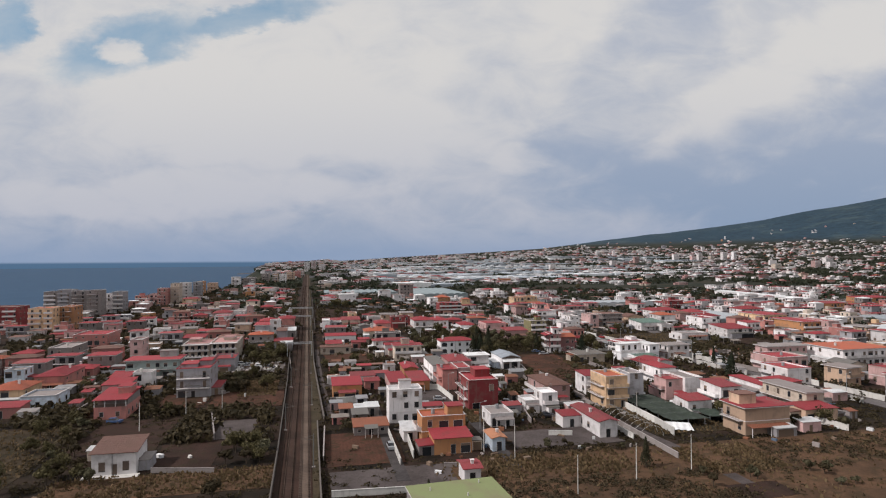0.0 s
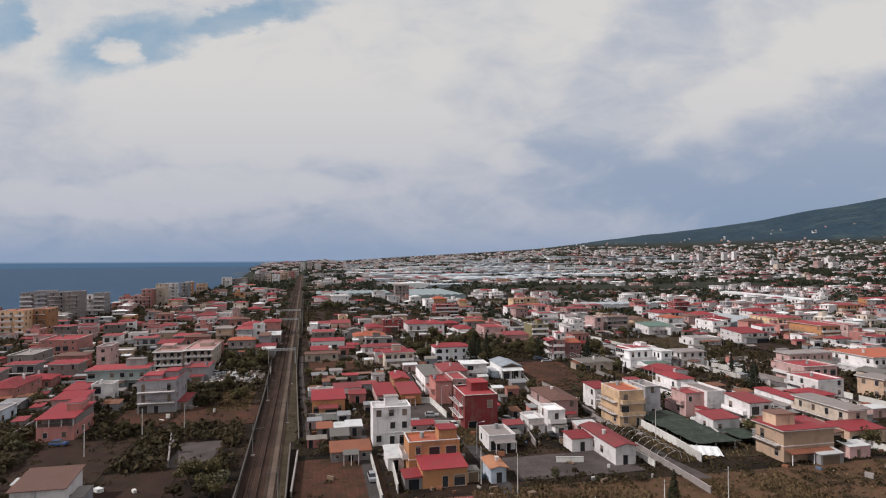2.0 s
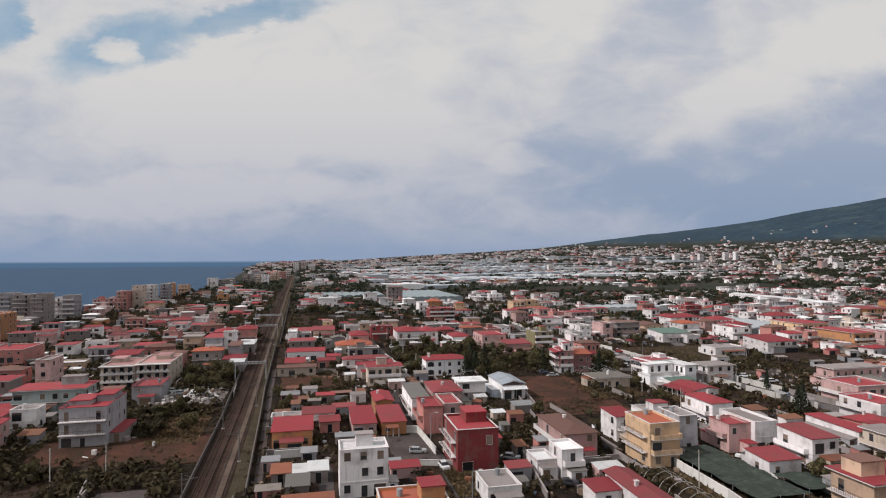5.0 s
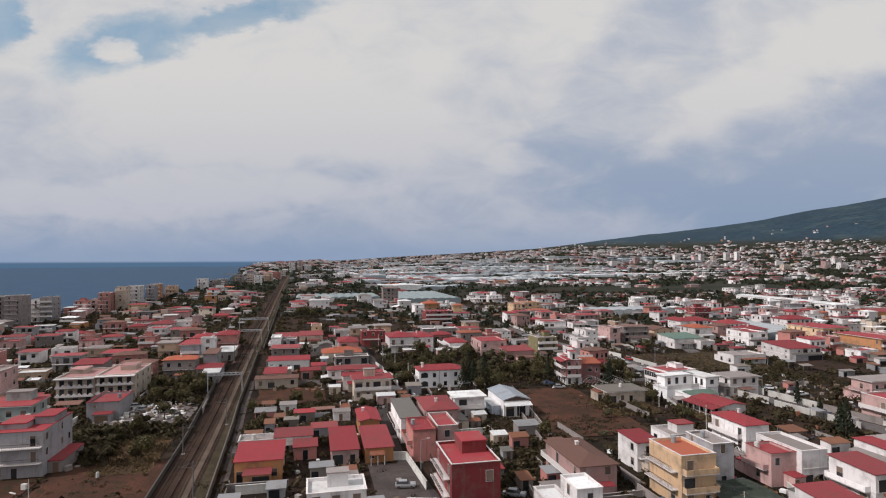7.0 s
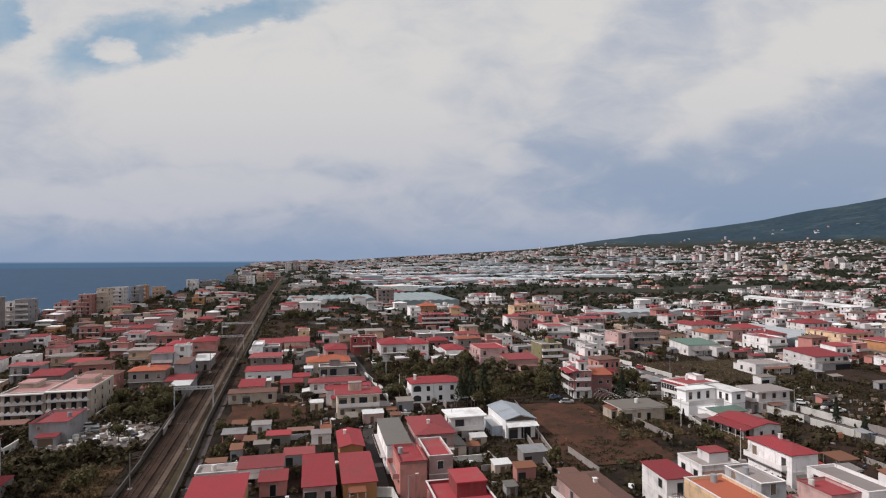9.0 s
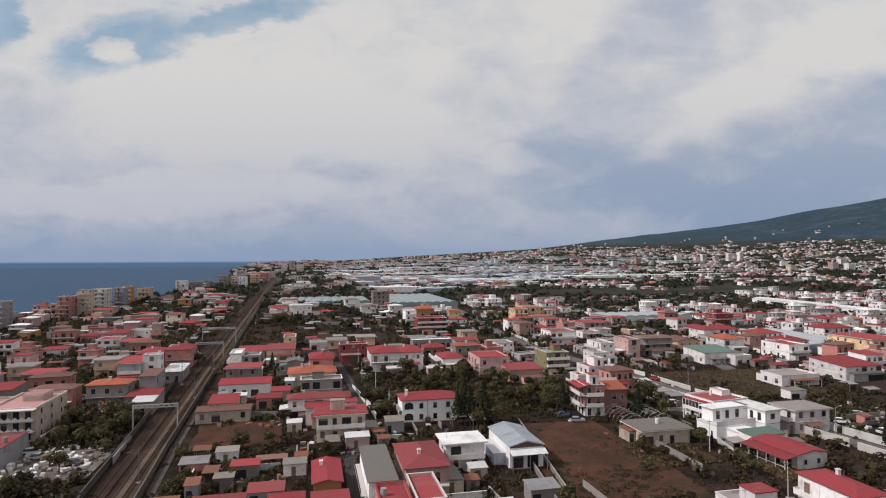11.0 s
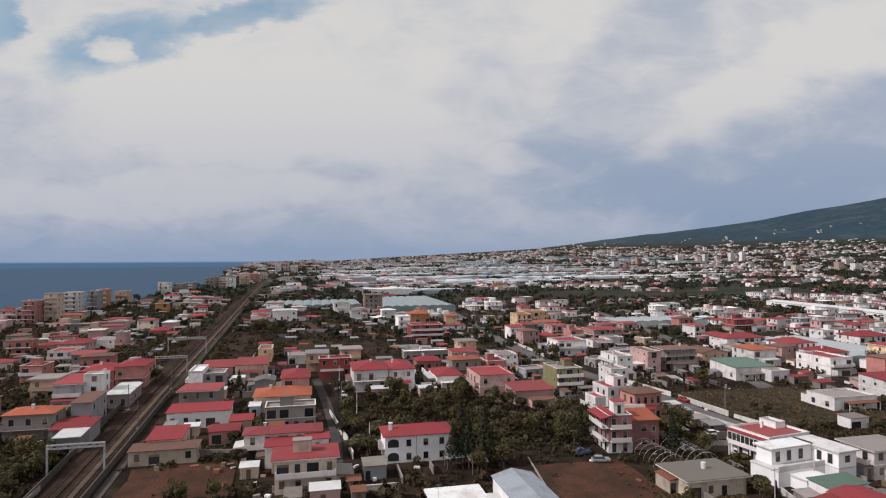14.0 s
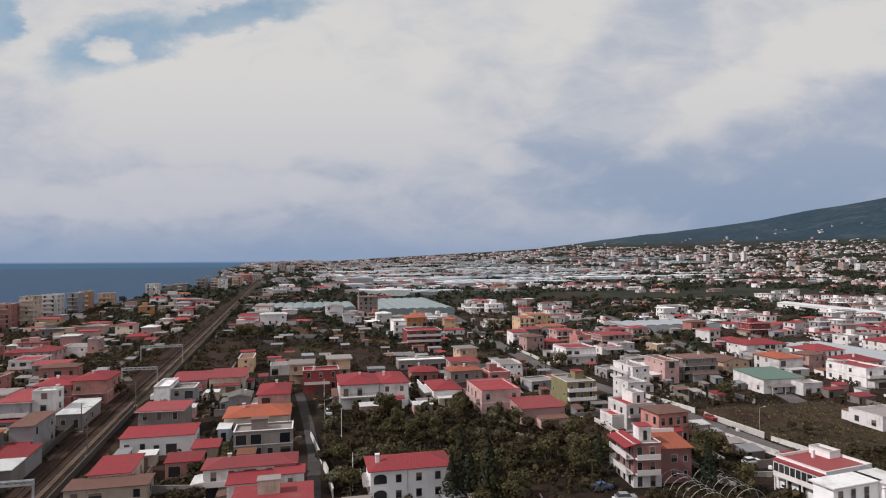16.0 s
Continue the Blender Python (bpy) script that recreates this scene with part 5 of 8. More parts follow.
body(e, 8.7, 1.6, -1, 2.2, 5, 3.2, "G", "mk", .15, .4)

# pink house with a dark loggia band
e = landmark("house", "bright pink house with a dark loggia band and red roof", -60.9, 182.8, 8.6, 15)
body(e, 0, 0, -1.5, 8.4, 14, 5.0, "S", "-")
body(e, .5, 1.8, 3.5, 7.8, 12, 1.9, "K", "-")
for px in (0, 2.7, 5.5, 8.15):
    bar("post", e, (px, 0, 3.5, px + .25, .25, 5.4), M_TRIM)
bar("railing", e, (.26, .02, 3.5, 8.14, .1, 4.3), M_SHUTTER)
part("roof", Build().solid([(-.4, -.4, 5.4), (8.8, -.4, 5.4), (8.8, 14.3, 6.2), (-.4, 14.3, 6.2)], [(-.4, -.4, 5.56), (8.8, -.4, 5.56), (8.8, 14.3, 6.36), (-.4, 14.3, 6.36)]), roof_mat("r", True), e)
body(e, 4.6, 6, 5.9, 3.4, 5, 2.0, "S", "sr", .25)
openings(e, "F", (2.0, 6.2), .8, 1.0, 1.3, ("plain", "shut"))
openings(e, "R", (2.5, 6, 10), .8, 1.0, 1.3, ("blind", "plain"), 8.4)

# barn with a shallow sheet-metal gable
e = landmark("barn", "white barn with a shallow blue grey metal gable roof", 73.4, 227.4, 7.6, 15, 0, "barn")
body(e, 0, 0, -1.5, 7.6, 15.2, 6.1, "V", "gl", .3, 1.1)
part("gable_panel", Build().solid([(.1, -.09, 4.3), (7.5, -.09, 4.3), (7.5, -.09, 4.55), (3.8, -.09, 5.5), (.1, -.09, 4.55)], [(.1, -.02, 4.3), (7.5, -.02, 4.3), (7.5, -.02, 4.55), (3.8, -.02, 5.5), (.1, -.02, 4.55)]), M_SHUTTER, e, "dark boarded gable")
part("awning", Build().solid([(-.2, -2.2, 3.3), (7.9, -2.2, 3.3), (7.9, -.1, 3.9), (-.2, -.1, 3.9)], [(-.2, -2.2, 3.4), (7.9, -2.2, 3.4), (7.9, -.1, 4.0), (-.2, -.1, 4.0)]), roof_mat("w", True), e, "white sheet awning")
for px in (-.05, 3.8, 7.65):
    bar("post", e, (px, -2.1, -1, px + .12, -1.98, 3.3), M_STEEL)
body(e, -2.6, 3.0, -1, 2.55, 9, 3.4, "U", "mw", .2, .5)
openings(e, "F", (1.8, 5.2), 0, 2.4, 2.8, ("half", "plain"), 0, "door")

# white farmhouse in front of the orchard
e = landmark("farmhouse", "white farmhouse with a low red hipped roof and arched loggias", 55.8, 264.2, 15.4, 8.2, 0)
body(e, 0, 0, -1.5, 15.2, 8.0, 7.2, "V", "hr", .5, 1.35)
# loggias are flat dark panels: the shade inside is only their colour
for z in (.4, 3.3):
    b = Build()
    pts = [(.6, z), (3.0, z), (3.0, z + 1.1)] + [(1.8 + 1.2 * math.cos(a), z + 1.1 + .7 * math.sin(a)) for a in (.5, 1.05, 1.57, 2.09, 2.64)] + [(.6, z + 1.1)]
    b.solid([(px, -.035, pz) for px, pz in pts], [(px, .02, pz) for px, pz in pts])
    part("loggia", b, M_GLASS, e, "dark arched panel standing in for a shaded loggia")
openings(e, "F", (5.2, 9.0, 12.6), 3.4, 1.0, 1.4, ("plain", "blind"))
openings(e, "F", (5.2, 9.0, 12.6), .5, 1.0, 1.4, ("half", "plain"))
part("downpipe", Build().tube((6.9, -.08, -1), (6.9, -.08, 5.6), .06, .06, 6), M_STEEL, e)
part("chimney", Build().box(1.2, 2.4, 5.8, 1.9, 3.1, 7.9).box(1.1, 2.3, 7.9, 2.0, 3.2, 8.0), M_TRIM, e)
s1 = bar("balcony", e, (-1.3, .4, 2.9, -.02, 7.4, 3.06), M_TRIM)
bar("parapet", s1, (-1.3, .4, 3.06, -1.2, 7.4, 3.9), M_TRIM)

# terraced houses with scalloped balconies by the line
for i, (x, deep) in enumerate(((-55.4, 16), (-44.2, 19))):
    e = landmark("terraced_house", "white terraced house with scalloped white balconies and a pinkish roof", x, 269, 11, deep)
    body(e, 0, 0, -1.5, 10.9, deep, 9.6, "C", "fp", .5)
    bar("eave", e, (-.2, -1.9, 7.7, 11.1, -.02, 7.95), M_TRIM)
    body(e, 1.0 + 3 * (i % 2), deep * .5, 7.7, 4.5, deep * .35, 1.5, "C", "sp", .2)
    for z in (2.5, 5.2):
        s1 = bar("balcony", e, (.2, -1.5, z - .16, 10.7, -.02, z), M_TRIM)
        ring = [(.2, z), (10.7, z)] + [q for j in range(6, -1, -1) for q in ((1.7 + j * 1.5, z + .35), (.95 + j * 1.5, z + 1.05))] + [(.2, z + .35)]
        sc = Build().solid([(px, -1.5, pz) for px, pz in ring], [(px, -1.4, pz) for px, pz in ring])
        part("parapet", sc, M_TRIM, s1, "white scalloped balcony front")
        openings(e, "F", (1.6, 4.0, 6.6, 9.2), z + .05, 1.3, 2.0, ("plain", "half", "plain"))
    openings(e, "F", (1.6, 5.4, 9.0), 0, 1.6, 2.0, ("plain", "half"))
    if i == 1:
        for z in (.6, 3.3, 6.0):
            openings(e, "R", (3.0, 9.0, 15.0), z, .9, 1.3, ("plain", "blind"), 10.9)


# ---- plots of ground ----
sheet("plot", "dry brown grass field with low scrub", M_DRY, 24, 88, 165, 127)
sheet("plot", "bare red-brown tilled plot", M_SOIL, 2.4, 129.4, 20.1, 154.1)
sheet("plot", "grey gravel yard with weeds", M_YARD, 3.3, 113.6, 28.5, 126.4)
sheet("plot", "pale bare earth plot", M_YARD, -25.4, 155.9, -15.8, 173.9)
sheet("plot", "dark tilled garden plot", M_TILLED, -35.7, 134.7, -21.8, 154.0)
sheet("plot", "dark tilled garden beside the farmhouse", M_TILLED, -57, 150, -37, 180)
sheet("plot", "rough weedy field below the houses", M_GRASS, -94, 128, -60, 176)
sheet("plot", "dry brown grass by the line", M_DRY, -51.3, 120.8, -8.2, 133.3)
sheet("plot", "bare reddish garden plot", M_SOIL, -47.8, 191.5, -34.9, 211.2)
sheet("plot", "dry brown grass plot", M_DRY, -25.2, 203.1, -13.0, 228.1)
sheet("plot", "dry yellow brown field", M_DRY, 35.7, 113.6, 67.8, 128.6)
sheet("plot", "dry brown field with weeds", M_DRY, 79.7, 107.3, 99.9, 124.4)
sheet("plot", "brown soil plot", M_TILLED, 78.5, 94.7, 90.3, 101.7)
sheet("plot", "bare grey brown yard", M_YARD, 46.9, 131.7, 74.4, 145.6)
sheet("plot", "dark green planted nursery plot", M_GRASS, 84.4, 134.3, 107.0, 168.3)
sheet("plot", "bare red-brown field", M_SOIL, 77.9, 205.2, 107.4, 257.2)
sheet("plot", "plot with rust red soil", M_SOIL, 3.8, 252.3, 24.7, 272.1)
sheet("plot", "pale concrete yard of a scrap dealer", M_PAD, -35.6, 240.6, -12.3, 258.9)
sheet("plot", "bare brown soil plot", M_SOIL, -43.5, 193.9, -33.6, 207.8)
sheet("plot", "brown grass plot by the line", M_SOIL, -32.3, 187.7, -10.1, 210.7)
sheet("plot", "rough brown field with weeds", M_GRASS, 155.7, 269.8, 203.3, 309.7)
sheet("plot", "brown soil plot", M_TILLED, 162.0, 293.1, 173.2, 305.9)
sheet("plot", "rough yellow green garden", M_GRASS, 41.8, 156.1, 48.7, 171.4)
sheet("plot", "walled yard of grey earth", M_YARD, 32.3, 177.0, 42.7, 197.2)
sheet("plot", "brown field between houses", M_TILLED, 215.8, 255.0, 234.4, 280.7)
sheet("plot", "open green plot by the road", M_GRASS, 171.0, 462.9, 193.3, 593.3)
sheet("plot", "wide brown open field", M_TILLED, 272.1, 665.7, 336.0, 776.1)
sheet("plot", "brown garden plot beside the railway", M_TILLED, -1.9, 389.7, 16.2, 451.5)
sheet("plot", "rough grass plot", M_GRASS, 104.0, 220.9, 120.6, 238.9)
sheet("plot", "dry garden plot by the road", M_DRY, 125.4, 207.7, 134.7, 219.1)

rng = random.Random(12)
PLOT_KINDS = ((M_TILLED, "dark tilled kitchen garden plot"), (M_GRASS, "rough weedy garden plot"), (M_SOIL, "bare reddish garden plot"), (M_DRY, "dry grassy plot between houses"))
n = 0
while n < 46:
    y = rng.uniform(335, 610)
    x = rng.uniform(-.3 * y, .75 * y)
    w, d = rng.uniform(10, 26), rng.uniform(14, 34)
    if x < -130 or abs(x + w / 2 - rail_x(y)) < 20 + w / 2 or any(x < r[2] + 2 and x + w > r[0] - 2 and y < r[3] + 2 and y + d > r[1] - 2 for r in HOUSES + PLOTS) or any(abs(x + w / 2 - rx) < w / 2 + 6 and abs(y + d / 2 - ry) < d / 2 + 6 for rx, ry in MAIN_ROAD):
        n += .05
        continue
    mt, lab = PLOT_KINDS[rng.choice((0, 0, 0, 1, 1, 2, 3))]
    sheet("plot", lab, mt, x, y, x + w, y + d)
    n += 1

# ---- garden and field walls ----
garden_wall(34.3, 200.5, 41.2, 198.9, 1.8, M_PALE, "pale rendered garden wall")
garden_wall(41.2, 198.9, 42.3, 180.8, 1.8, M_PALE, "pale rendered garden wall")
garden_wall(37.6, 175.2, 51.2, 171.1, 1.2, M_PALE, "pale rendered garden wall")
garden_wall(90.8, 167.3, 89.9, 144.1, 1.9, M_PALE, "pale rendered garden wall")
garden_wall(89.9, 144.1, 88.7, 133.4, 1.9, M_PALE, "pale rendered garden wall")
garden_wall(111.2, 166.9, 104.2, 148.3, 1.2, M_PALE, "pale rendered garden wall")
garden_wall(23.0, 154.8, 21.8, 131.1, 1.8, M_PALE, "pale rendered garden wall")
garden_wall(3.3, 113.0, 18.1, 112.0, 1.2, M_PALE, "pale rendered garden wall")
garden_wall(112.3, 234.0, 112.4, 216.8, 1.6)
garden_wall(128.5, 233.1, 125.7, 223.2, 1.4, M_PALE, "pale rendered garden wall")
garden_wall(65.3, 216.3, 65.9, 204.9, 1.4)
garden_wall(78.5, 226.9, 74.9, 202.8, 1.4)
garden_wall(84.3, 215.0, 84.6, 200.6, 1.4)
garden_wall(79.9, 145.7, 79.4, 117.7, 1.3)
garden_wall(131.6, 140.7, 134.2, 126.6, 1.6, M_PALE, "pale rendered garden wall")
garden_wall(-33.7, 134.6, -20.6, 131.6, 1.0)
garden_wall(-29.0, 179.5, -24.5, 155.9, 1.5)
garden_wall(30.0, 123.4, 27.3, 124.0, 1.0)
garden_wall(32.8, 254.3, 41.9, 252.4, 1.2)
garden_wall(15.7, 277.1, 27.9, 274.5, 1.6)
garden_wall(23.3, 285.2, 27.9, 274.5, 1.6)
garden_wall(45.3, 303.8, 48.6, 276.6, 1.5, M_PALE, "pale rendered garden wall")
garden_wall(48.6, 276.6, 49.2, 268.2, 1.5, M_PALE, "pale rendered garden wall")
garden_wall(130.9, 262.5, 141.1, 260.1, 1.0, M_PALE, "pale rendered garden wall")
garden_wall(2.0, 132.8, 2.5, 157.4, 1.4)
garden_wall(18.4, 127.5, 18.5, 152.6, 1.4, M_PALE, "pale rendered garden wall")
garden_wall(57.9, 140.4, 63.7, 139.1, 1.2, M_PALE, "pale rendered garden wall")
garden_wall(-26.7, 166.4, -27.0, 173.8, 1.4)
garden_wall(-10.0, 248.1, -11.0, 264.8, 1.3)
garden_wall(87.7, 261.7, 78.4, 204.0, 1.0)
garden_wall(119.9, 317.7, 129.9, 311.9, 1.3)
garden_wall(61.3, 175.2, 57.3, 151.3, 1.5)

# white walls along the main road, in lengths with gaps
def beside_road(y, off):
    for (xa, ya), (xb, yb) in zip(MAIN_ROAD, MAIN_ROAD[1:]):
        if ya <= y <= yb:
            t, l = (y - ya) / (yb - ya), math.hypot(xb - xa, yb - ya)
            return xa + (xb - xa) * t + off * (yb - ya) / l, y - off * (xb - xa) / l


for off, y0, y1, h, mt in ((-4.4, 196, 222, 1.7, M_PALE), (-4.3, 224, 243, 1.9, M_PALE), (-4.2, 262, 286, 1.3, M_PALE), (-4.2, 306, 330, 1.3, M_CONC), (4.3, 150, 171, 1.7, M_PALE), (4.3, 173, 194, 1.8, M_PALE),
                           (4.3, 196, 213, 1.8, M_CONC), (4.3, 214.5, 232, 1.9, M_PALE), (4.3, 233.5, 252, 1.9, M_PALE), (4.2, 256, 280, 1.4, M_PALE), (4.2, 282, 303, 1.4, M_PALE), (4.2, 306, 335, 1.3, M_PALE),
                           (-4.4, 150, 172, 1.5, M_PALE), (4.2, 385, 430, 1.2, M_PALE), (-4.2, 440, 470, 1.2, M_PALE)):
    garden_wall(*beside_road(y0, off), *beside_road(y1, off), h, mt, "long whitewashed wall along the road")

# ---- more houses of the town, in loose rows ----
ROAD_LINES = [MAIN_ROAD,
              [(190, 300), (230, 420), (262, 560), (300, 760)], [(45.6, 264), (46, 290), (44.8, 312), (42, 345)]]
# open ground kept free of houses: orchard, large greenhouses, fields
OPEN = [(47, 268, 116, 330), (3, 568, 82, 630), (92, 592, 158, 720), (-62, 100, -8, 262), (0, 90, 150, 300), (290, 560, 480, 760),
        (480, 420, 640, 520), (210, 240, 245, 275), (158, 258, 240, 338)]


def near_line(x, y, pts, r):
    for (xa, ya), (xb, yb) in zip(pts, pts[1:]):
        dx, dy = xb - xa, yb - ya
        t = min(max(((x - xa) * dx + (y - ya) * dy) / (dx * dx + dy * dy), 0), 1)
        if math.hypot(x - xa - t * dx, y - ya - t * dy) < r:
            return True
    return False


CELLS, SEEN = {}, [0]


def in_rects(x0, y0, x1, y1, rects, gap=0.0):
    if rects is HOUSES:
        # footprints sorted into squares of 25 m, so that only the near ones are asked
        for r in HOUSES[SEEN[0]:]:
            for i in range(int(r[0] // 25), int(r[2] // 25) + 1):
                for j in range(int(r[1] // 25), int(r[3] // 25) + 1):
                    CELLS.setdefault((i, j), []).append(r)
        SEEN[0] = len(HOUSES)
        rects = [r for i in range(int((x0 - gap) // 25), int((x1 + gap) // 25) + 1) for j in range(int((y0 - gap) // 25), int((y1 + gap) // 25) + 1) for r in CELLS.get((i, j), ())]
    return any(x0 < r[2] + gap and x1 > r[0] - gap and y0 < r[3] + gap and y1 > r[1] - gap for r in rects)


LANES = [[(43, 120), (42.6, 160), (42.8, 178), (40, 204), (40.4, 240)], [(17.8, 118), (17.6, 178)], [(83, 140), (103.3, 160.2), (103.5, 186), (104, 210)], [(84.3, 95), (83.5, 125), (82, 139)]]

# blocks of flats along the coast: corner, width, depth, height of the top, wall, roof, colour words
for x, y, w, d, top, wall, roof, words in ((-204, 505, 10, 13, 21.5, "K", "fb", "grey brown"), (-193.5, 503, 9.5, 13, 23, "G", "fk", "tall grey"), (-183, 500, 10.5, 14, 22, "K", "fk", "greenish grey"), (-172, 499, 9.5, 13, 22.4, "K", "fb", "pale grey"), (-160.5, 520, 7.5, 14, 20, "G", "fk", "grey"), (-167.5, 523, 6.5, 12, 18.5, "W", "fk", "white"),
                                           (-160, 578, 12, 13, 13.4, "S", "fr", "salmon pink"), (-147, 574, 11, 13, 15, "P", "fr", "pink"), (-136, 556, 8, 12, 20.7, "S", "fb", "dark brick"), (-127.5, 566, 7.5, 12, 24.6, "C", "fk", "beige"), (-127, 594, 9.5, 13, 24, "W", "fk", "tall white"),
                                           (-117.2, 610, 7, 12, 24, "G", "fk", "grey"), (-117.5, 631, 6.5, 12, 24, "O", "fb", "orange brown"), (-111.5, 653, 9, 13, 21.4, "B", "fo", "pale orange"),
                                           (-99.5, 739, 9.5, 14, 25, "W", "fk", "white"), (-91, 764, 9, 22, 22.6, "K", "fk", "grey concrete"), (-89, 800, 9, 26, 22.4, "K", "fk", "long grey"),
                                           (-73.5, 838, 9.5, 16, 26.7, "K", "fk", "dark grey"), (-60, 848, 7, 14, 26, "B", "fk", "brownish"), (-49.5, 826, 8.5, 14, 26.2, "W", "fk", "white"),
                                           (-43, 890, 11, 14, 27, "B", "fk", "beige"), (-36, 950, 11, 14, 27.6, "S", "fb", "faded pink"), (-30, 1020, 9, 14, 28.5, "C", "fk", "cream"),
                                           (-29, 1400, 12, 16, 39.5, "W", "fk", "high white"), (-14, 1440, 12, 16, 44, "P", "fk", "high pinkish"), (4, 1330, 14, 16, 36, "W", "fk", "white")):
    house(x, y, w, d, top - ground_z(x + w / 2, y + d / 2), wall, roof, "bF", f"{words} apartment block with balconies near the coast", "apartment_block")

# long white-roofed hall and a cluster of high blocks on the far side of the plain
e = landmark("hall", "long low hall with a pale sheet-metal roof", 424, 448, 14, 150, -7, "hall")
body(e, 0, 0, -1.5, 15, 145, 5.5, "W", "gw", .4, 1.3)
for i in range(14):
    openings(e, "L", (6 + i * 10,), 1.4, 2.4, 1.4, ("plain",), 0)
house(286, 440, 13, 10, 7.2, "R", "sr", "bF", "dark red house frame with open floors")
for x, y, w, d, h, wall in ((1316, 1999, 22, 14, 22, "W"), (1341, 1925, 16, 14, 17, "P"), (1357, 1908, 15, 14, 26, "W"), (1384, 1880, 15, 14, 17, "C"), (1413, 1850, 17, 14, 30, "W"), (1434, 1822, 11, 14, 32, "V"), (1250, 1240, 20, 13, 17, "W"), (1228, 1262, 17, 13, 20, "P"),
                            (1427, 1428, 24, 14, 19, "W"), (1119, 1271, 19, 13, 15, "C"), (905, 1705, 18, 13, 18, "W"), (1085, 1880, 16, 13, 21, "P"), (640, 1560, 15, 12, 15, "W")):
    house(x, y, w, d, h, wall, "fk", "bF", f"high {WALL_WORDS[wall]} apartment block on the far plain", "apartment_block")

# lean-tos, garages and porches built on to the houses: every one a low body with a sheet roof and a dark opening
rng = random.Random(314)
for e, x, y, w, d, h, wall in list(BUILT):
    for side in rng.sample("LRFB", 2):
        if rng.random() < .25:
            continue
        out, along_w = rng.uniform(1.8, 3.6), rng.uniform(.4, .95)
        ah = min(rng.uniform(2.1, 2.9), h - .6)
        if side in "LR":
            l = max(d * along_w, 2)
            x0, y0 = (-out if side == "L" else w), rng.uniform(0, d - l) if l < d else 0
            x1, y1 = x0 + out, y0 + l
        else:
            l = max(w * along_w, 2)
            x0, y0 = rng.uniform(0, w - l) if l < w else 0, (-out if side == "F" else d)
            x1, y1 = x0 + l, y0 + out
        box = (x + x0, y + y0, x + x1, y + y1)
        others = [r for r in HOUSES if r != (x, y, x + w, y + d)]
        if ah < 1.9 or in_rects(*box, others, .4) or abs((box[0] + box[2]) / 2 - rail_x(y)) < 10 or any(near_line((box[0] + box[2]) / 2, (box[1] + box[3]) / 2, q, 4.5) for q in LANES + ROAD_LINES):
            continue
        HOUSES.append(box)
        g = .02
        ax0, ax1, ay0, ay1 = x0 + g, x1 - g, y0 + g, y1 - g
        b = Build().box(ax0, ay0, -1.2, ax1, ay1, ah)
        o = .18
        fall = rng.uniform(.1, .45)
        zs = {"F": (0, 0, 1, 1), "B": (1, 1, 0, 0), "L": (0, 1, 1, 0), "R": (1, 0, 0, 1)}[side]
        c4 = ((ax0 - (o if side != "R" else 0), ay0 - (o if side != "B" else 0)), (ax1 + (o if side != "L" else 0), ay0 - (o if side != "B" else 0)),
              (ax1 + (o if side != "L" else 0), ay1 + (o if side != "F" else 0)), (ax0 - (o if side != "R" else 0), ay1 + (o if side != "F" else 0)))
        b.solid([(px, py, ah + .004) for px, py in c4], [(px, py, ah + .09 + fall * q) for (px, py), q in zip(c4, zs)], 1)
        ow = (ax1 - ax0) * rng.uniform(.3, .75)
        ox = ax0 + (ax1 - ax0 - ow) * rng.random()
        if side != "B":
            b.box(ox, ay0 - .03, 0, ox + ow, ay0 + .02, min(ah - .3, 2.2), 2)
        part("annex", b, [wall_mat(rng.choice((wall, wall, "K", "G", "C"))), roof_mat(rng.choice("rrqkbdkw"), True), rng.choice((M_GLASS, M_SHUTTER, M_WOOD))], e)


def in_view(x, y, margin=3.0):
    a = math.degrees(math.atan2(x, y + 4))
    return -26 - margin < a < 50.5 + margin


WALL_PICK = "WWWWWWPPPPCCGGKSSKPBKB"
ROOF_PICK = ("fr", "sr", "hr", "hr", "mr", "fk", "fk", "sk", "fw", "ho", "hb", "sb", "fr", "sr", "gd")
VARIANTS = []


def variant(k):
    """One of the town's common house types, built when it is first needed and then copied."""
    rng = random.Random(900 + k)
    st = (1, 2, 1, 2, 2, 1)[k % 6]
    w, d = rng.uniform(7.2, 11), rng.uniform(6.5, 9.5)
    h = st * 3.05 + rng.uniform(.2, .5)
    wall, roof = WALL_PICK[(k * 5) % len(WALL_PICK)], ROOF_PICK[(k * 4) % len(ROOF_PICK)]
    opts = "bF" if st > 1 and k % 2 else ("bL" if st > 1 and k % 3 == 0 else "")
    words = {"f": "flat", "s": "flat overhanging", "h": "hipped", "m": "sloping sheet", "g": "gable"}[roof[0]]
    colour = {"r": "red", "k": "grey", "w": "white", "o": "orange", "b": "brown", "d": "dark grey"}[roof[1]]
    label = f"{WALL_WORDS[wall]} {('one', 'two', 'three')[st - 1]}-storey town house with a {words} {colour} roof"
    return w, d, h, wall, roof, opts, label


# ---- greenhouses ----
GLASS_RECTS = []


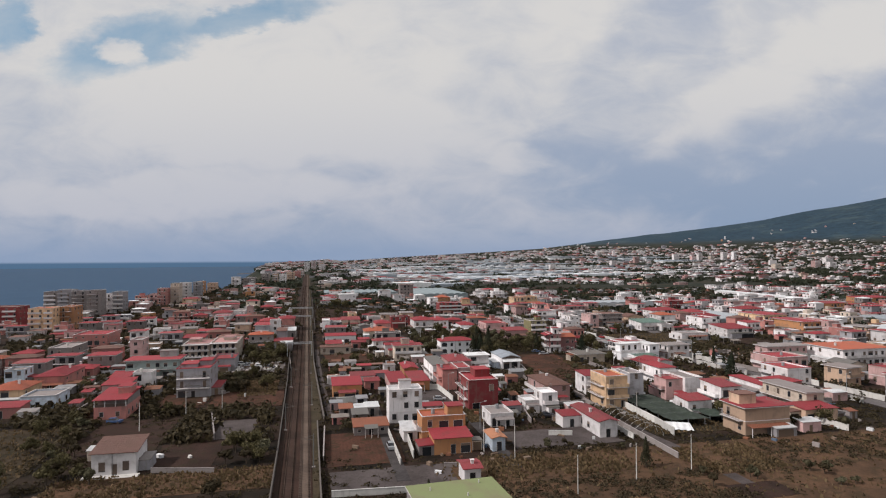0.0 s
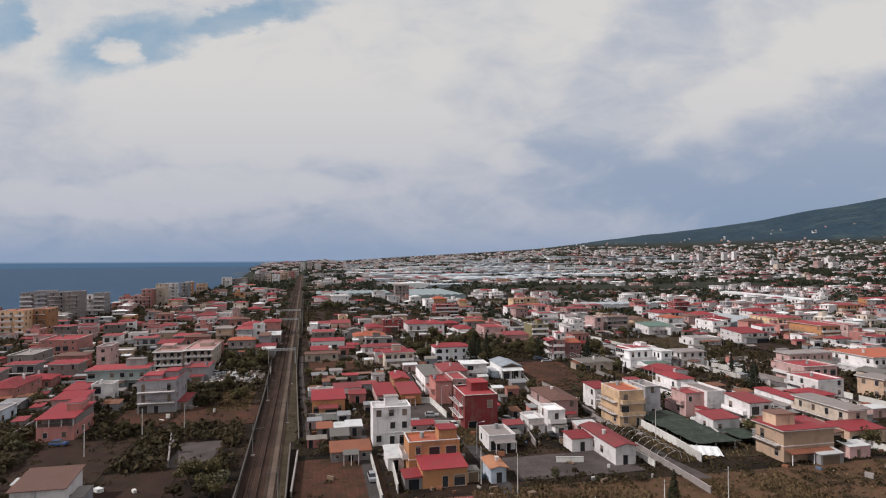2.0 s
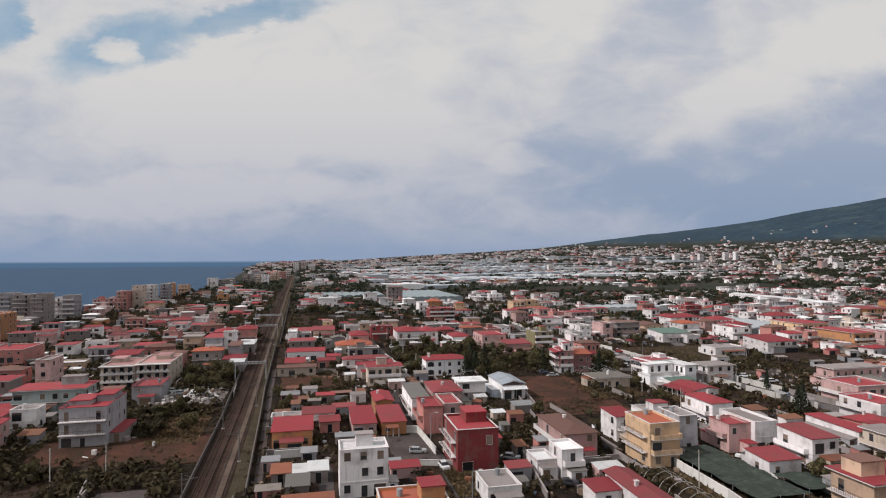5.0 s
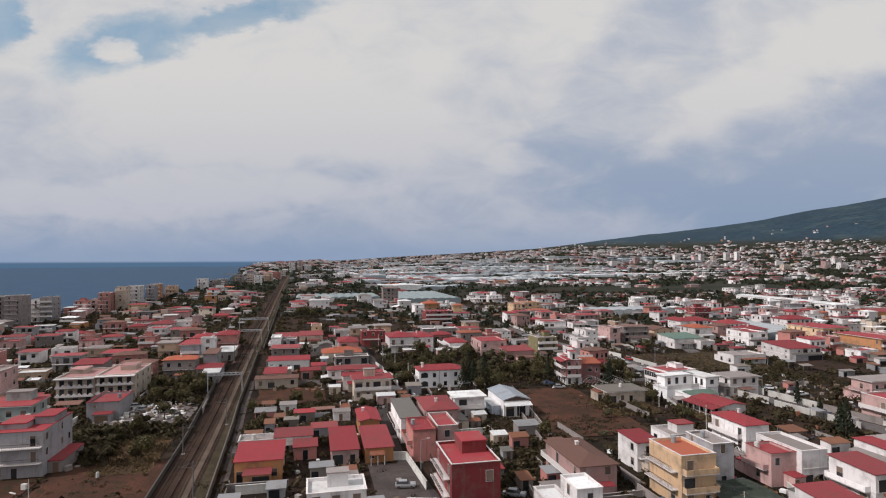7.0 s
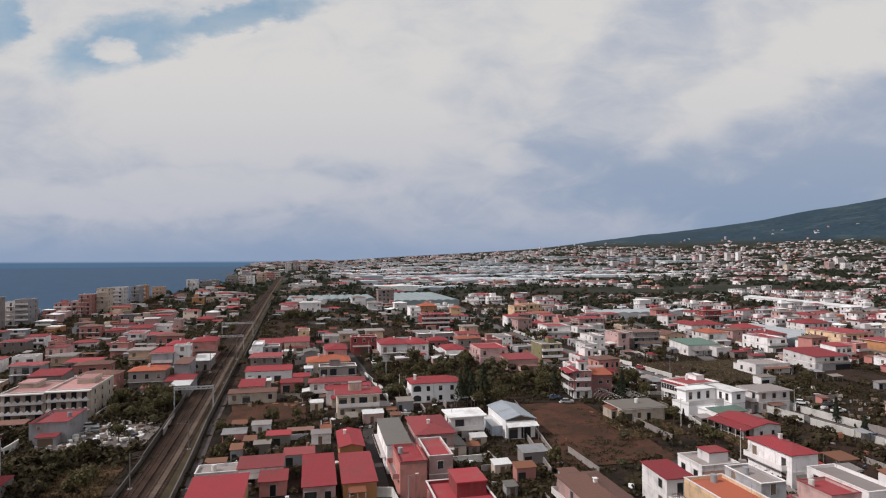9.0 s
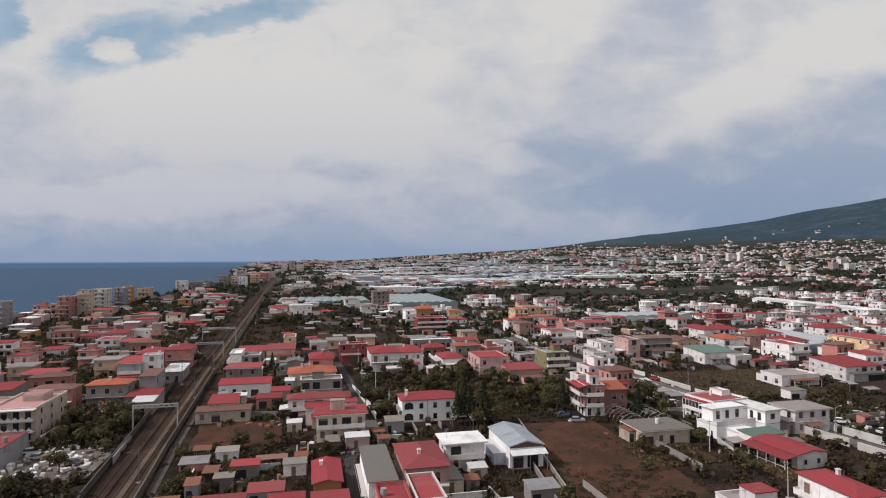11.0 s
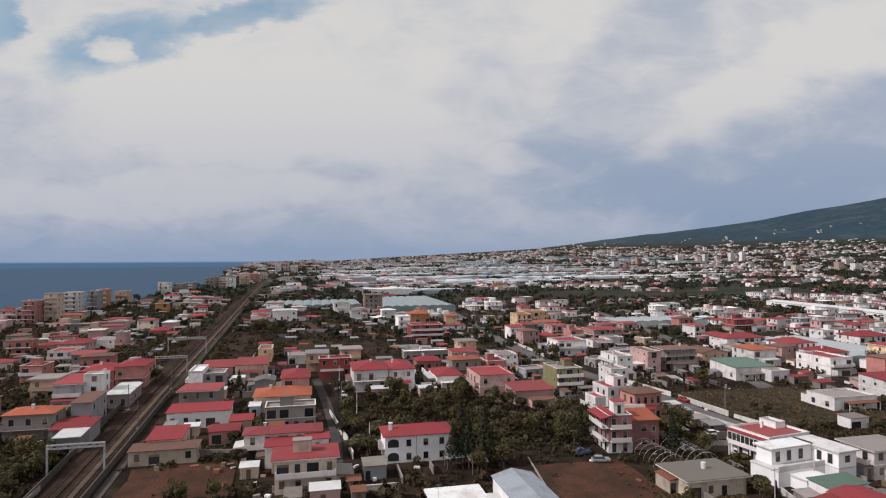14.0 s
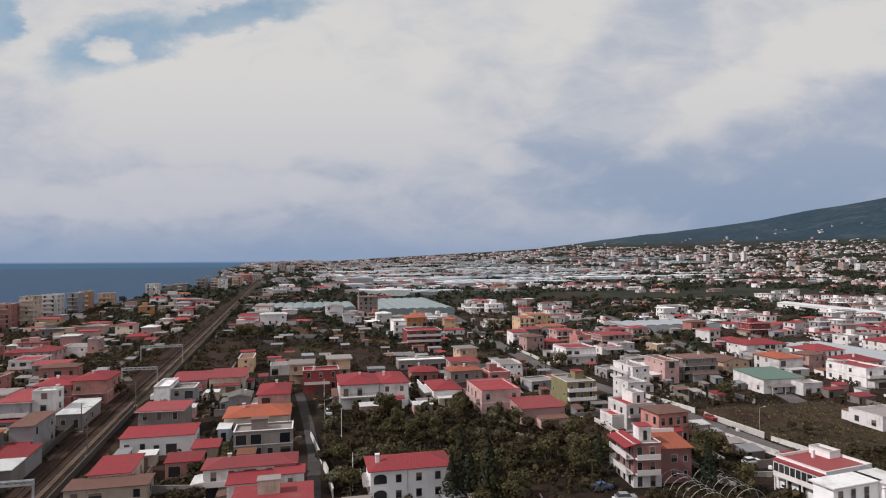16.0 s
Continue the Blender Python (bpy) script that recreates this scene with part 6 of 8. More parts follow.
def greenhouse(x, y, w, d, spans, h=3.6, z=0.0, film=None):
    GLASS_RECTS.append((x, y, x + w, y + d))
    g = hub("greenhouse", x, y, z)
    tagged(g, "long low multi-span plastic film greenhouse", "greenhouse", "greenhouses")
    b = Build()
    s = w / spans
    for i in range(spans):
        a, c = i * s, (i + 1) * s
        pts = [(a, h * .8), (a + s * .2, h * .95), (a + s * .5, h), (a + s * .8, h * .95), (c, h * .8)]
        for (xa, za), (xb, zb) in zip(pts, pts[1:]):
            b.face([(xa, 0, za), (xb, 0, zb), (xb, d, zb), (xa, d, za)])
        b.face([(xx, 0, zz) for xx, zz in pts])
        b.face([(xx, d, zz) for xx, zz in reversed(pts)])
    part("roof", b, film or M_PLASTIC, g)
    part("wall", Build().box(0, 0, -2, w, d, h * .8), film or M_PLASTIC, g)
    if y < 800:
        f = Build()
        for i in range(spans + 1):
            f.box(i * s - .12, -.06, -.5, i * s + .12, d + .06, h * .8 + .06)
        part("gutter_frame", f, M_STEEL, g)


greenhouse(7, 571, 70, 54, 10, 4.2, 9.6, M_FILM)
greenhouse(96, 596, 58, 120, 8, 4.2, 5.6, M_FILM)
rng = random.Random(77)
gh = Build()
for i in range(150):
    for tries in range(30):
        a = radians(rng.uniform(1, 33))
        dd = rng.uniform(1050, 2650) if i < 128 else rng.uniform(800, 1300)
        x, y = dd * math.sin(a), dd * math.cos(a)
        if x > 20 and noise.noise((x * .0016, y * .0016, 9)) > -.25:
            break
    w = rng.uniform(60, 230) * (.6 if dd < 1300 else 1)
    d, spans, h, z = rng.uniform(12, 40), max(2, int(w / 28)), rng.uniform(3.4, 4.4), ground_z(x + w / 2, y + 20) + .6
    GLASS_RECTS.append((x, y, x + w, y + d))
    sw = w / spans
    for j in range(spans):
        xa, xb = x + j * sw, x + (j + 1) * sw
        gh.solid([(xa, y, z - 3), (xb, y, z - 3), (xb, y, z + h * .8), (xa + sw * .5, y, z + h), (xa, y, z + h * .8)],
                 [(xa, y + d, z - 3), (xb, y + d, z - 3), (xb, y + d, z + h * .8), (xa + sw * .5, y + d, z + h), (xa, y + d, z + h * .8)], i % 4)
films = []
for k, c in enumerate(((.68, .70, .73), (.48, .52, .57), (.32, .36, .40), (.74, .74, .74))):
    films.append(worn(f"far_film_{k}", c, dirt=(.2, .21, .2), amount=.4, rough=.45, streak=False, vary=.12, island=True))
tagged(part("distant_greenhouses", gh, films), "long pale plastic film greenhouses across the plain", "greenhouses", kind="stuff")
for x, y, w, d in ((255, 335, 34, 60), (300, 250, 46, 40), (360, 300, 60, 34), (230, 470, 60, 26), (420, 330, 50, 40)):
    greenhouse(x, y, w, d, max(3, int(w / 8)), 3.8, ground_z(x, y) + .5)

MADE = {}
DULL = [k for k in range(26) if variant(k)[3] not in "WCP"]
rng = random.Random(5)
things = 0
FAR = []             # x, y, z, w, d, h of the houses too far to part
gy = 120.0
while gy < 640:
    scale = 1.0 + max(gy - 450, 0) / 1500
    step_y, step_x = 16.0 * scale, 14.5 * scale
    gx = max(-0.5 * gy, coast_x(gy) + 12)
    while gx < 1.3 * gy + 40:
        x, y = gx + rng.uniform(-2.5, 2.5) * scale, gy + rng.uniform(-4.5, 4.5) * scale
        gx += step_x
        k = rng.randrange(26)
        if x < -8 and rng.random() < .75:
            k = rng.choice(DULL)
        w, d, h, wall, roof, opts, label = variant(k)
        dist = math.hypot(x, y)
        pick = rng.random()
        if not in_view(x, y) or dist > 3300 or abs(x + w / 2 - rail_x(y)) < 15 or x < coast_x(y) + 10:
            continue
        patch = noise.noise((x * 0.008, y * 0.008, 3.1))
        if pick > (0.92 if x > -8 else 0.66) or patch < -0.3:
            continue
        if in_rects(x, y, x + w, y + d, HOUSES, .9) or in_rects(x, y, x + w, y + d, OPEN) or in_rects(x, y, x + w, y + d, PLOTS + GLASS_RECTS, .5):
            continue
        if any(near_line(x + w / 2, y + d / 2, r, 10) for r in ROAD_LINES):
            continue
        if y < 470 and x < 300 and things < 200:
            things += 1
            turn = rng.choice((0, 1.5, -2, 4, -4)) + (6 if x > 100 else 0)
            if k in MADE:
                copy_thing(MADE[k], pose(x, y, ground_z(x + w / 2, y + d / 2), 0, 0, turn))
                HOUSES.append((x, y, x + w, y + d))
            else:
                MADE[k] = house(x, y, w, d, h, wall, roof, opts, label, simple=k % 3 != 0, turn=turn)
        else:
            HOUSES.append((x, y, x + w, y + d)) if dist < 600 else None
            FAR.append((x, y, ground_z(x + w / 2, y + d / 2), w * rng.uniform(.7, 1.3), d * .9, h * rng.choice((.6, .75, .9, 1)), rng.random() if x > -8 else rng.uniform(.64, 1), rng.random(), rng.randrange(10 ** 6)))
    gy += step_y

# the wider town, thinning out towards the slopes
for i in range(9000):
    d0 = 600 + 2680 * rng.random() ** .85
    a = radians(rng.uniform(-7, 52))
    if i > 8955:
        d0, a = rng.uniform(3300, 3750), radians(rng.uniform(21, 52))
    x, y = d0 * math.sin(a), d0 * math.cos(a)
    if y < 640 and x < 700 or x < coast_x(y) + 14 or abs(x + 6 - rail_x(y)) < 15 or in_rects(x, y, x + 10, y + 9, OPEN + GLASS_RECTS, 3):
        continue
    patch = .7 * noise.noise((x * 0.004, y * 0.007, 3.1)) + .7 * noise.noise((x * 0.016, y * 0.024, 7.7))
    if patch + rng.uniform(-.25, .25) < (.2 if d0 < 1700 else .1 if d0 < 2700 else -.25) or any(near_line(x + 5, y + 4, r, 11) for r in ROAD_LINES):
        continue
    FAR.append((x, y, ground_z(x + 5, y + 4), rng.uniform(7, 24) if i <= 8955 else rng.uniform(5, 8), rng.uniform(6, 10), rng.choice((2.7, 2.9, 3.0, 3.2, 3.3, 5.6, 6.0)), rng.random() ** 1.15, rng.random(), rng.randrange(10 ** 6)))

# distant houses: every one a body with parapet or hipped roof and window openings
FAR_WALLS = [worn("far_wall_" + WALL_WORDS[c].replace(" ", "_"), WALL_COLOURS[c], island=True, amount=.2) for c in "WPCGSYKO"]
FAR_ROOFS = [worn("far_roof_" + c, ROOF_COLOURS[c], island=True, amount=.35, streak=False, vary=.35) for c in "rkwob"]
nw = len(FAR_WALLS)
fb = Build()
for x, y, z, w, d, h, p, q, seed in FAR:
    r2 = random.Random(seed)
    wk = 0 if p < .62 else (1 if p < .74 else 2 if p < .79 else 3 if p < .90 else 4 if p < .935 else 5 if p < .945 else 6 if p < .99 else 7)
    rk = nw + (0 if q < .34 else 1 if q < .68 else 2 if q < .86 else 3 if q < .89 else 4)
    dist = math.hypot(x, y)
    if dist > 1900 and r2.random() < .05:
        h *= r2.choice((1.6, 2.2, 2.8))
    x1, y1, top = x + w, y + d, z + h
    first = len(fb.v)
    fb.box(x, y, z - 3, x1, y1, top, wk)
    if r2.random() < .4:
        m = min(w, d) / 2
        a, c = (x + m, y + m), (x1 - m, y1 - m)
        if w > d:
            a, c = (x + m, (y + y1) / 2), (x1 - m, (y + y1) / 2)
        e0, e1, f0, f1, rz = x - .5, x1 + .5, y - .5, y1 + .5, top + m * .28
        A, C = (*a, rz), (*c, rz)
        if w > d:
            sides = ([(e0, f0, top + .05), (e1, f0, top + .05), C, A], [(e1, f1, top + .05), (e0, f1, top + .05), A, C], [(e0, f1, top + .05), (e0, f0, top + .05), A], [(e1, f0, top + .05), (e1, f1, top + .05), C])
        else:
            sides = ([(e0, f1, top + .05), (e0, f0, top + .05), A, C], [(e1, f0, top + .05), (e1, f1, top + .05), C, A], [(e0, f0, top + .05), (e1, f0, top + .05), A], [(e1, f1, top + .05), (e0, f1, top + .05), C])
        for s in sides:
            fb.face(s, rk)
    else:
        o = r2.choice((-.25, .5, .6))
        fb.box(x - o, y - o, top, x1 + o, y1 + o, top + .25, rk)
        if r2.random() < .5:
            tx, ty = x + w * r2.uniform(.1, .5), y + d * r2.uniform(.3, .5)
            fb.box(tx, ty, top + .2, tx + w * .35, ty + d * .4, top + 2.5, wk)
    if dist < 1000:
        st = max(1, round(h / 3.1))
        bays = max(2, int(w / 3.2))
        for s in range(st):
            zz = z + (s + .32) * h / st
            for i in range(bays):
                if r2.random() < .55:
                    xx = x + (i + .5) * w / bays
                    hw, hh = r2.choice(((.45, 1.2), (.5, 1.9), (.9, 2.0), (.4, 1.0)))
                    hw = min(hw, .42 * w / bays)
                    fb.face([(xx - hw, y - .04, zz - .25), (xx + hw, y - .04, zz - .25), (xx + hw, y - .04, zz - .25 + hh), (xx - hw, y - .04, zz - .25 + hh)], nw + 5)
            if x > 100:
                for i in range(2):
                    yy = y + (i + .5) * d / 2
                    fb.face([(x - .04, yy + .5, zz), (x - .04, yy - .5, zz), (x - .04, yy - .5, zz + 1.5), (x - .04, yy + .5, zz + 1.5)], nw + 5)
            if s and r2.random() < .35:
                fb.box(x + .3, y - 1.2, z + s * h / st - .15, x1 - .3, y, z + s * h / st + .85, 0)
    # a lower wing or a porch beside most houses
    if r2.random() < .65:
        ww, hh, dd = w * r2.uniform(.3, .7), r2.uniform(2.3, 3.0), r2.uniform(2, 5)
        xx, yy = r2.choice(((x - ww * .6, y + d * .2), (x1 - ww * .3, y + d * .1), (x + w * .2, y - dd)))
        fb.box(xx, yy, z - 3, xx + ww, yy + dd, z + hh, wk)
        fb.box(xx - .2, yy - .2, z + hh, xx + ww + .2, yy + dd + .2, z + hh + .15, r2.choice((rk, nw, nw + 1, nw + 4)))
    # the streets run aslant, more so on the side of the slopes
    an = radians(r2.gauss(4 if x > 60 else 0, 5))
    ca, sa2 = math.cos(an), math.sin(an)
    fb.v[first:] = [(x + (vx - x) * ca - (vy - y) * sa2, y + (vx - x) * sa2 + (vy - y) * ca, vz) for vx, vy, vz in fb.v[first:]]
tagged(part("distant_houses", fb, FAR_WALLS + FAR_ROOFS + [M_GLASS]), "crowd of pale distant town houses with red and grey roofs", "houses", kind="stuff")


# sheds, carports, pens and low walls crowding the plots between the houses
ob = Build()
rng = random.Random(99)
OB = FAR_WALLS + FAR_ROOFS + [M_GLASS, worn("rust_sheet", (.20, .085, .05), island=True, amount=.5), worn("grey_sheet", (.26, .26, .27), island=True, amount=.5), worn("dull_block", (.22, .19, .17), island=True, amount=.5)]
RUST, SHEET, BLOCK = nw + 6, nw + 7, nw + 8
n = 0
while n < 1150:
    y = 112 + 560 * rng.random() ** 1.15
    x = rng.uniform(-.45 * y, 1.2 * y)
    kind = rng.random()
    if kind < .38:
        l, t = rng.uniform(4, 15), .22
        w, d = (l, t) if rng.random() < .5 else (t, l)
    else:
        w, d = rng.uniform(2, 6.5), rng.uniform(2, 4.5)
    if 84 < x < 150 and y < 136 or 96 < x < 205 and 186 < y < 262 and rng.random() < .9 or x < -8 and (y < 205 or x > -48 and y < 300) or 17 < x < 175 and y < 160 and rng.random() < .7 or 46 < x < 92 and y < 250 and rng.random() < .75:
        continue
    if not in_view(x, y, 1) or x < coast_x(y) + 16 or abs(x + w / 2 - rail_x(y)) < 8.5 + w / 2 or in_rects(x, y, x + w, y + d, HOUSES, .35) or in_rects(x, y, x + w, y + d, GLASS_RECTS, .5):
        continue
    if in_rects(x, y, x + w, y + d, PLOTS, .4) and (y < 330 or rng.random() < .8) or in_rects(x, y, x + w, y + d, [OPEN[0]], 0):
        continue
    if any(near_line(x + w / 2, y + d / 2, r, 4.2 + max(w, d) / 2) for r in ROAD_LINES + LANES):
        continue
    n += 1
    g = ground_z(x + w / 2, y + d / 2)
    if kind < .38:
        ob.box(x, y, g - 1, x + w, y + d, g + rng.uniform(.9, 1.9), rng.choice((6, 3, BLOCK, BLOCK, BLOCK, 0)))
        continue
    HOUSES.append((x, y, x + w, y + d))
    h = rng.uniform(1.9, 2.8)
    roof = rng.choice((nw, nw + 1, nw + 4, RUST, RUST, SHEET, SHEET, SHEET, BLOCK))
    if kind < .78:
        ob.box(x, y, g - 1, x + w, y + d, g + h, rng.choice((6, 3, BLOCK, BLOCK, SHEET, 4, 1, 0)))
        dw = rng.uniform(.8, w * .7)
        ob.box(x + .3, y - .03, g, x + .3 + dw - .2, y + .02, g + 1.8, nw + 5)
    else:
        for px in (x + .1, x + w - .25):
            for py in (y + .1, y + d - .25):
                ob.box(px, py, g - .5, px + .15, py + .15, g + h, BLOCK)
    f = rng.uniform(.15, .5)
    o = .25
    q = ((x - o, y - o), (x + w + o, y - o), (x + w + o, y + d + o), (x - o, y + d + o))
    ob.solid([(a, c, g + h + f * k + .004) for (a, c), k in zip(q, (0, 0, 1, 1))], [(a, c, g + h + .08 + f * k) for (a, c), k in zip(q, (0, 0, 1, 1))], roof)
tagged(part("outbuildings", ob, OB), "low sheds, carports and plot walls between the houses", "sheds", kind="stuff")

# ---- trees and scrub ----
def leaf_quads(centres, sizes, rs, face):
    """Small leaf clumps at the given places, turned roughly towards face, the way out of the crown."""
    n = len(centres)
    face = face / np.linalg.norm(face, axis=1)[:, None] + rs.normal(size=(n, 3)) * .38
    a = np.cross(face, rs.normal(size=(n, 3)))
    a /= np.linalg.norm(a, axis=1)[:, None]
    b = np.cross(face, a)
    b /= np.linalg.norm(b, axis=1)[:, None]
    s = np.asarray(sizes)[:, None]
    a, b = a * s, b * s * rs.uniform(.5, .9, size=(n, 1))
    v = np.stack([centres - a - b * .6, centres + a * .3 - b, centres + a + b * .5, centres - a * .4 + b], axis=1).reshape(-1, 3)
    return v, np.arange(4 * n).reshape(n, 4)


def leaf_mesh(name, centres, sizes, mt, rs, face):
    v, f = leaf_quads(np.asarray(centres), sizes, rs, face)
    me = bpy.data.meshes.new(name)
    me.from_pydata(v.tolist(), [], f.tolist())
    me.materials.append(mt)
    me.update()
    return me


def crown_points(rs, n, r, z0, h, lumps=9):
    """Places on the shells of several lumps that make up an uneven crown."""
    c = rs.normal(size=(lumps, 3)) * (r * .42, r * .42, h * .2) + (0, 0, z0 + h * .5)
    lr = rs.uniform(.32, .6, size=lumps) * r
    k = rs.integers(0, lumps, size=n)
    dirs = rs.normal(size=(n, 3))
    dirs /= np.linalg.norm(dirs, axis=1)[:, None]
    return c[k] + dirs * lr[k][:, None] * rs.uniform(.75, 1.05, size=(n, 1)) * (1, 1, .8), dirs


def tree_proto(k):
    rs = np.random.default_rng(40 + k)
    b = Build()
    if k < 6:
        h = (5.2, 4.2, 6.2, 3.6, 4.6, 7.0)[k]
        r = h * .42
        b.tube((0, 0, -.2), (0.1, 0, h * .38), .2, .13, 7)
        for i in range(5):
            an = i * 1.3
            b.tube((0.1, 0, h * .34), (math.cos(an) * r * .55, math.sin(an) * r * .55, h * (.55 + .06 * i)), .1, .03, 5)
        pts, face = crown_points(rs, 680, r, h * .25, h * .75)
        me = leaf_mesh("crown", pts, rs.uniform(.16, .36, size=len(pts)), (M_LEAF, M_OLIVE, M_LEAF, M_OLIVE, M_SCRUB, M_LEAF)[k], rs, face)
        lab = ("leafy dark green fruit tree", "low grey green olive tree", "tall dark green leafy tree", "small olive tree with thin crown",
               "brownish green garden tree", "broad tall dark green tree")[k]
    elif k < 8:
        h = (9.0, 7.0)[k - 6]
        b.tube((0, 0, -.2), (0, 0, h * .95), .22, .03, 7)
        t = rs.uniform(0, 1, size=620) ** .7
        an = rs.uniform(0, math.tau, size=620)
        rad = (1 - t) * h * (.24, .13)[k - 6] * rs.uniform(.5, 1.1, size=620) + .1
        pts = np.stack([np.cos(an) * rad, np.sin(an) * rad, h * .12 + t * h * .88], axis=1)
        me = leaf_mesh("crown", pts, rs.uniform(.16, .34, size=620), M_PINE, rs, np.stack([np.cos(an), np.sin(an), np.full(620, .5)], axis=1))
        lab = ("dark conical conifer in a garden", "slender dark cypress in a garden")[k - 6]
    else:
        h = 4.5
        b.tube((0, 0, -.2), (.15, 0, h), .24, .17, 8)
        pts, sz = [], []
        for i in range(26):
            an, up = i * 2.4, rs.uniform(-.2, 1.0)
            for j in range(10):
                q = (j + 1) / 10
                pts.append((.15 + math.cos(an) * q * 2.4, math.sin(an) * q * 2.4, h + up * q * 1.4 - q * q * 1.5))
                sz.append(.24 * (1.1 - q * .6))
        me = leaf_mesh("crown", pts, np.array(sz), M_LEAF, rs, np.full((len(pts), 3), (0, 0, 1.0)))
        lab = "feathery green palm tree in a garden"
    t = part("tree", b, M_BARK)
    part("crown", me, M_LEAF, t)
    return tagged(t, lab, "tree", "trees of the gardens")


TREES = {}


def tree(k, x, y, s=1.0):
    rng2 = random.Random(int(x * 31 + y * 17))
    m = pose(x, y, ground_z(x, y), 0, 0, rng2.uniform(0, 360))
    if k not in TREES:
        TREES[k] = tree_proto(k)
        TREES[k].matrix_basis = m
        return
    o = copy_thing(TREES[k], m)
    o.scale = (s, s, s * rng2.uniform(.85, 1.15))


def free(x, y, gap=1.2, gap_line=9.0):
    return not (in_rects(x, y, x, y, HOUSES, gap) or any(near_line(x, y, r, 4.2) for r in ROAD_LINES) or abs(x - rail_x(y)) < gap_line)


BARE = [p for p in PLOTS if p[3] < 330 and p[0] < 240]
for k, x, y, s in ((6, 104, 269, .8), (6, 122, 258, 1.0), (6, 124.5, 262, .9), (8, 137, 284, .8), (8, 147, 262, .7), (6, 73, 262, .75), (6, 76, 258, .9), (5, 80, 257, 1.1), (5, 84, 262, 1.0),
                   (7, 165, 221, .9), (6, 160, 208, .6), (2, 52.5, 268, .9), (8, 50, 283, .7), (8, 55, 262, .6), (2, 128, 255, .9), (5, 126, 264, 1.0), (0, -52, 131, .9), (3, -44, 130, .8), (2, -60, 128, 1.0),
                   (6, 69.8, 259.3, 1.15), (6, 73.4, 259.8, 1.3), (6, 76.6, 258.1, 1.4), (6, 73.4, 266.6, 1.2), (2, 73.9, 254.3, 1), (5, 79.6, 260.9, 0.8), (8, 102.0, 268.4, 0.8), (2, 99.7, 272.5, 0.9), (5, 132.4, 272.9, 1.1), (2, 133.7, 270.8, 1.1), (2, 127.1, 269.1, 0.9), (4, 127.6, 262.1, 0.9), (4, 134.4, 261.6, 0.7), (4, 25.1, 267.7, 1.1), (5, 16.4, 463.4, 1.3), (2, 12.9, 456.7, 1.3), (5, 21.1, 454.9, 1.2), (5, -13.2, 355.2, 0.9), (2, -10.6, 351.6, 0.9), (2, 6.1, 326.7, 0.8), (6, 18.0, 334.0, 0.7), (4, 47.7, 283.0, 1), (5, 69.6, 336.0, 1), (5, 146.2, 383.3, 1.2), (2, 137.8, 378.6, 1.1), (5, 209.7, 413.2, 1.2), (2, 212.0, 407.0, 1.2), (5, 324.8, 699.0, 1.3), (5, 154.6, 502.4, 1.2)):
    tree(k, x, y, s)
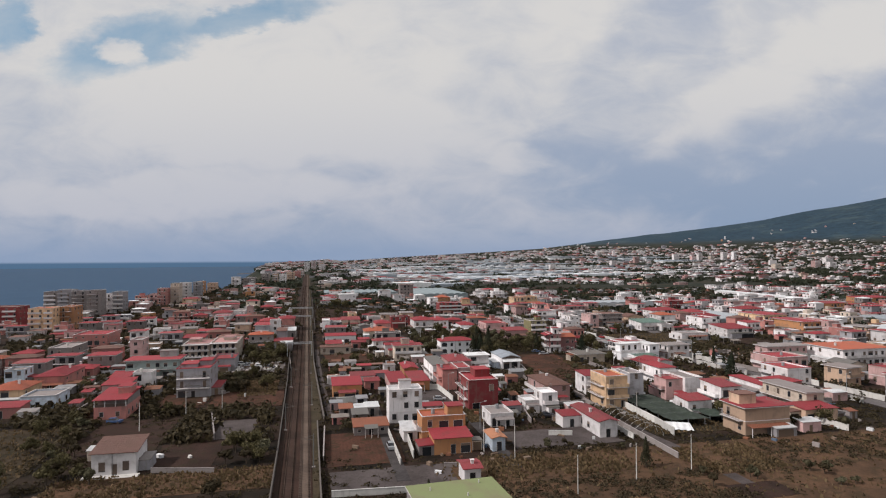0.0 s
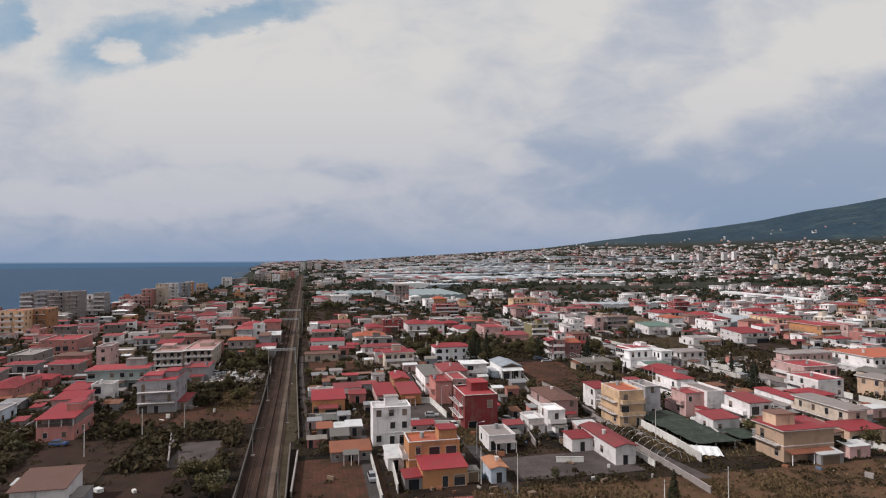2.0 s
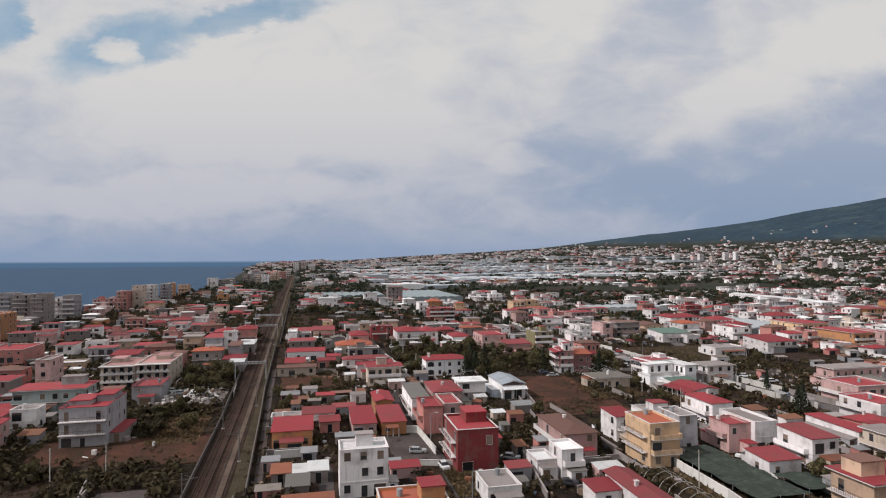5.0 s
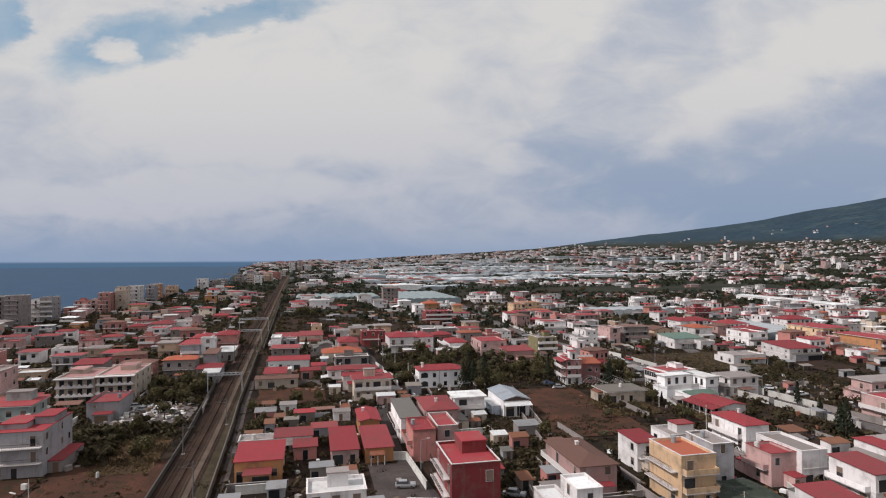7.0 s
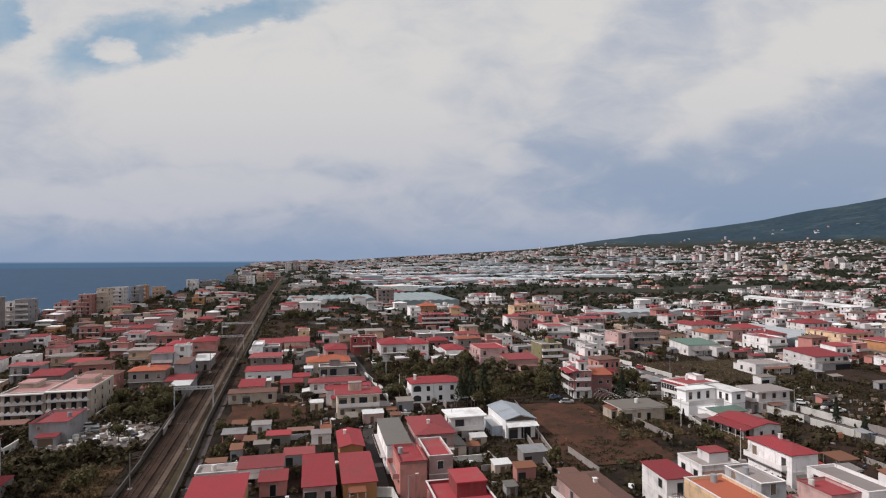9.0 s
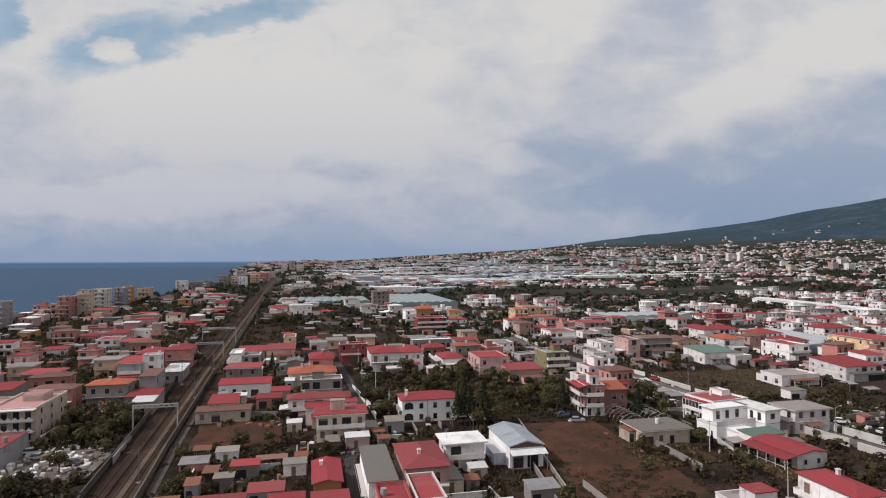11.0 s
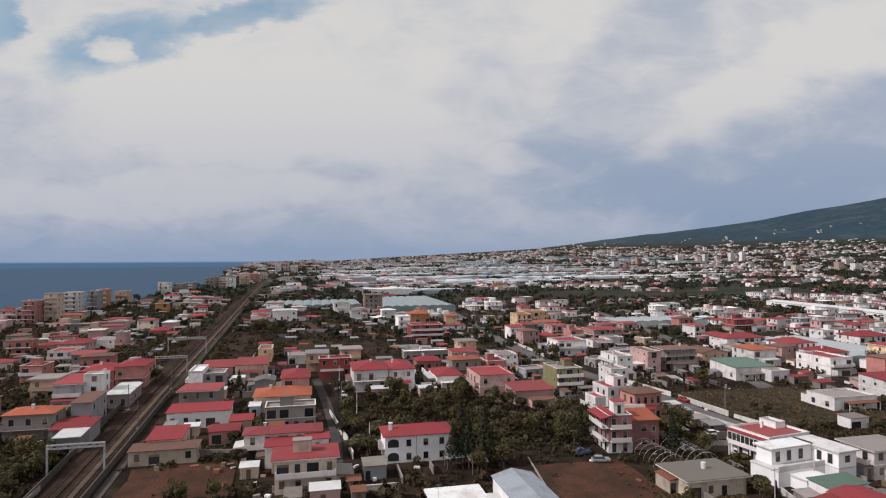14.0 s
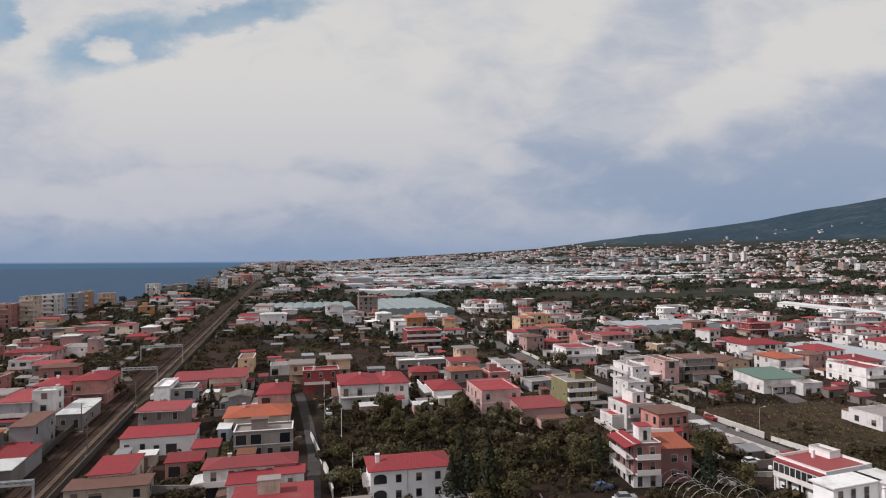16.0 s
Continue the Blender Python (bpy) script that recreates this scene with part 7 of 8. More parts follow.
# single trees of the gardens, beside the line and along the road
for k, x, y, s in (
                   (2, -19.8, 271.8, 0.62), (5, -14.9, 271.5, 0.91), (4, -26.8, 268.6, 0.83), (5, -15.4, 276.7, 0.93), (0, -23.2, 279.0, 0.59), (4, -13.2, 255.6, 0.58), (0, -10.4, 258.3, 0.92), (5, -28.1, 278.7, 0.91), (5, -7.6, 254.7, 0.66),
                   (0, -13.1, 275.3, 0.9), (5, -29.8, 274.4, 0.61), (0, -21.1, 262.2, 0.94), (2, -26.0, 262.8, 0.91), (0, -31.3, 286.8, 0.6), (4, -7.7, 265.3, 0.75), (5, -8.3, 267.7, 0.63), (2, -9.5, 260.3, 0.62), (0, -10.7, 254.3, 0.66),
                   (4, -10.0, 256.6, 0.84), (5, -20.9, 282.7, 0.93), (0, -22.5, 265.9, 0.84), (4, -9.2, 265.0, 0.86), (4, -29.4, 275.3, 0.7), (4, -28.3, 279.6, 0.85), (0, -19.2, 265.1, 0.72), (4, -25.0, 271.2, 0.88),
                   (2, -14.4, 144.9, 0.87), (5, -14.2, 145.9, 0.6), (5, -17.9, 144.1, 0.9), (5, -14.2, 138.6, 0.72), (2, -18.4, 145.5, 0.88), (5, -11.9, 136.4, 0.62), (4, -19.0, 136.5, 0.85), (4, -14.6, 136.4, 0.86), (1, -11.7, 139.8, 0.82),
                   (4, -52.7, 135.8, 0.85), (0, -65.9, 155.2, 0.6), (1, -57.9, 148.0, 0.62), (4, -53.5, 149.1, 0.71), (5, -51.4, 136.5, 0.77), (0, -46.9, 132.7, 0.77), (2, -60.0, 161.3, 0.72), (4, -54.6, 143.9, 0.58), (4, -71.2, 174.1, 0.69),
                   (1, -60.7, 173.6, 0.82), (5, -63.8, 178.2, 0.67), (5, -63.6, 176.8, 0.75), (0, -59.4, 149.9, 0.72), (4, -51.0, 133.4, 0.62), (0, -64.0, 153.0, 0.88), (5, -67.4, 166.1, 0.78), (4, -109.4, 299.4, 0.97), (5, -110.1, 303.1, 0.82),
                   (4, -119.8, 339.4, 0.99), (4, -115.5, 314.2, 0.91), (4, -49.1, 140.8, 0.53), (4, -50.2, 140.2, 0.56), (0, -41.3, 137.0, 0.41), (1, -40.2, 136.9, 0.47), (4, -38.7, 183.8, 0.65), (4, -44.0, 179.2, 0.79), (4, -38.4, 183.5, 0.68),
                   (2, -41.7, 184.0, 0.61), (4, -87.5, 208.8, 0.63), (0, -84.1, 210.9, 0.64), (4, -87.6, 208.3, 0.67), (2, -86.6, 212.5, 0.63), (4, -22.3, 236.5, 0.85), (5, -16.7, 218.3, 0.62), (1, -18.2, 220.7, 0.74), (2, -19.2, 244.5, 0.89),
                   (4, -17.2, 210.4, 0.67), (4, -25.9, 212.7, 0.63), (4, -31.8, 231.1, 0.72), (4, -25.1, 216.9, 0.72), (4, -23.9, 210.2, 0.66), (0, -23.3, 212.0, 0.85), (4, -23.2, 209.4, 0.97), (2, -35.0, 223.7, 0.9), (1, -26.9, 226.0, 0.74),
                   (2, -16.1, 209.7, 0.99), (0, -22.8, 231.4, 0.96), (1, -27.7, 228.5, 0.95), (5, 16.3, 252.9, 0.76), (2, 14.7, 245.8, 0.51), (4, 13.5, 226.4, 0.71), (4, 7.4, 226.8, 0.69), (0, 11.0, 247.9, 0.69), (0, 8.0, 231.3, 0.82),
                   (2, 22.5, 251.8, 0.72), (5, 3.9, 247.0, 0.59), (4, 14.9, 251.9, 0.61), (0, 23.0, 228.6, 0.52), (0, 6.2, 227.0, 0.8), (0, 15.3, 238.1, 0.55), (0, 11.7, 234.4, 0.71), (4, 10.4, 225.8, 0.65), (2, 16.4, 231.5, 0.63),
                   (0, 16.1, 251.9, 0.66), (1, -15.0, 273.1, 0.84), (4, -16.2, 283.0, 0.79), (1, -14.6, 257.9, 0.73), (0, -17.1, 269.4, 0.81), (0, 27.1, 292.3, 0.73), (0, 27.8, 288.8, 0.88), (4, 22.8, 283.0, 0.89), (1, -98.0, 351.8, 0.94),
                   (1, -117.6, 385.9, 0.86), (4, -106.9, 374.2, 0.77), (5, 35.4, 244.1, 0.53), (5, 36.8, 245.4, 0.75), (0, 35.1, 243.6, 0.64), (1, 90.0, 275.3, 0.94), (0, 91.2, 275.9, 0.86), (2, 70.7, 270.1, 0.98), (0, 78.1, 264.1, 0.75),
                   (0, 80.2, 296.1, 0.77), (4, 80.1, 260.8, 0.78), (4, 106.0, 228.6, 0.73), (0, 106.7, 230.6, 0.88), (1, 113.7, 225.6, 0.77), (4, 108.5, 224.9, 0.75), (1, 101.3, 219.6, 0.65), (5, 134.7, 274.1, 0.96), (5, 133.4, 275.9, 0.84),
                   (2, 132.3, 285.8, 1.1), (1, 133.8, 278.0, 1), (6, 148.7, 188.8, 1.1), (6, 149.4, 190.9, 1.1), (2, 121.7, 215.5, 0.66), (2, 121.4, 212.6, 0.74), (6, 69.5, 114.5, 0.66), (6, 69.6, 114.6, 0.67), (8, 121.7, 130.7, 0.61),
                   (4, 123.2, 131.8, 0.83), (4, 122.5, 130.7, 0.67), (3, 105.0, 103.7, 0.59), (1, 101.1, 96.8, 0.48), (3, 87.1, 104.7, 0.62), (3, 81.8, 107.6, 0.67), (3, 87.4, 103.1, 0.6), (3, 78.3, 107.7, 0.51), (3, 82.6, 104.1, 0.69),
                   (4, 81.6, 107.1, 0.67), (3, 101.5, 104.8, 0.67), (4, 76.6, 102.0, 0.51), (4, 102.9, 102.5, 0.6), (1, 104.5, 96.8, 0.43), (4, 62.7, 128.6, 0.37), (4, 58.4, 131.9, 0.41), (3, 61.5, 128.0, 0.38), (4, 69.5, 126.5, 0.37),
                   (3, 70.5, 126.3, 0.48), (4, 58.7, 129.0, 0.44), (4, 65.9, 127.1, 0.37), (2, 129.5, 227.6, 0.95), (4, 124.5, 234.0, 0.81), (2, 121.8, 230.1, 0.85), (4, 241.4, 381.1, 0.96), (4, 309.2, 385.6, 1), (0, 208.1, 371.1, 1.1),
                   (4, 266.3, 348.4, 0.87), (2, 247.6, 356.5, 0.96), (1, 205.0, 370.7, 1.1), (2, 271.8, 386.3, 0.87), (4, 245.1, 383.2, 1.1), (5, 266.3, 335.4, 0.95), (4, 303.9, 367.7, 1), (1, 193.0, 275.6, 0.74), (4, 167.6, 286.0, 0.65),
                   (3, 184.8, 263.8, 0.6), (1, 193.8, 279.6, 0.71), (3, 159.4, 275.6, 0.66), (4, 168.5, 281.9, 0.66), (3, 156.2, 266.0, 0.65), (3, 156.0, 272.1, 0.6), (5, -13.9, 409.7, 0.93), (4, -24.0, 514.0, 1.1), (4, -21.6, 528.2, 0.83),
                   (4, -4.3, 490.4, 0.83), (2, -22.3, 431.9, 0.99), (0, -11.7, 464.2, 1.1), (1, -46.4, 484.5, 1.1), (4, -12.2, 491.6, 1), (0, -20.9, 430.7, 0.96), (2, -46.6, 562.6, 0.9), (4, -72.0, 419.4, 0.76), (0, -60.5, 428.7, 0.75),
                   (5, -82.9, 459.2, 0.61), (4, -89.9, 462.0, 0.61), (0, -59.2, 401.5, 0.67), (0, -77.4, 428.9, 0.61), (1, -89.1, 422.6, 0.76), (0, -28.6, 339.6, 0.7), (5, -86.0, 460.1, 0.85), (4, -38.0, 370.6, 0.92)):
    if free(x, y, .5, 6.0) and not any(near_line(x, y, q, 2.4) for q in LANES):
        tree(k, x, y, s)
rng = random.Random(21)
n_tree = 0
# the orchard
y = 271.0
while y < 328:
    x = 50.0 + rng.uniform(0, 3)
    while x < 113:
        if free(x, y, 1.0) and noise.noise((x * .07, y * .07, 4.4)) > -.14 and rng.random() < .85:
            tree(rng.choice((0, 2, 4, 5, 1, 1, 4)), x + rng.uniform(-1.2, 1.2), y + rng.uniform(-1.2, 1.2), rng.uniform(.65, 1.2))
            n_tree += 1
        x += rng.uniform(4.6, 6.4)
    y += 5.4
# gardens
while n_tree < 150:
    y = 100 + 330 * rng.random() ** 1.2
    x = rng.uniform(-.42 * y, 1.1 * y)
    if in_view(x, y, -1) and free(x, y) and not in_rects(x, y, x, y, BARE, .6) and not any(near_line(x, y, r, 3) for r in LANES):
        if noise.noise((x * .03, y * .03, 1)) > -.12 + (.0 if x < -8 else .05):
            tree(rng.choice((0, 1, 2, 3, 4, 4, 5, 7, 3)), x, y, rng.uniform(.5, .95))
            n_tree += 1

# scrub and weeds round the houses, and the far tree belts
rs = np.random.default_rng(8)


def scatter(n, leaves, place_of, size, spread, tall=.8):
    """Low domes of leaves, three lumps each, wherever place_of finds room."""
    c, s, f = [], [], []
    for _ in range(n):
        got = place_of()
        if got is None:
            continue
        x, y, z, k = got
        d = rs.normal(size=(leaves, 3))
        d /= np.linalg.norm(d, axis=1)[:, None]
        d[:, 2] = np.abs(d[:, 2])
        lump = (rs.normal(size=(3, 3)) * (.6, .6, .1) * spread * k)[rs.integers(0, 3, size=leaves)]
        c.append(d * spread * k * (1, 1, tall) * rs.uniform(.75, 1.05, size=(leaves, 1)) + np.abs(lump) * (0, 0, 1) + lump * (1, 1, 0) + (x, y, z - .1))
        f.append(d)
        s.append(rs.uniform(.6, 1.3, size=leaves) * size * k)
    return np.concatenate(c), np.concatenate(s), np.concatenate(f)


def near_spot():
    y = 95 + 420 * rs.random() ** 1.3
    x = rs.uniform(-.45 * y, 1.15 * y)
    if not in_view(x, y, 0) or not free(x, y, .4, 4.6) or any(near_line(x, y, r, 2.2) for r in LANES):
        return None
    if in_rects(x, y, x, y, BARE, 0) and rs.random() < .88:
        return None
    if noise.noise((x * .045, y * .045, 5)) < -.1 and rs.random() < .8 or x < -8 and y < 215 and rs.random() < .6:
        return None
    return x, y, ground_z(x, y), rs.uniform(.4, 1.5) * (1 + y / 600)


# thickets: left and right of the line, by the orchard and along the road
THICKETS = ((-46, 211, -11, 241), (3, 221, 24, 255), (112, 236, 132, 262), (84, 96, 130, 126), (48, 184, 84, 248), (118, 262, 136, 284),
            (150, 244, 200, 275), (49, 268, 114, 328), (-40, 262, -12, 296), (-95, 178, -62, 215), (-40, 188, -9.5, 212), (5, 270, 26, 282), (-30, 136, -14, 158))


THICK_P = np.array([(r[2] - r[0]) * (r[3] - r[1]) * (.16 if r[2] < -8 and r[3] < 216 else 2.2 if r[3] < 245 else .6 if r[0] == 49 else 1) for r in THICKETS])
THICK_P /= THICK_P.sum()


def thicket_spot():
    k = rs.choice(len(THICKETS), p=THICK_P)
    x0, y0, x1, y1 = THICKETS[k]
    x, y = rs.uniform(x0, x1), rs.uniform(y0, y1)
    if not free(x, y, .7) or any(near_line(x, y, r, 2.4) for r in LANES) or in_rects(x, y, x, y, BARE, 0):
        return None
    return x, y, ground_z(x, y), rs.uniform(.7, 2.3)


c, s, f = scatter(4600, 34, thicket_spot, .17, .55, .95)
tagged(part("thicket", leaf_mesh("thicket", c, s, M_BUSH, rs, f), M_BUSH), "dense dark green bushes and brambles in the gardens", "bushes", kind="stuff")
c, s, f = scatter(24000, 15, near_spot, .19, .6, .4)
tagged(part("undergrowth", leaf_mesh("undergrowth", c, s, M_SCRUB, rs, f), M_SCRUB), "dark green and brown scrub and weeds between houses", "undergrowth", kind="stuff")


# low scrub on the open fields, by stretch and how thick it stands
FIELD_SCRUB = ((34, 94, 84, 112, 3), (38, 126.5, 72, 131, 3), (86, 106, 126, 119, 1.3), (100, 119, 128, 128, .9), (122, 97, 165, 124, 1.3), (-70, 121, -10, 133, .5), (-95, 128, -58, 178, .7), (-58, 146, -28, 186, .5),
               (78, 205, 108, 222, 1.2), (96, 222, 108, 250, .5), (4, 221, 24, 252, .8), (154, 258, 204, 300, .9), (-35, 186, -12, 228, .6), (47, 184, 84, 226, .8), (204, 262, 245, 320, .6), (-16.5, 250, -11.5, 340, 2.2), (80, 205, 107, 236, .9))
SCRUB_P = np.array([(r[2] - r[0]) * (r[3] - r[1]) * r[4] for r in FIELD_SCRUB])
SCRUB_P /= SCRUB_P.sum()


def field_spot():
    x0, y0, x1, y1, _ = FIELD_SCRUB[rs.choice(len(FIELD_SCRUB), p=SCRUB_P)]
    x, y = rs.uniform(x0, x1), rs.uniform(y0, y1)
    if not free(x, y, .5, 6) or noise.noise((x * .09, y * .14, 6)) < -.12 or any(near_line(x, y, r, 2.2) for r in LANES):
        return None
    return x, y, ground_z(x, y), rs.uniform(.5, 1.5)


c, s, f = scatter(5200, 26, field_spot, .15, .55, .75)
tagged(part("field_scrub", leaf_mesh("field_scrub", c, s, M_WEEDS, rs, f), M_WEEDS), "brown olive scrub and tall weeds on open fields", "scrub", kind="stuff")


def garden_spot():
    y = 150 + 520 * rs.random()
    x = rs.uniform(-.45 * y, 1.15 * y) if rs.random() < .58 else rs.uniform(-.45 * y, -12)
    if not in_view(x, y, 0) or x < coast_x(y) + 14 or not free(x, y, 1.0, 8.0) or in_rects(x, y, x, y, GLASS_RECTS, 1.5) or any(near_line(x, y, r, 3) for r in LANES):
        return None
    if in_rects(x, y, x, y, BARE, 1):
        return None
    return x, y, ground_z(x, y) + .5, rs.uniform(.8, 1.7)


c, s, f = scatter(12500, 24, garden_spot, .40, 1.0, 1.15)
tagged(part("garden_bushes", leaf_mesh("garden_bushes", c, s, M_BUSH, rs, f), M_BUSH), "dark bushes and low trees in gardens between houses", "bushes", kind="stuff")


def far_spot():
    d = 430 + 2850 * rs.random() ** .75
    a = radians(rs.uniform(-9, 52))
    x, y = d * math.sin(a), d * math.cos(a)
    if x < coast_x(y) + 20 or abs(x - rail_x(y)) < 6.5 or (d < 620 and in_rects(x, y, x, y, HOUSES, .5)) or in_rects(x, y, x, y, GLASS_RECTS, 1):
        return None
    if noise.noise((x * .006, y * .006, 2)) < -.18:
        return None
    return x, y, ground_z(x, y) + .6, rs.uniform(1.1, 2.4) * (1 + min(d, 1500) / 3500)


c, s, f = scatter(19000, 12, far_spot, .75, 1.25, 1.0)
tagged(part("distant_trees", leaf_mesh("distant_trees", c, s, M_GROVE, rs, f), M_GROVE), "dark green tree clumps among the distant houses", "trees", kind="stuff")


# dry grass standing on the rough plots
def blades(n):
    v = []
    while len(v) < n * 4:
        x0, y0, x1, y1 = GRASSY[rs.integers(0, len(GRASSY))]
        x, y = rs.uniform(x0, x1), rs.uniform(y0, y1)
        if noise.noise((x * .12, y * .12, 8)) < rs.uniform(-.5, .25) or in_rects(x, y, x, y, HOUSES, .2):
            continue
        g, h, w = ground_z(x, y), rs.uniform(.25, .75), rs.uniform(.12, .4)
        an = rs.uniform(0, math.pi)
        dx, dy = math.cos(an) * w, math.sin(an) * w
        lx, ly = rs.normal(size=2) * .15
        v += [(x - dx, y - dy, g), (x + dx, y + dy, g), (x + dx * .7 + lx, y + dy * .7 + ly, g + h), (x - dx * .7 + lx, y - dy * .7 + ly, g + h * .8)]
    me = bpy.data.meshes.new("dry_grass")
    me.from_pydata(v, [], [(4 * i, 4 * i + 1, 4 * i + 2, 4 * i + 3) for i in range(len(v) // 4)])
    me.materials.append(M_STRAW)
    return me


tagged(part("dry_grass", blades(16000), M_STRAW), "tufts of dry straw-coloured grass on rough plots", "grass", kind="stuff")

# ---- garden sheds, cars, poles and clutter ----
SHEDS = {}


def shed(k, x, y, turn):
    w, d, h = ((2.6, 2.2, 2.1), (3.6, 2.6, 2.3), (4.6, 3.0, 2.4), (3.0, 4.2, 2.2), (5.5, 3.2, 2.6), (2.2, 2.2, 2.0))[k]
    HOUSES.append((x, y, x + w, y + d))
    if k in SHEDS:
        copy_thing(SHEDS[k], pose(x, y, ground_z(x + w / 2, y + d / 2), 0, 0, turn))
        return
    e = hub("shed", x, y, ground_z(x + w / 2, y + d / 2), turn)
    words = ("rusty", "white", "grey", "red", "white", "dark")[k]
    tagged(e, f"small rendered garden shed with a {words} sheet roof", "shed", "garden sheds")
    part("wall", Build().box(0, 0, -.6, w, d, h), wall_mat("KCWKPG"[k]), e)
    part("roof", Build().solid([(-.2, -.2, h), (w + .2, -.2, h), (w + .2, d + .2, h + .35), (-.2, d + .2, h + .35)],
                               [(-.2, -.2, h + .07), (w + .2, -.2, h + .07), (w + .2, d + .2, h + .42), (-.2, d + .2, h + .42)]), roof_mat("qwkrwd"[k], True), e)
    part("door", Build().box(w * .35, -.04, 0, w * .35 + .9, .02, 1.85), M_WOOD, e)
    SHEDS[k] = e


rng = random.Random(61)
n = 0
spec = [r for r in HOUSES if r[1] < 360 and -110 < r[0] < 170]
while n < 80:
    r = rng.choice(spec)
    x, y = rng.uniform(r[0] - 8, r[2] + 5), rng.uniform(r[1] - 9, r[3] + 3)
    if not in_rects(x - .6, y - .6, x + 6, y + 4.5, HOUSES, 0) and abs(x - rail_x(y)) > 11 and not in_rects(x, y, x + 5, y + 4, BARE, .3) \
            and not any(near_line(x + 2, y + 1.5, q, 5) for q in LANES + ROAD_LINES):
        shed(rng.randrange(6), x, y, 0)
        n += 1

# plot walls
n = 0
while n < 75:
    r = rng.choice(spec)
    side = rng.choice("FLR")
    g = rng.uniform(2.5, 6)
    if side == "F":
        x0, y0, x1, y1 = r[0] - 1, r[1] - g, r[2] + rng.uniform(0, 5), r[1] - g
    else:
        x0 = x1 = (r[0] - g) if side == "L" else (r[2] + g)
        y0, y1 = r[1] - rng.uniform(1, 7), r[3]
    if in_rects(min(x0, x1) - .3, min(y0, y1) - .3, max(x0, x1) + .3, max(y0, y1) + .3, HOUSES, 0) or abs((x0 + x1) / 2 - rail_x(y0)) < 13:
        continue
    if any(near_line((x0 + x1) / 2, (y0 + y1) / 2, q, 4) or near_line(x0, y0, q, 3) or near_line(x1, y1, q, 3) for q in LANES + ROAD_LINES) or in_rects(x0, y0, x1, y1, BARE, .2):
        continue
    garden_wall(x0, y0, x1, y1, rng.uniform(1.1, 1.9), rng.choice((M_CONC, M_CONC, M_PALE)))
    n += 1


def car_proto(colour, word):
    e = hub("car", 0, 0, 0)
    tagged(e, f"parked {word} small family car with dark windows", "car", "parked cars")
    paint = worn("car_paint_" + word, colour, amount=.08, rough=.3, streak=False)
    b = Build()
    low = [(-.82, -2.0), (.82, -2.0), (.86, 0), (.82, 1.95), (-.82, 1.95), (-.86, 0)]
    b.solid([(x * .94, y, .28) for x, y in low], [(x, y, .62) for x, y in low])
    b.solid([(x, y, .62) for x, y in low], [(x * .93, y * .98, .88) for x, y in low])
    part("body", b, paint, e)
    c = Build()
    c.solid([(-.76, -1.0, .88), (.76, -1.0, .88), (.76, 1.75, .88), (-.76, 1.75, .88)], [(-.6, -.35, 1.36), (.6, -.35, 1.36), (.6, 1.3, 1.36), (-.6, 1.3, 1.36)])
    part("cabin_glass", c, M_GLASS, e)
    part("cabin_roof", Build().box(-.6, -.33, 1.36, .6, 1.28, 1.42), paint, e)
    for wx in (-.78, .78):
        for wy in (-1.25, 1.25):
            part("wheel", Build().tube((wx - .1, wy, .3), (wx + .1, wy, .3), .3, .3, 12), M_SHUTTER, e)
    return e


CARS = [car_proto(c, w) for c, w in (((.72, .72, .72), "white"), ((.32, .33, .35), "silver"), ((.05, .05, .06), "black"), ((.35, .03, .03), "red"), ((.06, .1, .2), "blue"))]
USED = [False] * 5
for i, (x, y, turn) in enumerate(((42.3, 172, 5), (38.5, 183, 80), (103.0, 168, 4), (104.2, 176, 0), (101.5, 172, 90), (102.8, 256.5, 80), (101, 262, 95), (31, 152, 10), (24, 150, 85),
                                  (-22, 252, 85), (-27, 255, 95), (-18, 249, 60), (-30, 259, 90), (154, 300, 4), (158, 262, 5), (163, 210, 3), (165, 190, 2), (50.8, 290, 1), (50.2, 320, 2),
                                  (58, 174, 60), (64, 157, 80), (140, 268, 90), (146, 266, 85), (17.7, 139, 2), (-54, 178, 80), (172, 240, 60), (178, 236, 75), (175, 230, 90), (183, 245, 80))):
    k = (0, 1, 2, 0, 3, 1, 4, 0, 2)[i % 9]
    m = pose(x, y, ground_z(x, y) + .12, 0, 0, turn)
    if USED[k]:
        copy_thing(CARS[k], m)
    else:
        CARS[k].matrix_basis, USED[k] = m, True


def pole(x, y, h=7.5, lamp=False):
    b = Build().tube((0, 0, -.2), (0, 0, h), .11, .07, 7)
    p = part("street_lamp" if lamp else "utility_pole", b, M_PALE if not lamp else M_STEEL)
    if lamp:
        part("arm", Build().tube((0, 0, h - .1), (1.4, 0, h + .25), .05, .04), M_STEEL, p)
        part("lamp_head", Build().box(1.2, -.14, h + .18, 1.85, .14, h + .32), M_TRIM, p)
        tagged(p, "grey steel street lamp with a single arm", "street lamp", "street lamps")
    else:
        part("crossbar", Build().box(-.7, -.05, h - .5, .7, .05, h - .4), M_WOOD, p)
        tagged(p, "pale concrete utility pole beside a plot", "utility pole", "utility poles")
    p.matrix_world = pose(x, y, ground_z(x, y))


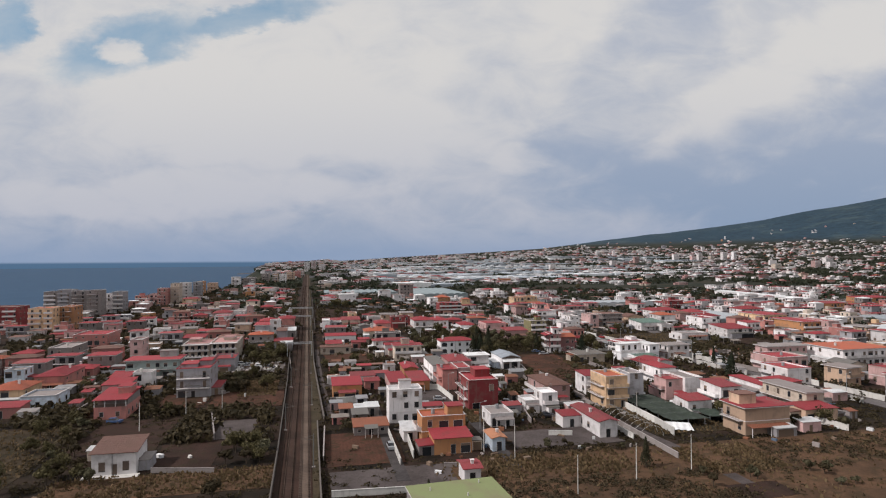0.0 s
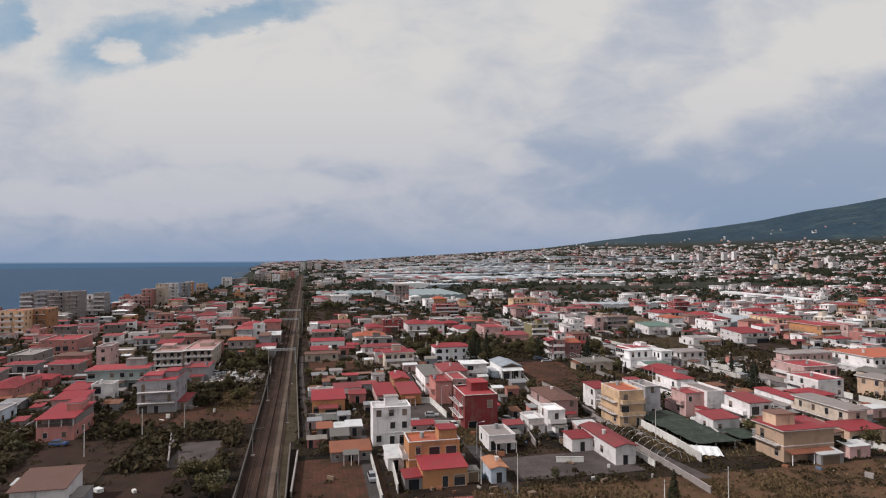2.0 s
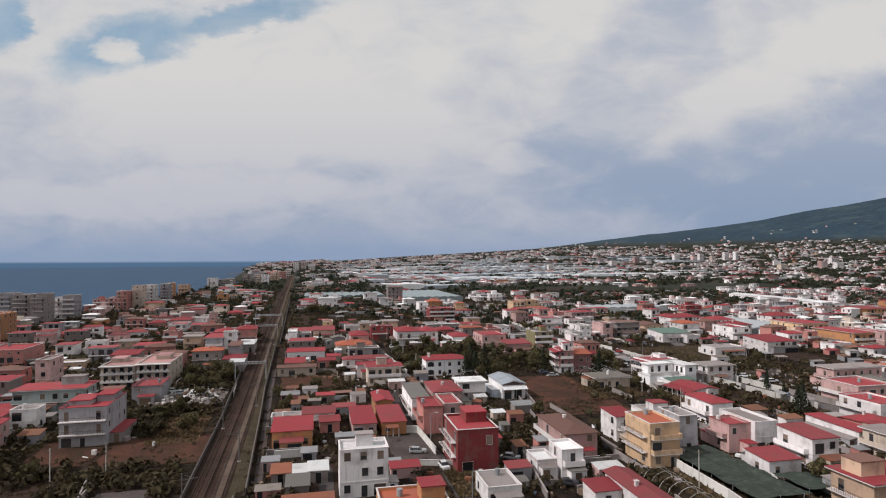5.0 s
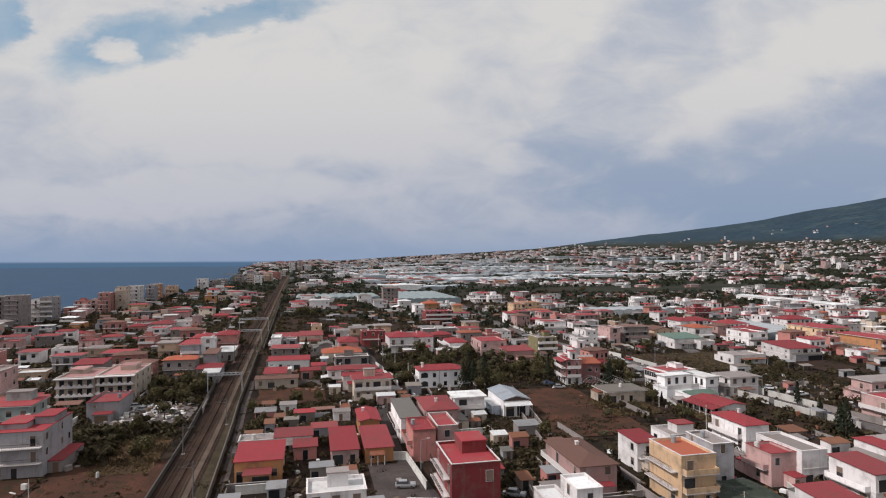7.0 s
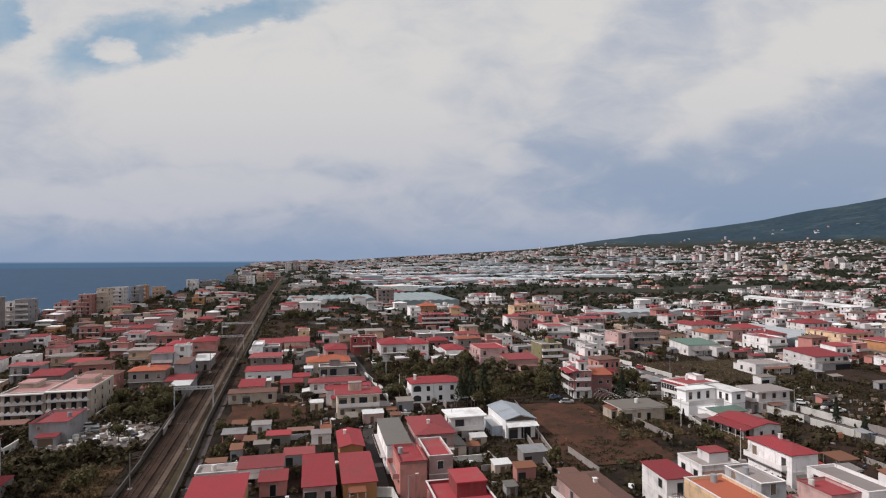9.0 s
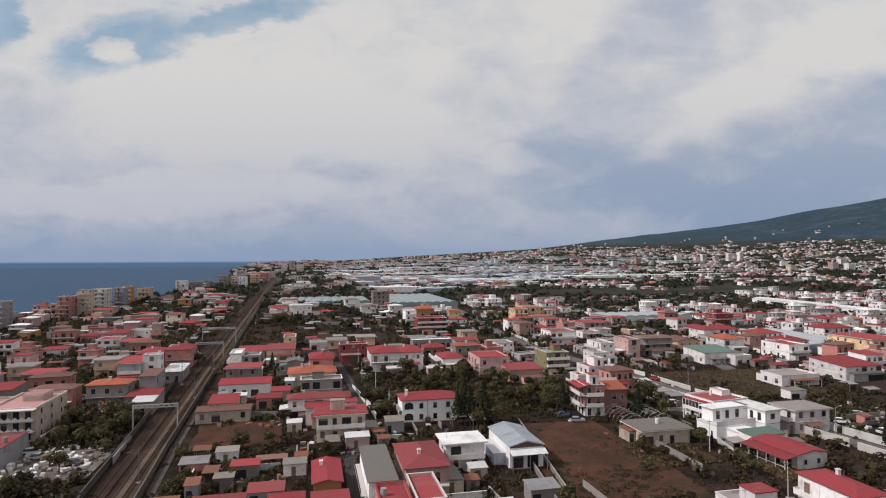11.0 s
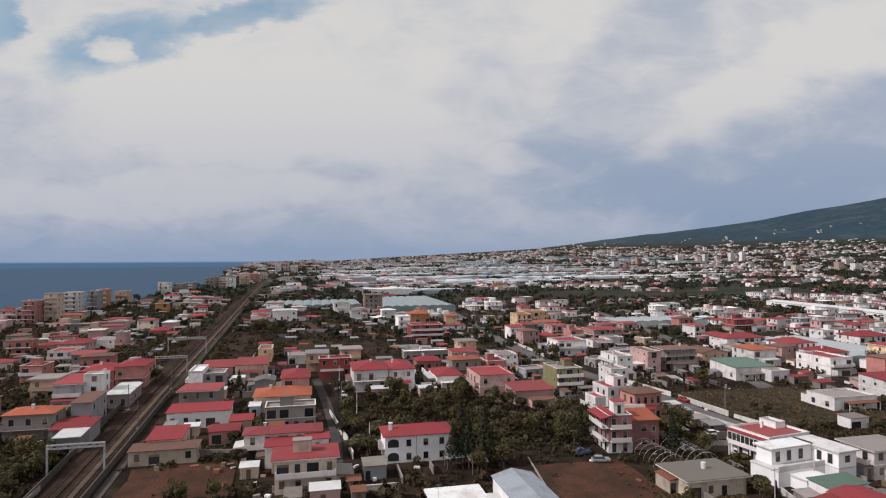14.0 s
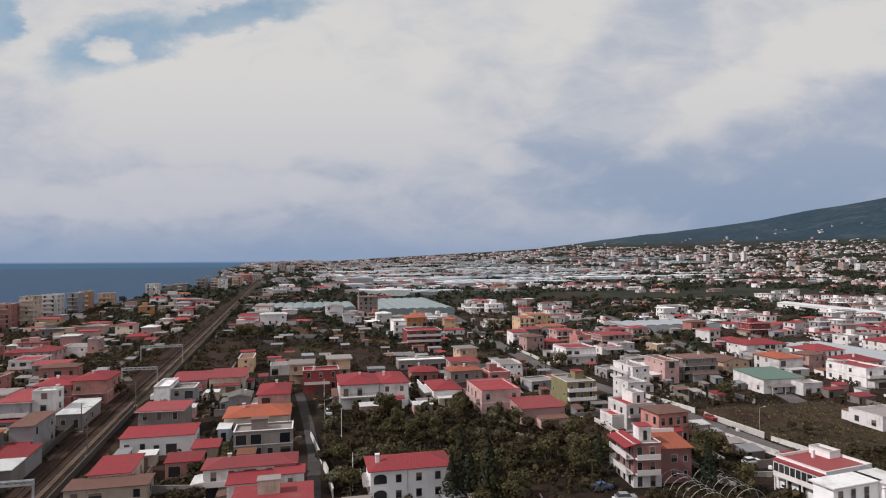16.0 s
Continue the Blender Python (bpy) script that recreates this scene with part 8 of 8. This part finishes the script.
for x, y in ((49, 104), (63.5, 108), (78, 111), (-58, 122), (-26.5, 182), (-36, 180), (44, 126), (38.5, 132), (-45, 168), (122.5, 228), (139, 236), (52.5, 300), (53, 270), (49.2, 330), (88, 150), (105.5, 178), (118, 200)):
    pole(x, y)
for x, y in ((162, 232), (157, 285), (149.5, 330), (139, 380), (168.5, 160), (42.6, 150), (42.9, 190), (48.8, 310)):
    pole(x, y, 7, True)


def hoop_tunnel(x, y, w, d, n, name="tunnel_frame"):
    """Bare steel hoops of a polytunnel."""
    e = hub(name, x, y, ground_z(x, y))
    tagged(e, "bare steel hoops of an uncovered polytunnel", "polytunnel", "polytunnel frames")
    for i in range(n):
        b = Build()
        yy = d * i / (n - 1)
        p = [(w / 2 - math.cos(a) * w / 2, yy, math.sin(a) * w * .42) for a in [math.pi * j / 10 for j in range(11)]]
        b.pipe(p, .032, 5)
        part("hoop", b, M_PALE, e)
    part("ridge_pipe", Build().tube((w / 2, 0, w * .42), (w / 2, d, w * .42), .03, .03, 5), M_STEEL, e)


hoop_tunnel(113, 250, 7, 16, 9)
hoop_tunnel(121, 250, 7, 12, 7)
hoop_tunnel(79.6, 134, 6.5, 22, 9)


M_NET = worn("green_shade_net", (0.035, 0.048, 0.036), dirt=(0.10, 0.12, 0.10), amount=0.5, scale=0.5, streak=False)
kinds_white = worn("white_sheeting", (.72, .72, .72), island=True)


def shade_net(x, y, w, d, h=2.3):
    """A sagging net stretched over posts and wires."""
    e = hub("shade_net", x, y, ground_z(x, y))
    tagged(e, "sagging dark green shade net stretched over thin posts", "shade net", "shade nets")
    nx, ny = int(w / 1.2), int(d / 1.2)
    b = Build()
    for j in range(ny + 1):
        for i in range(nx + 1):
            fx, fy = i / nx, j / ny
            sag = .35 * abs(math.sin(fx * math.pi * w / 5)) + .25 * abs(math.sin(fy * math.pi * d / 6)) + .3 * noise.noise((x + fx * w * .4, y + fy * d * .4, 0))
            b.v.append((fx * w, fy * d, h - sag))
    for j in range(ny):
        for i in range(nx):
            q = j * (nx + 1) + i
            b.f.append((q, q + 1, q + nx + 2, q + nx + 1))
            b.k.append(0)
    part("net", b, M_NET, e)
    for i in range(int(w / 5) + 1):
        for j in range(int(d / 6) + 1):
            part("post", Build().tube((min(i * 5, w - .05), min(j * 6, d - .05), -.2), (min(i * 5, w - .05), min(j * 6, d - .05), h - .02), .05, .05, 6), M_STEEL, e)


shade_net(91.5, 139, 12, 29)
shade_net(104.5, 141, 8, 9, 2.0)
torn = Build()
for i in range(9):
    fall = .25 * (i % 2)
    torn.v += [(89.6 + i * .7, 137.2 - i * .35, .35 + fall), (89.8 + i * .7, 138.8 - i * .35, 1.3 + fall), (90 + i * .7, 140 - i * .35, 1.75)]
for i in range(8):
    for j in range(2):
        q = i * 3 + j
        torn.f.append((q, q + 3, q + 4, q + 1))
        torn.k.append(0)
tagged(part("plastic_cover", torn, kinds_white), "torn white plastic film hanging over a wall end", "plastic sheet")

# odds and ends lying about in yards and gardens
cb = Build()
rng = random.Random(4)
kinds = [M_PALE, M_CONC, worn("rusty_iron", (.22, .09, .05), island=True), worn("old_planks", (.2, .14, .1), island=True), worn("blue_plastic", (.09, .13, .19), island=True), worn("white_sheeting", (.72, .72, .72), island=True)]
n = 0
while n < 1100:
    if rng.random() < .84:
        r = rng.choice(spec)
        x, y = rng.uniform(r[0] - 9, r[2] + 9), rng.uniform(r[1] - 10, r[3] + 5)
    elif rng.random() < .5:
        x, y = rng.uniform(-37, -13), rng.uniform(243, 262)
    else:
        x, y = rng.uniform(168, 200), rng.uniform(205, 258)
    if in_rects(x, y, x, y, HOUSES, .6) or abs(x - rail_x(y)) < 9 or any(near_line(x, y, q, 2.6) for q in LANES + ROAD_LINES):
        continue
    w, d, h = rng.uniform(.15, .9), rng.uniform(.12, .6), rng.uniform(.1, .7) * rng.choice((1, 1, 1.6))
    an = rng.uniform(0, 3.14)
    c, s = math.cos(an), math.sin(an)
    ring = [(x + px * c - py * s, y + px * s + py * c) for px, py in ((-w, -d), (w, -d), (w, d), (-w, d))]
    g = ground_z(x, y)
    cb.solid([(px, py, g - .1) for px, py in ring], [(px, py, g + .1 + h) for px, py in ring], rng.choice((1, 1, 2, 2, 3, 3, 3, 3, 4, 5) if x > -10 else (0, 0, 1, 1, 3, 5)))
    n += 1
tagged(part("yard_clutter", cb, kinds), "planks, crates, sheeting and scrap lying in yards", "clutter", kind="stuff")

# breakwater off the far headland
wb = Build()
for i in range(14):
    x, y = -262 + i * 6.5, 2150 + i * 16
    wb.box(x - 9, y - 4, -5, x + 9, y + 4, -1.6 + rng.uniform(0, 1.2))
tagged(part("breakwater", wb, M_CONC), "low dark stone breakwater in the sea", "breakwater", kind="structure")
